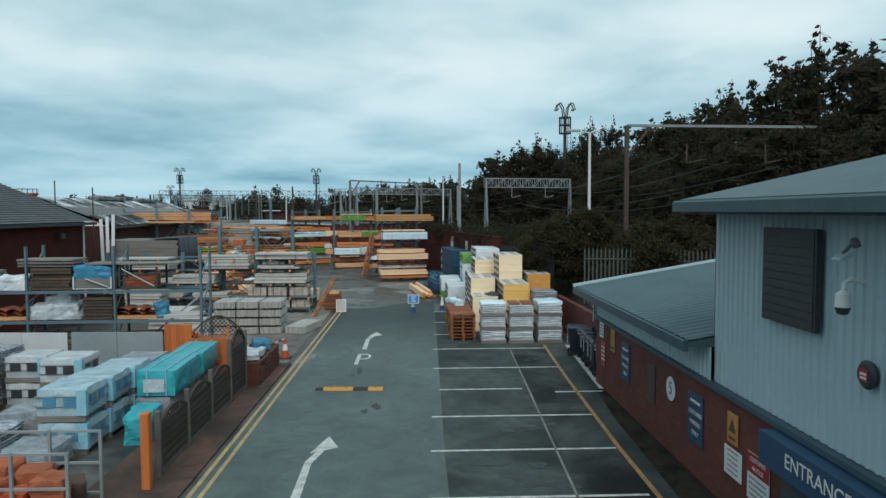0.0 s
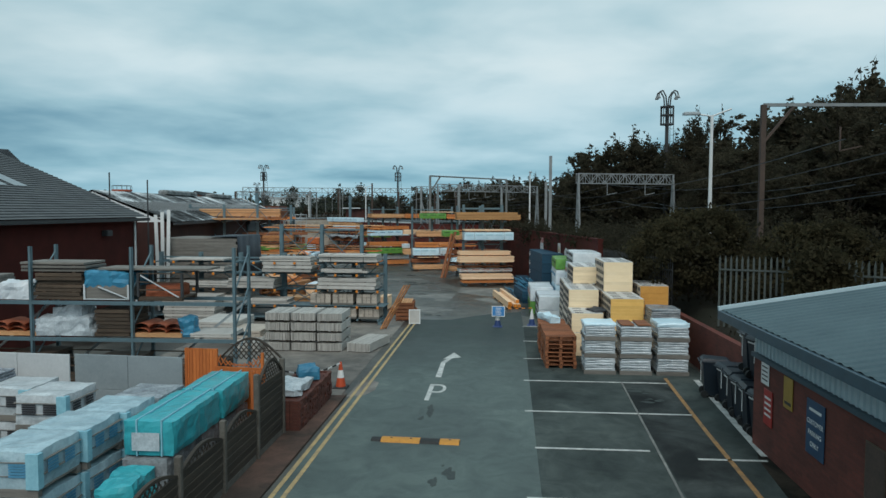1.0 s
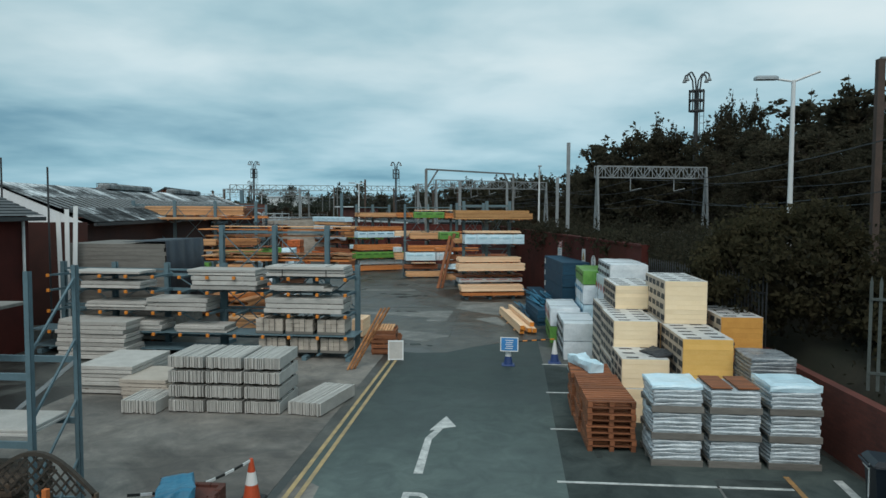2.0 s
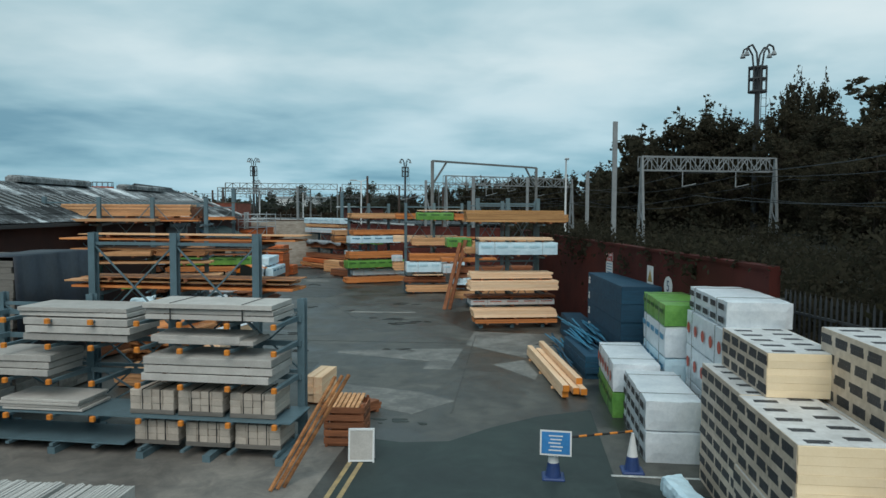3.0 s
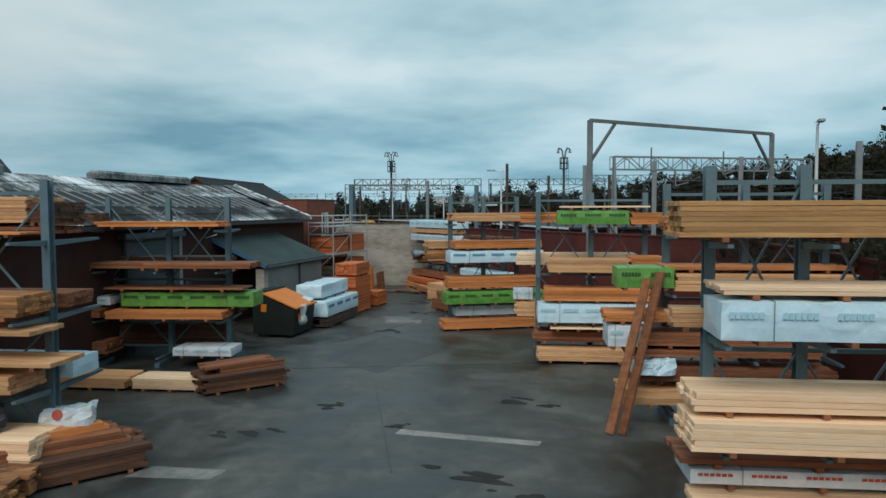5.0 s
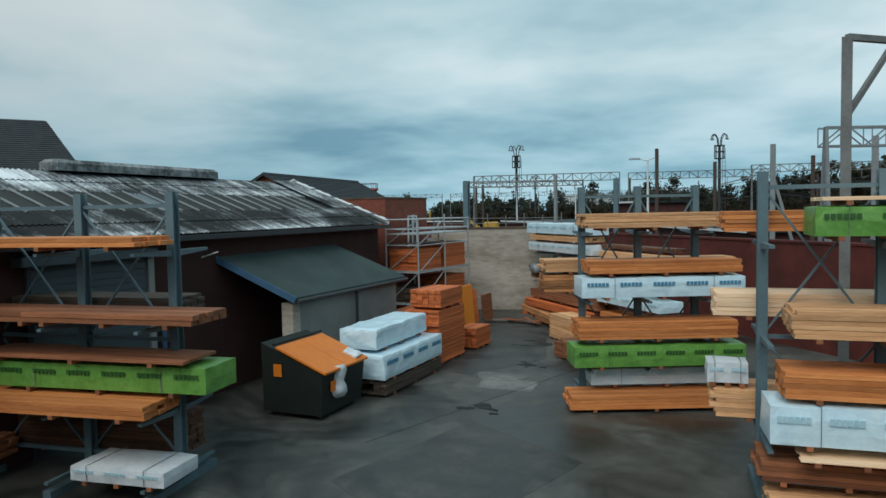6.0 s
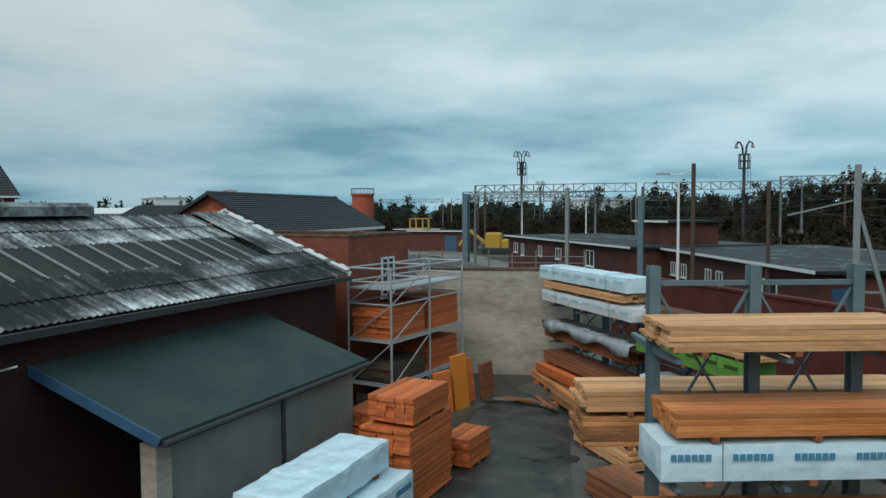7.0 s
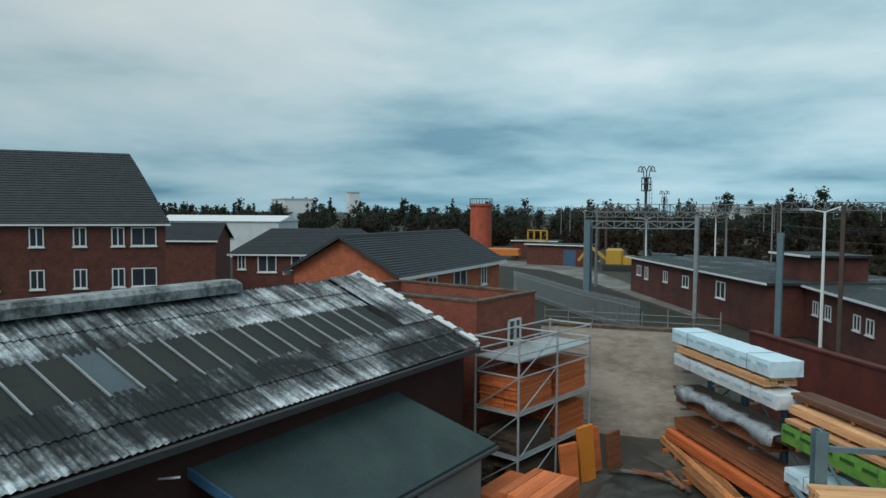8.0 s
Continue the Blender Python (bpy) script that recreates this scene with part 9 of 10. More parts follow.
part("cap", Mesh().lathe([(2.3, 9.4), (2.3, 9.8)], 24), "brick_tower", tw)
rl = Mesh()
for k in range(12):
    a, b = 2 * math.pi * k / 12, 2 * math.pi * (k + 1) / 12
    rl.tube((2.2 * math.cos(a), 2.2 * math.sin(a), 9.8), (2.2 * math.cos(a), 2.2 * math.sin(a), 10.8), 0.05, n=5)
    rl.tube((2.2 * math.cos(a), 2.2 * math.sin(a), 10.75), (2.2 * math.cos(b), 2.2 * math.sin(b), 10.75), 0.05, n=5)
part("railing", rl, "steel_dark", tw)
wh = thing("white_warehouse", at(-123, 131.2, 0, 40), "large pale metal warehouse far behind the houses", "warehouse")
part("wall", Mesh().box(-11, 11, -8, 8, 0, 6.3), "white_wall", wh)
part("roof", Mesh().add([(-11.3, -8.3, 6.3), (11.3, -8.3, 6.3), (11.3, 0, 7.3), (-11.3, 0, 7.3), (-11.3, 8.3, 6.3), (11.3, 8.3, 6.3)], [(0, 1, 2, 3), (3, 2, 5, 4), (0, 3, 4), (1, 5, 2)]), "white_paint", wh)
for x, y, w, d, h in ((-306, 330, 6, 3, 18.5), (-332, 307, 33, 8, 14.2), (-105, 349, 24, 8, 10.5)):
    fb = thing("far_building", at(x, y, 0, -25), "pale industrial building on the skyline", "building")
    part("wall", Mesh().box(-w / 2, w / 2, -d, d, 0, h), "white_paint", fb)
    part("roof", Mesh().box(-w / 2 - 0.4, w / 2 + 0.4, -d - 0.4, d + 0.4, h, h + 0.6), "white_wall", fb)


# ---- railway: gantries, masts, wires, tracks ----
def truss(me, a, b, h, n, r=0.036):
    a, b = Vector(a), Vector(b)
    up = Vector((0, 0, h))
    me.bar(a, b, r * 2).bar(a + up, b + up, r * 2)
    for i in range(n):
        p, q = a.lerp(b, i / n), a.lerp(b, (i + 1) / n)
        me.bar(p, p + up, r * 1.4)
        me.bar(p + (up if i % 2 else Vector((0, 0, 0))), q + (Vector((0, 0, 0)) if i % 2 else up), r * 1.4)
    me.bar(b, b + up, r * 1.4)
    return me


def gantry(a, b, top, z0, label, depth=0.9, lattice=True, mt="steel_far", n=14, beam_mt=None):
    """Railway portal between two feet a and b."""
    ob = thing("rail_gantry", at(a[0], a[1], 0), label, "railway gantry")
    d = Vector((b[0] - a[0], b[1] - a[1], 0))
    for o in (Vector((0, 0, 0)), d):
        lg = Mesh()
        if lattice:
            u = d.normalized() * 0.35
            v = Vector((-u.y, u.x, 0))
            lg.bar(o + Vector((0, 0, z0)) - v * 1.6, o + Vector((0, 0, top)), 0.14).bar(o + Vector((0, 0, z0)) + v * 1.6, o + Vector((0, 0, top)), 0.14)
            for k in range(6):
                f = k / 6
                w = 1.6 * (1 - f)
                lg.bar(o - v * w + Vector((0, 0, z0 + (top - z0) * f)), o + v * w * (1 - 1 / 6) + Vector((0, 0, z0 + (top - z0) * (f + 1 / 6))), 0.06)
        else:
            lg.box(o.x - 0.10, o.x + 0.10, o.y - 0.10, o.y + 0.10, z0, top)
        part("leg", lg, mt, ob)
    if lattice:
        part("truss", truss(Mesh(), (0, 0, top - depth), d + Vector((0, 0, top - depth)), depth, n), mt, ob)
        v = Vector((-d.y, d.x, 0)).normalized() * 0.6
        part("truss", truss(Mesh(), v + Vector((0, 0, top - depth)), d + v + Vector((0, 0, top - depth)), depth, n), mt, ob)
    else:
        part("beam", Mesh().bar(Vector((0, 0, top)), d + Vector((0, 0, top)), 0.12, 0.13), beam_mt or mt, ob)
        u = d.normalized() * 1.3
        part("knee_brace", Mesh().bar(u + Vector((0, 0, top)), Vector((0, 0, top - 1.6)), 0.1), mt, ob)
        part("knee_brace", Mesh().bar(d - u + Vector((0, 0, top)), d + Vector((0, 0, top - 1.6)), 0.1), mt, ob)
    for k in (0.3, 0.7):
        p = d * k
        part("insulator_arm", Mesh().bar(p + Vector((0, 0, top - depth)), p + Vector((0, 0, top - depth - 1.0)), 0.06).bar(p + Vector((0, 0, top - depth - 1.0)), p + d.normalized() * 0.9 + Vector((0, 0, top - depth - 0.8)), 0.05), mt, ob)
    return ob


gantry((8.2, 64.6), (16.8, 66.7), 8.4, 2.0, "grey lattice railway gantry over the tracks", 0.85)
gantry((12.36, 32.9), (23.0, 33.5), 9.6, 2.0, "rusty single-beam railway portal in front of trees", lattice=False, mt="rust", beam_mt="steel_far")
gantry((-5.1, 66.9), (2.0, 74.9), 8.3, 0, "grey steel single-beam railway portal behind the wall", lattice=False, mt="steel_mid")
for k in range(7):
    x = -46 + k * 15
    y = 128 + 9 * k + (k % 2) * 7
    gantry((x, y), (x + 17, y + 5), 9.2 + 0.4 * (k % 3), 0, "distant grey lattice railway gantry", 0.9, n=16, mt="steel_mid")
gantry((-46.2, 125.6), (-33.4, 132.6), 8.4, 0, "grey lattice railway gantry behind the bay wall", 0.6, n=18, mt="steel_mid")
gantry((-6.0, 84.5), (6.0, 92.0), 8.2, 0, "grey lattice railway gantry behind the far wall", 0.8)
for k in range(5):
    gantry((-120 + 22 * k, 205 + 8 * k), (-100 + 22 * k, 212 + 8 * k), 9.5, 0, "distant grey lattice railway gantry", 0.9, n=14, mt="steel_mid")


gp = thing("rail_gantry", at(-36.15, 107.85), "grey lattice beam between a blue post and a pale post", "railway gantry")
part("truss", truss(Mesh(), (0.2, 0.1, 7.05), (7.2, 3.85, 7.05), 0.55, 9), "steel_far", gp)
part("end_post", Mesh().bar((7.3, 3.9, 0), (7.3, 3.9, 8.1), 0.28), "steel_far", gp)


def light_mast(m, H, label, mt="steel_dark"):
    """Lattice lighting mast with a platform and curved lamp arms."""
    ob = thing("light_mast", m, label, "light mast")
    part("shaft", Mesh().tube((0, 0, 0), (0, 0, H - 1.6), 0.24, 0.17, 10), mt, ob)
    pf = Mesh()
    for z in (H - 3.4, H - 2.5, H - 1.7):
        for i in range(8):
            a, b = math.pi * i / 4, math.pi * (i + 1) / 4
            pf.bar((0.62 * math.cos(a), 0.62 * math.sin(a), z), (0.62 * math.cos(b), 0.62 * math.sin(b), z), 0.11)
            pf.bar((0.62 * math.cos(a), 0.62 * math.sin(a), z), (0.2 * math.cos(a), 0.2 * math.sin(a), z), 0.05)
    for i in range(8):
        a = math.pi * i / 4
        pf.bar((0.62 * math.cos(a), 0.62 * math.sin(a), H - 3.4), (0.62 * math.cos(a), 0.62 * math.sin(a), H - 1.6), 0.08)
    part("platform", pf, mt, ob)
    for s in (-1, 1):
        for t in (0.5, -0.4):
            arm = Mesh()
            pts = [(s * 0.15, t, H - 1.7), (s * 0.25, t, H - 0.7), (s * 0.55, t, H - 0.15), (s * 0.85, t, H - 0.3), (s * 0.92, t, H - 0.6)]
            for p, q in zip(pts, pts[1:]):
                arm.tube(p, q, 0.065, n=6)
            part("lamp_arm", arm, mt, ob)
            part("lamp_head", Mesh().lathe([(0.05, 0.12), (0.10, 0.05), (0.20, -0.18), (0.18, -0.22)], 10), "steel_far", ob, m=at(s * 0.92, t, H - 0.68))
    ld = Mesh()
    for x in (0.35, 0.7):
        ld.bar((x, 0.25, 0), (x, 0.25, H - 2), 0.04)
    for k in range(int((H - 2) / 0.6)):
        ld.bar((0.35, 0.25, 0.6 * k), (0.7, 0.25, 0.6 * k), 0.03)
    part("ladder", ld, mt, ob)
    return ob


light_mast(at(17.6, 73.0), 17.0, "tall dark lattice lighting mast beside the railway")
light_mast(at(-20.3, 149.0), 14.6, "tall dark lattice lighting mast beside the railway")
light_mast(at(-48.3, 146.0), 14.6, "tall dark lattice lighting mast beside the railway")
light_mast(at(-74.0, 214.0), 13.5, "tall dark lattice lighting mast beside the railway")


def street_lamp(m, H, label, mt="galv"):
    ob = thing("street_lamp", m, label, "street lamp")
    part("pole", Mesh().tube((0, 0, 0), (0, 0, H), 0.11, 0.07, 10), mt, ob)
    part("arm", Mesh().tube((0, 0, H - 0.05), (-0.9, 0, H + 0.1), 0.04), mt, ob)
    part("lamp_head", Mesh().cbox(-1.35, -0.55, -0.16, 0.16, H + 0.02, H + 0.16, 0.05), "galv", ob)
    part("arm", Mesh().tube((0, 0, H - 0.05), (0.9, 0, H + 0.3), 0.04), mt, ob)
    return ob


street_lamp(at(11.4, 36.8), 9.7, "pale double-arm lamp post in front of trees", "white_paint")
street_lamp(at(4.6, 80.0, 0, 90), 9.2, "pale lamp post behind the boundary wall", "white_paint")
street_lamp(at(-18.15, 102.9, 0, 20), 8.45, "white lamp post beside the railway office", "white_paint")
street_lamp(at(-41.2, 130.3, 0, 10), 7.6, "white lamp post beside the huts", "white_paint")
street_lamp(at(-37.0, 140.0, 0, 30), 8.0, "white lamp post beside the huts", "white_paint")
for x, y, h, w in ((4.92, 52.4, 9.0, 0.10), (6.3, 79.0, 8.2, 0.14), (-36.15, 107.85, 7.7, 0.24), (-20.3, 102.1, 7.15, 0.17), (-16.25, 97.7, 8.8, 0.10), (-12.2, 95.2, 7.6, 0.09), (-6.6, 87.4, 7.2, 0.09), (-4, 93, 8.4, 0.16), (1.5, 88, 8.2, 0.13), (12, 90, 9, 0.15), (-56, 150, 9, 0.15), (-64, 163, 9, 0.15), (-38, 170, 10, 0.15), (-10, 180, 10, 0.15)):
    cp = thing("catenary_mast", at(x, y), "upright steel catenary post beside the railway", "post")
    part("post", Mesh().box(-w, w, -w * 0.9, -w * 0.7, 0, h).box(-w, w, w * 0.7, w * 0.9, 0, h).box(-0.02, 0.02, -w * 0.7, w * 0.7, 0, h), "steel_blue" if w > 0.16 else "rust" if x < -5 else "steel_far", cp)
    part("foot", Mesh().cbox(-0.3, 0.3, -0.3, 0.3, 0, 0.25, 0.04), "concrete", cp)
am = thing("signal_mast", at(-8.44, 88.83), "grey steel mast with a diagonal strut behind the wall", "mast")
part("post", Mesh().bar((0, 0, 0), (0, 0, 7.95), 0.24), "steel_far", am)
part("strut", Mesh().bar((1.7, 0.4, 0), (0, 0, 6.4), 0.14), "steel_far", am)
part("strut_tie", Mesh().bar((0.9, 0.2, 3.0), (0, 0, 3.0), 0.08), "steel_far", am)
part("arm", Mesh().bar((0, 0, 6.6), (-2.4, -0.5, 6.0), 0.06), "steel_far", am)
wires = Mesh()
for off, z in ((0, 7.4), (3, 7.2), (6, 7.0), (9, 6.6), (0.5, 6.0), (3.5, 5.9)):
    pts = [(12 + off * 0.7, 25), (11 + off, 65), (4 + off, 90), (-12 + off, 122), (-45 + off, 170), (-90 + off, 222)]
    for (ax, ay), (bx, by) in zip(pts, pts[1:]):
        n = 8
        for i in range(n):
            f, g = i / n, (i + 1) / n
            sag = lambda t: z - 0.7 * math.sin(math.pi * t)
            wires.tube((ax + (bx - ax) * f, ay + (by - ay) * f, sag(f)), (ax + (bx - ax) * g, ay + (by - ay) * g, sag(g)), 0.022, n=4, caps=False)
tagged(part("overhead_wires", wires, "steel_dark"), "thin dark overhead railway wires", "wires", kind="stuff")
tr = Mesh()
for off in (0, 1.5, 4.5, 6.0, 9, 10.5):
    pts = [(13 + off, 20), (12 + off, 60), (2 + off, 88), (-16 + off, 118), (-50 + off, 165)]
    for (ax, ay), (bx, by) in zip(pts, pts[1:]):
        tr.bar((ax, ay, 0.08), (bx, by, 0.08), 0.07, 0.14)
tagged(part("rails", tr, "rust"), "rusty railway rails on ballast", "rails", kind="stuff")


# palisade fences
def palisade(pts, h, z0, label, mt="galv"):
    ob = thing("palisade_fence", at(pts[0][0], pts[0][1], z0), label, "fence")
    pale = shared(("pale", h), lambda: Mesh().add([(-0.03, 0, 0), (0.03, 0, 0), (0.03, 0, h - 0.12), (0, 0, h), (-0.03, 0, h - 0.12), (-0.03, 0.012, 0), (0.03, 0.012, 0), (0.03, 0.012, h - 0.12), (0, 0.012, h), (-0.03, 0.012, h - 0.12)],
        [(0, 1, 2, 3, 4), (9, 8, 7, 6, 5), (0, 5, 6, 1), (1, 6, 7, 2), (2, 7, 8, 3), (3, 8, 9, 4), (4, 9, 5, 0)]))
    o = Vector((pts[0][0], pts[0][1], 0))
    for a, b in zip(pts, pts[1:]):
        a, b = Vector((*a, 0)) - o, Vector((*b, 0)) - o
        n = int((b - a).length / 0.155)
        ang = math.degrees(math.atan2(b.y - a.y, b.x - a.x))
        for i in range(n):
            p = a.lerp(b, i / n)
            part("pale", pale, mt, ob, m=at(p.x, p.y, 0, ang))
        for z in (0.35, h - 0.45):
            part("rail", Mesh().bar(a + Vector((0, 0, z)), b + Vector((0, 0, z)), 0.05), mt, ob)
    return ob


palisade([(8.3, 24.85), (9.95, 24.2), (11.6, 22.9), (15.5, 19.8)], 2.25, 1.55, "dull grey steel palisade fence before ivy", "palisade")
palisade([(7.85, 29.0), (6.22, 35.7)], 1.85, 1.55, "dull grey steel palisade fence on a low wall before ivy", "steel_dark")
sheet_pts = [(-50.0, 117.6), (-44.7, 113.5), (-36.0, 106.6), (-29.2, 102.5)]
sf = thing("sheet_fence", at(0, 0), "grey metal sheet fence behind the palisade", "fence")
for (ax, ay), (bx, by) in zip(sheet_pts, sheet_pts[1:]):
    part("sheet", Mesh().bar((ax + 0.2, ay + 0.25, 0.95), (bx + 0.2, by + 0.25, 0.95), 0.03, 1.9), "sheet_dark", sf)
palisade([(-50.0, 117.6), (-44.7, 113.5), (-36.0, 106.6), (-29.2, 102.5)], 2.2, 0.0, "grey steel palisade fence beside the railway")


# ---- trees and undergrowth ----
def leaf_cloud(blobs, count, size, seed, flat=0.85, soft=0.52):
    """Small leaf quads scattered in a set of blobs (x, y, z, r)."""
    r = np.random.RandomState(seed)
    B = np.array(blobs)
    idx = r.choice(len(B), count, p=B[:, 3] ** 2 / (B[:, 3] ** 2).sum())
    d = r.normal(size=(count, 3))
    d /= np.linalg.norm(d, axis=1)[:, None]
    rad = np.minimum(np.abs(r.normal(0.0, soft, count)) + r.uniform(0.0, 0.35, count), 1.5)
    c = B[idx, :3] + d * (B[idx, 3] * rad)[:, None] * np.array([1, 1, flat])
    u = r.normal(size=(count, 3)); u /= np.linalg.norm(u, axis=1)[:, None]
    w = np.cross(u, r.normal(size=(count, 3))); w /= np.linalg.norm(w, axis=1)[:, None]
    s = size * r.uniform(0.55, 1.3, (count, 1))
    v = np.concatenate([c - u * s - w * s * 0.2, c + w * s * 0.55, c + u * s + w * s * 0.1, c - w * s * 0.55], 1).reshape(-1, 3)
    me = bpy.data.meshes.new("leaves")
    me.from_pydata(v.tolist(), [], np.arange(4 * count).reshape(-1, 4).tolist())
    return me


def tree_meshes(seed, H, spread, leaves, size=0.26):
    """A tapered trunk with rising limbs and a feathery crown of many small tufts, one to three leaders at the top."""
    r = random.Random(seed)
    wood = Mesh()
    wood.tube((0, 0, 0), (0.1, 0.05, H * 0.45), 0.26, 0.17, 9)
    wood.tube((0.1, 0.05, H * 0.45), (0.0, 0.0, H * 0.9), 0.17, 0.04, 8)
    blobs = []
    for k in range(34):
        a = 2.4 * k + r.uniform(-0.5, 0.5)
        z = H * (0.10 + 0.74 * k / 34)
        reach = spread * r.uniform(0.45, 1.08) * (1 - 0.75 * max(0, (z / H - 0.35) / 0.65))
        tip = (reach * math.cos(a), reach * math.sin(a), z + reach * r.uniform(0.25, 0.75))
        wood.tube((0.06, 0.03, z * 0.85), tip, 0.06, 0.015, 6)
        for q in (1.0, 0.84, 0.66, 0.45):
            for _ in range(2):
                blobs.append((tip[0] * q + r.uniform(-0.45, 0.45), tip[1] * q + r.uniform(-0.45, 0.45), tip[2] - (1 - q) * 0.7 + r.uniform(-0.45, 0.5), r.uniform(0.5, 1.2) * spread * 0.15))
    for k in range(r.choice((1, 2, 3))):
        ox, oy = r.uniform(-0.9, 0.9), r.uniform(-0.9, 0.9)
        h = H * r.uniform(0.92, 1.08)
        wood.tube((ox * 0.4, oy * 0.4, H * 0.6), (ox, oy, h), 0.05, 0.012, 5)
        for q in range(7):
            blobs.append((ox * (0.6 + q / 16) + r.uniform(-0.2, 0.2), oy * (0.6 + q / 16) + r.uniform(-0.2, 0.2), h - 0.32 * q, spread * (0.05 + 0.016 * q)))
    return wood.data("trunk"), leaf_cloud(blobs, leaves, size, seed)


KINDS = [tree_meshes(s, 10.0, sp, 12500, 0.118) for s, sp in ((1, 3.4), (2, 2.8), (3, 3.9), (4, 3.1))]
KINDS += [tree_meshes(s, 10.0, sp, 4200, 0.20) for s, sp in ((1, 3.4), (2, 2.8), (3, 3.9), (4, 3.1))]
trng = random.Random(11)


def tree(x, y, z, s, k, mt="leaf", label="dark leafy tree on the railway bank", sz=None):
    ob = thing("tree", Matrix.LocRotScale((x, y, z), Euler((0, 0, trng.uniform(0, 6.28))), (s, s, sz or s)), label, "tree", group="trees on the bank")
    part("trunk", KINDS[k][0], "bark", ob)
    part("crown", KINDS[k][1], mt, ob)


for pts, gap, h, base in (([(11.5, 85), (16, 77), (21.5, 70)], 3.0, 11.7, 1.5), ([(21, 66), (20.5, 50), (21, 36), (24, 22), (26, 8)], 3.6, 11.0, 3.0), ([(17.2, 62), (17.5, 46), (18, 33)], 4.0, 6.5, 2.2),
                          ([(27, 72), (27, 50), (28, 30), (32, 10)], 4.2, 13.0, 4.0), ([(20, 82), (18, 96), (17, 112), (12, 132), (2, 150), (-8, 168)], 5.0, 11.5, 0.5), ([(28, 84), (27, 104), (23, 128), (14, 150)], 6.0, 13.0, 0.5)):
    for (ax, ay), (bx, by) in zip(pts, pts[1:]):
        n = max(1, round(math.hypot(bx - ax, by - ay) / gap))
        for i in range(n):
            f = i / n
            tree(ax + (bx - ax) * f + trng.uniform(-1.2, 1.2), ay + (by - ay) * f + trng.uniform(-1.2, 1.2), base - 0.3, h / 10 * trng.uniform(0.82, 1.18), trng.randrange(4) + (4 if ay > 80 or base > 3.5 else 0), sz=h / 10 * trng.uniform(0.88, 1.1) * (1.0 if base < 2.4 else 0.76 if base < 3.5 else 0.9 if ay + (by - ay) * f < 56 else 0.8))

for x, y, top, k in ((20.5, 73.4, 15.4, 1), (24.3, 78.3, 16.4, 3), (22.6, 79.5, 14.8, 1), (22.0, 46.5, 13.0, 0), (26.3, 35.0, 14.0, 3)):
    tree(x, y, 1.5, 0.78, k, label="tall feathery tree above the bank", sz=(top - 1.5) / 10.4)

# ivy and bramble over the fence and bank: one mass nobody could count
blobs, r_ = [], random.Random(5)
for k in range(230):
    y = r_.uniform(14, 46)
    base = 9.6 if y < 30 else 9.6 - (y - 30) * 0.19
    x = base + r_.uniform(0.0, 9.0)
    ztop = 1.6 + min(2.3, 0.45 * (x - base)) + r_.uniform(-0.4, 0.9)
    if y < 25.5:
        ztop = min(ztop, 1.6 if y < 24.6 and x < 13.5 else 2.6)
    blobs.append((x, y, max(0.4, ztop - 0.5), r_.uniform(0.7, 1.3)))
for k in range(260):
    y = r_.uniform(29, 112)
    edge_x = 7.6 - (y - 28.5) * 0.1878 if y < 72 else -0.4 + (y - 72) * 0.25
    x = edge_x + 1.3 + r_.uniform(0.0, 1.0) ** 1.3 * 15
    blobs.append((x, y, r_.uniform(1.6, 3.6) if y < 75 else r_.uniform(0.6, 2.6), r_.uniform(0.8, 1.7)))
for k in range(120):
    # ivy hanging over the top of the boundary wall
    y = r_.uniform(36, 71)
    blobs.append((7.6 - (y - 28.5) * 0.1878 + r_.uniform(-0.15, 0.6), y, r_.uniform(3.1, 4.0), r_.uniform(0.3, 0.7)))
tagged(part("undergrowth", leaf_cloud(blobs, 190000, 0.092, 8), "leaf_ivy"), "dense dark ivy and bramble over the bank", "undergrowth", kind="stuff")

# taller trees across the tracks
for x, y, top, k in ((-1, 217, 15.6, 5), (-5, 220, 14.4, 4), (-9.5, 216, 15.2, 7), (-14, 219, 13.4, 6), (-19, 216, 12.6, 5), (-24, 218, 11.8, 4), (-29, 215, 10.6, 7), (-35, 216, 10.8, 6), (-42, 214, 10.2, 5), (5, 218, 16.0, 6), (11, 215, 16.6, 4)):
    tree(x, y, 0, top / 10.4, k, label="dark leafy tree across the railway tracks")

# big rounded shrubs that swallow the fence
def shrub(x, y, z, rx, ry, rz, seed):
    r = random.Random(seed)
    bl = []
    for k in range(150):
        a, e = r.uniform(0, 6.283), math.asin(r.uniform(-0.25, 1.0))
        q = r.uniform(0.70, 0.98) * (1 + 0.10 * math.sin(3 * a + seed) * math.cos(e))
        bl.append((rx * q * math.cos(a) * math.cos(e), ry * q * math.sin(a) * math.cos(e), rz * q * math.sin(e), r.uniform(0.28, 0.55)))
    ob = thing("shrub", at(x, y, z), "large rounded olive-brown shrub growing over the fence", "shrub", group="shrubs on the bank")
    for k in range(6):
        a = k * 1.05
        part("stem", Mesh().tube((0.2 * math.cos(a), 0.2 * math.sin(a), -z + 0.6), (rx * 0.6 * math.cos(a), ry * 0.6 * math.sin(a), rz * 0.4), 0.06, 0.02, 6), "bark", ob)
    part("foliage", leaf_cloud(bl, 26000, 0.085, seed), "leaf_shrub", ob)


shrub(9.3, 31.6, 2.6, 2.7, 3.4, 2.6, 41)
shrub(12.4, 27.4, 2.5, 2.7, 2.6, 2.3, 42)
shrub(14.8, 23.6, 2.4, 2.4, 2.4, 2.0, 43)
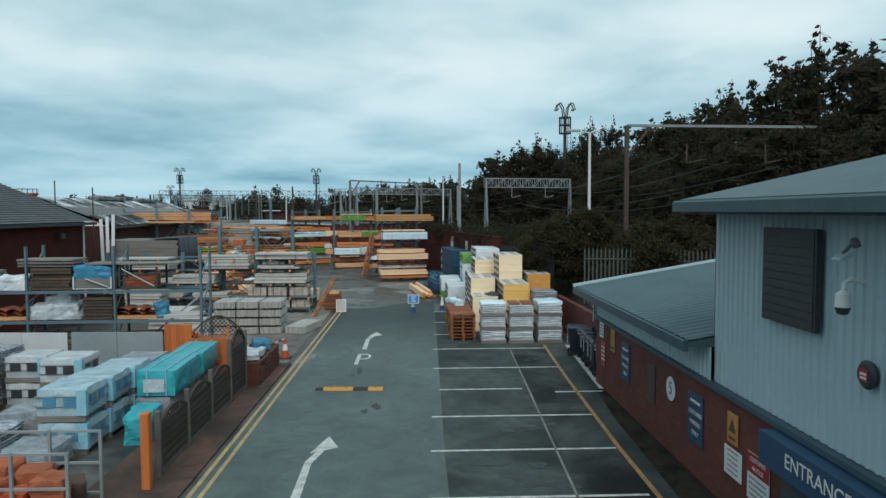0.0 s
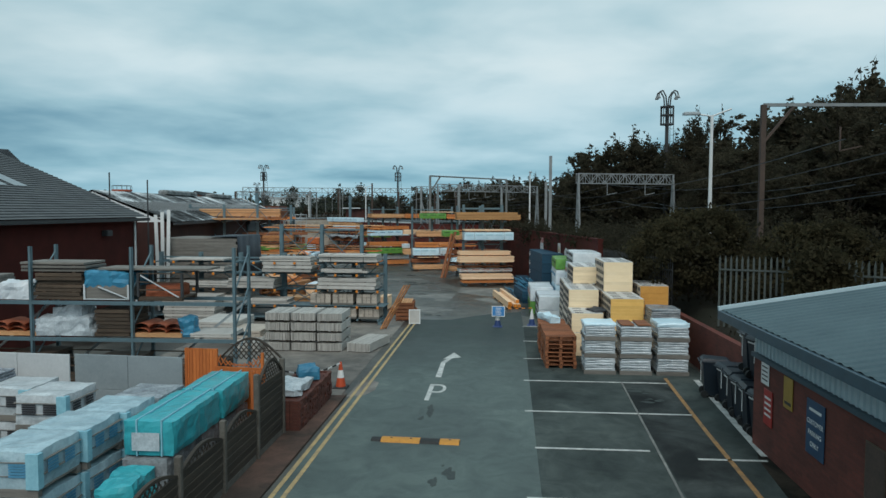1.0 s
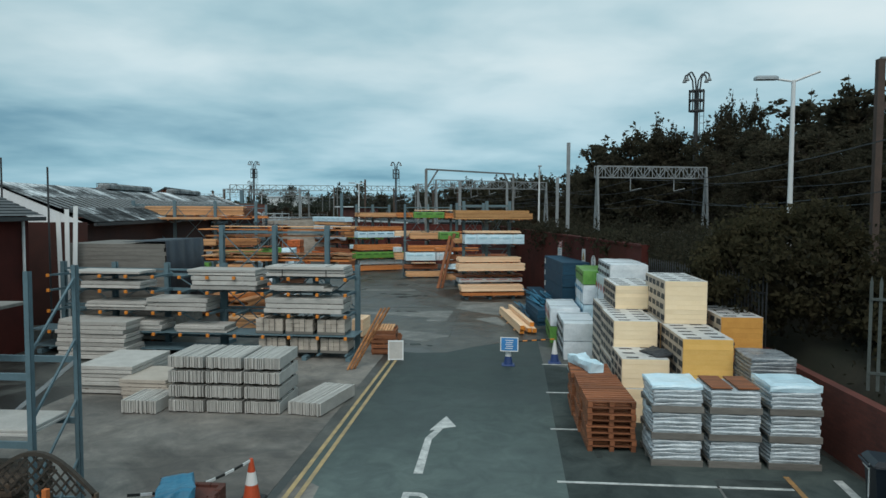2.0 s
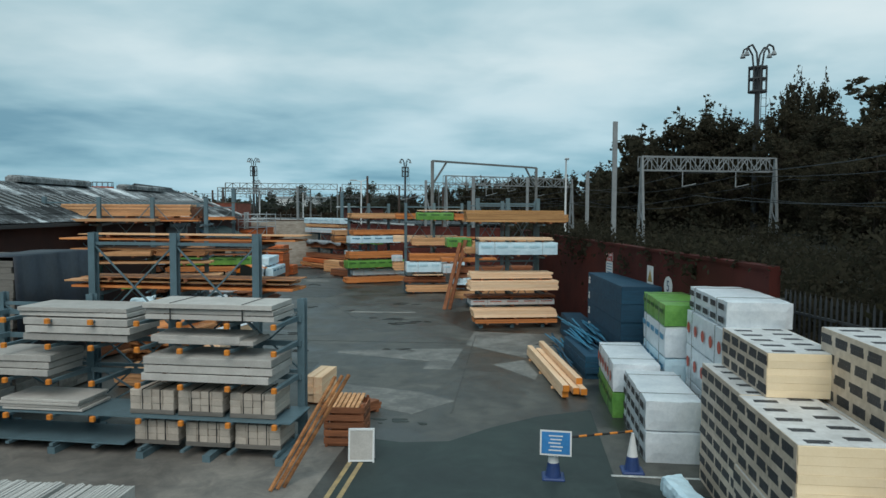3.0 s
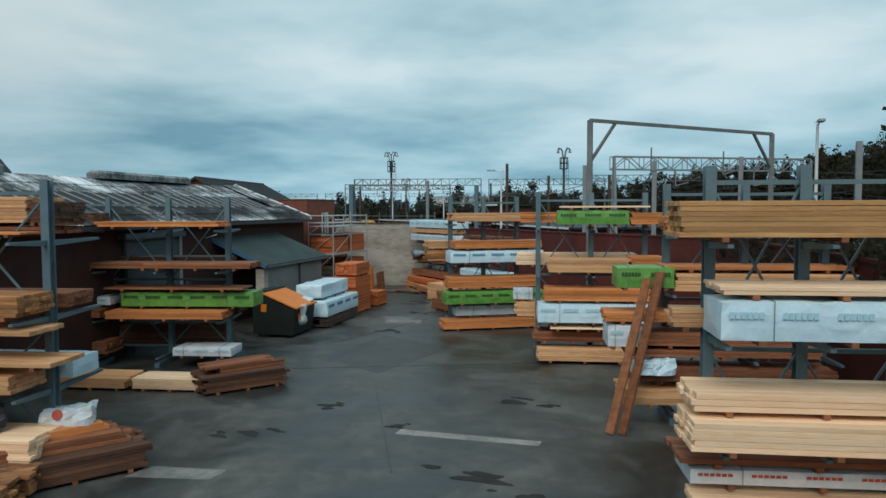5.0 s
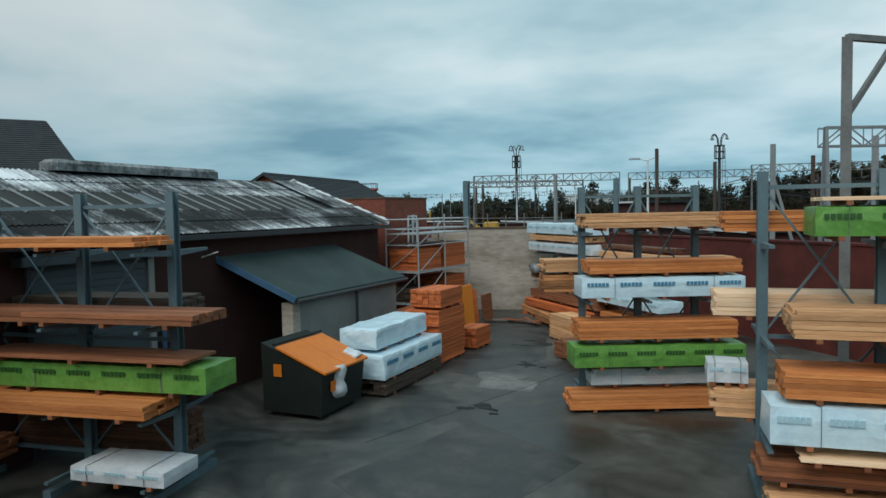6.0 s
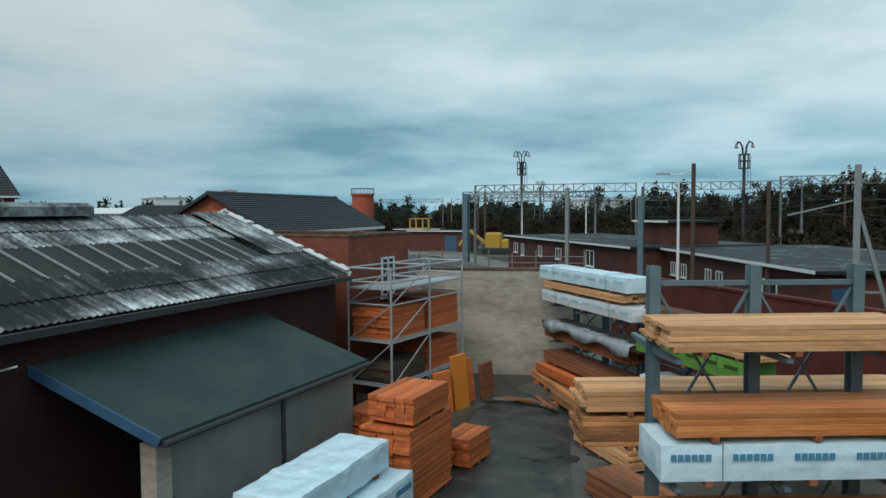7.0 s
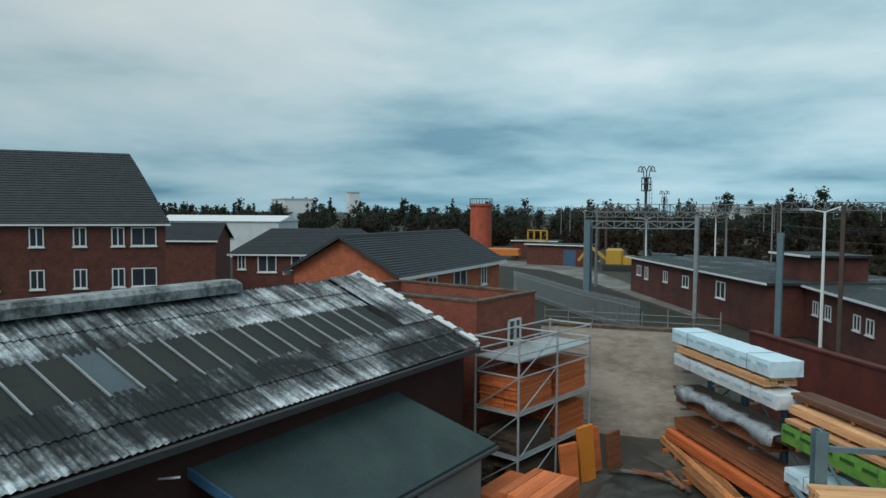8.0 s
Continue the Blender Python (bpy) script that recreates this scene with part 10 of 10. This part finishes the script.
shrub(10.72, 23.3, 1.9, 0.85, 0.8, 2.3, 44)

# far woods round the horizon
def far_woods(name, pts, h, depth, count, size, mt, seed, label):
    r = random.Random(seed)
    bl = []
    for (ax, ay), (bx, by) in zip(pts, pts[1:]):
        n = int(math.hypot(bx - ax, by - ay) / (h * 0.30)) + 1
        for i in range(n):
            f = (i + r.uniform(-0.4, 0.4)) / n
            top = h * r.choice((0.78, 0.82, 0.86, 0.9, 1.15)) * r.uniform(0.92, 1.06)
            x, y = ax + (bx - ax) * f + r.uniform(-depth, depth), ay + (by - ay) * f + r.uniform(-depth, depth)
            if r.random() < 0.13:
                for q in range(7):
                    bl.append((x, y, h * (0.45 + 0.12 * q) * r.uniform(0.97, 1.0), h * (0.15 - 0.017 * q)))
            bl.append((x, y, top * 0.3, h * 0.34))
            bl.append((x + r.uniform(-0.3, 0.3) * h, y, top * 0.62, h * r.uniform(0.20, 0.28)))
            bl.append((x + r.uniform(-0.15, 0.15) * h, y, top * 0.86, h * r.uniform(0.10, 0.17)))
    tagged(part(name, leaf_cloud(bl, int(count * 1.25), size * 0.53, seed, 0.95, 0.6), mt), label, "woods", kind="stuff")


far_woods("far_woods", [(-420, 180), (-330, 300), (-210, 400), (-60, 460), (80, 480)], 13, 16, 60000, 1.7, "leaf_far", 21, "dark tree line on the horizon")
far_woods("far_woods", [(-290, 150), (-190, 250), (-120, 290), (-40, 310), (30, 290)], 9.0, 12, 60000, 1.15, "leaf_far", 22, "dark tree line behind the railway")
far_woods("far_woods", [(4, 300), (14, 240), (2, 190)], 13, 10, 14000, 0.9, "leaf_far", 24, "dark woods rising beside the railway")
far_woods("far_woods", [(-170, 150), (-110, 200), (-50, 215), (0, 205)], 5.0, 9, 40000, 0.8, "leaf_autumn", 23, "brownish scrub beside the railway")
far_woods("far_woods", [(-420, 180), (-300, 20), (-160, -90)], 14, 14, 12000, 1.8, "leaf_far", 25, "dark tree line on the horizon")
far_woods("far_woods", [(-34, 150), (-16, 134), (4, 116), (16, 104)], 4.2, 4.0, 18000, 0.6, "leaf", 27, "dark scrub behind the railway office")
far_woods("far_woods", [(-60, 178), (-30, 160), (0, 142), (22, 122)], 4.0, 5.0, 18000, 0.7, "leaf_autumn", 28, "brown and dark scrub across the tracks")

bay = thing("mesh_fence", at(-17.3, 82.75), "thin wire mesh fence along the top of the bay wall", "fence")
for k in range(8):
    part("post", Mesh().bar((-0.84 * k, -0.34 * k, 4.05), (-0.84 * k, -0.34 * k, 4.75 - 0.1 * (k % 2)), 0.04), "wood_grey", bay)
for z in (4.25, 4.5):
    part("wire", Mesh().tube((0, 0, z), (-5.9, -2.4, z + 0.03), 0.012, n=5), "steel_far", bay)
far_woods("far_woods", [(-112, 337), (-80, 346), (-45, 352), (10, 345)], 15, 8, 24000, 1.3, "leaf_far", 29, "taller dark trees on the skyline")
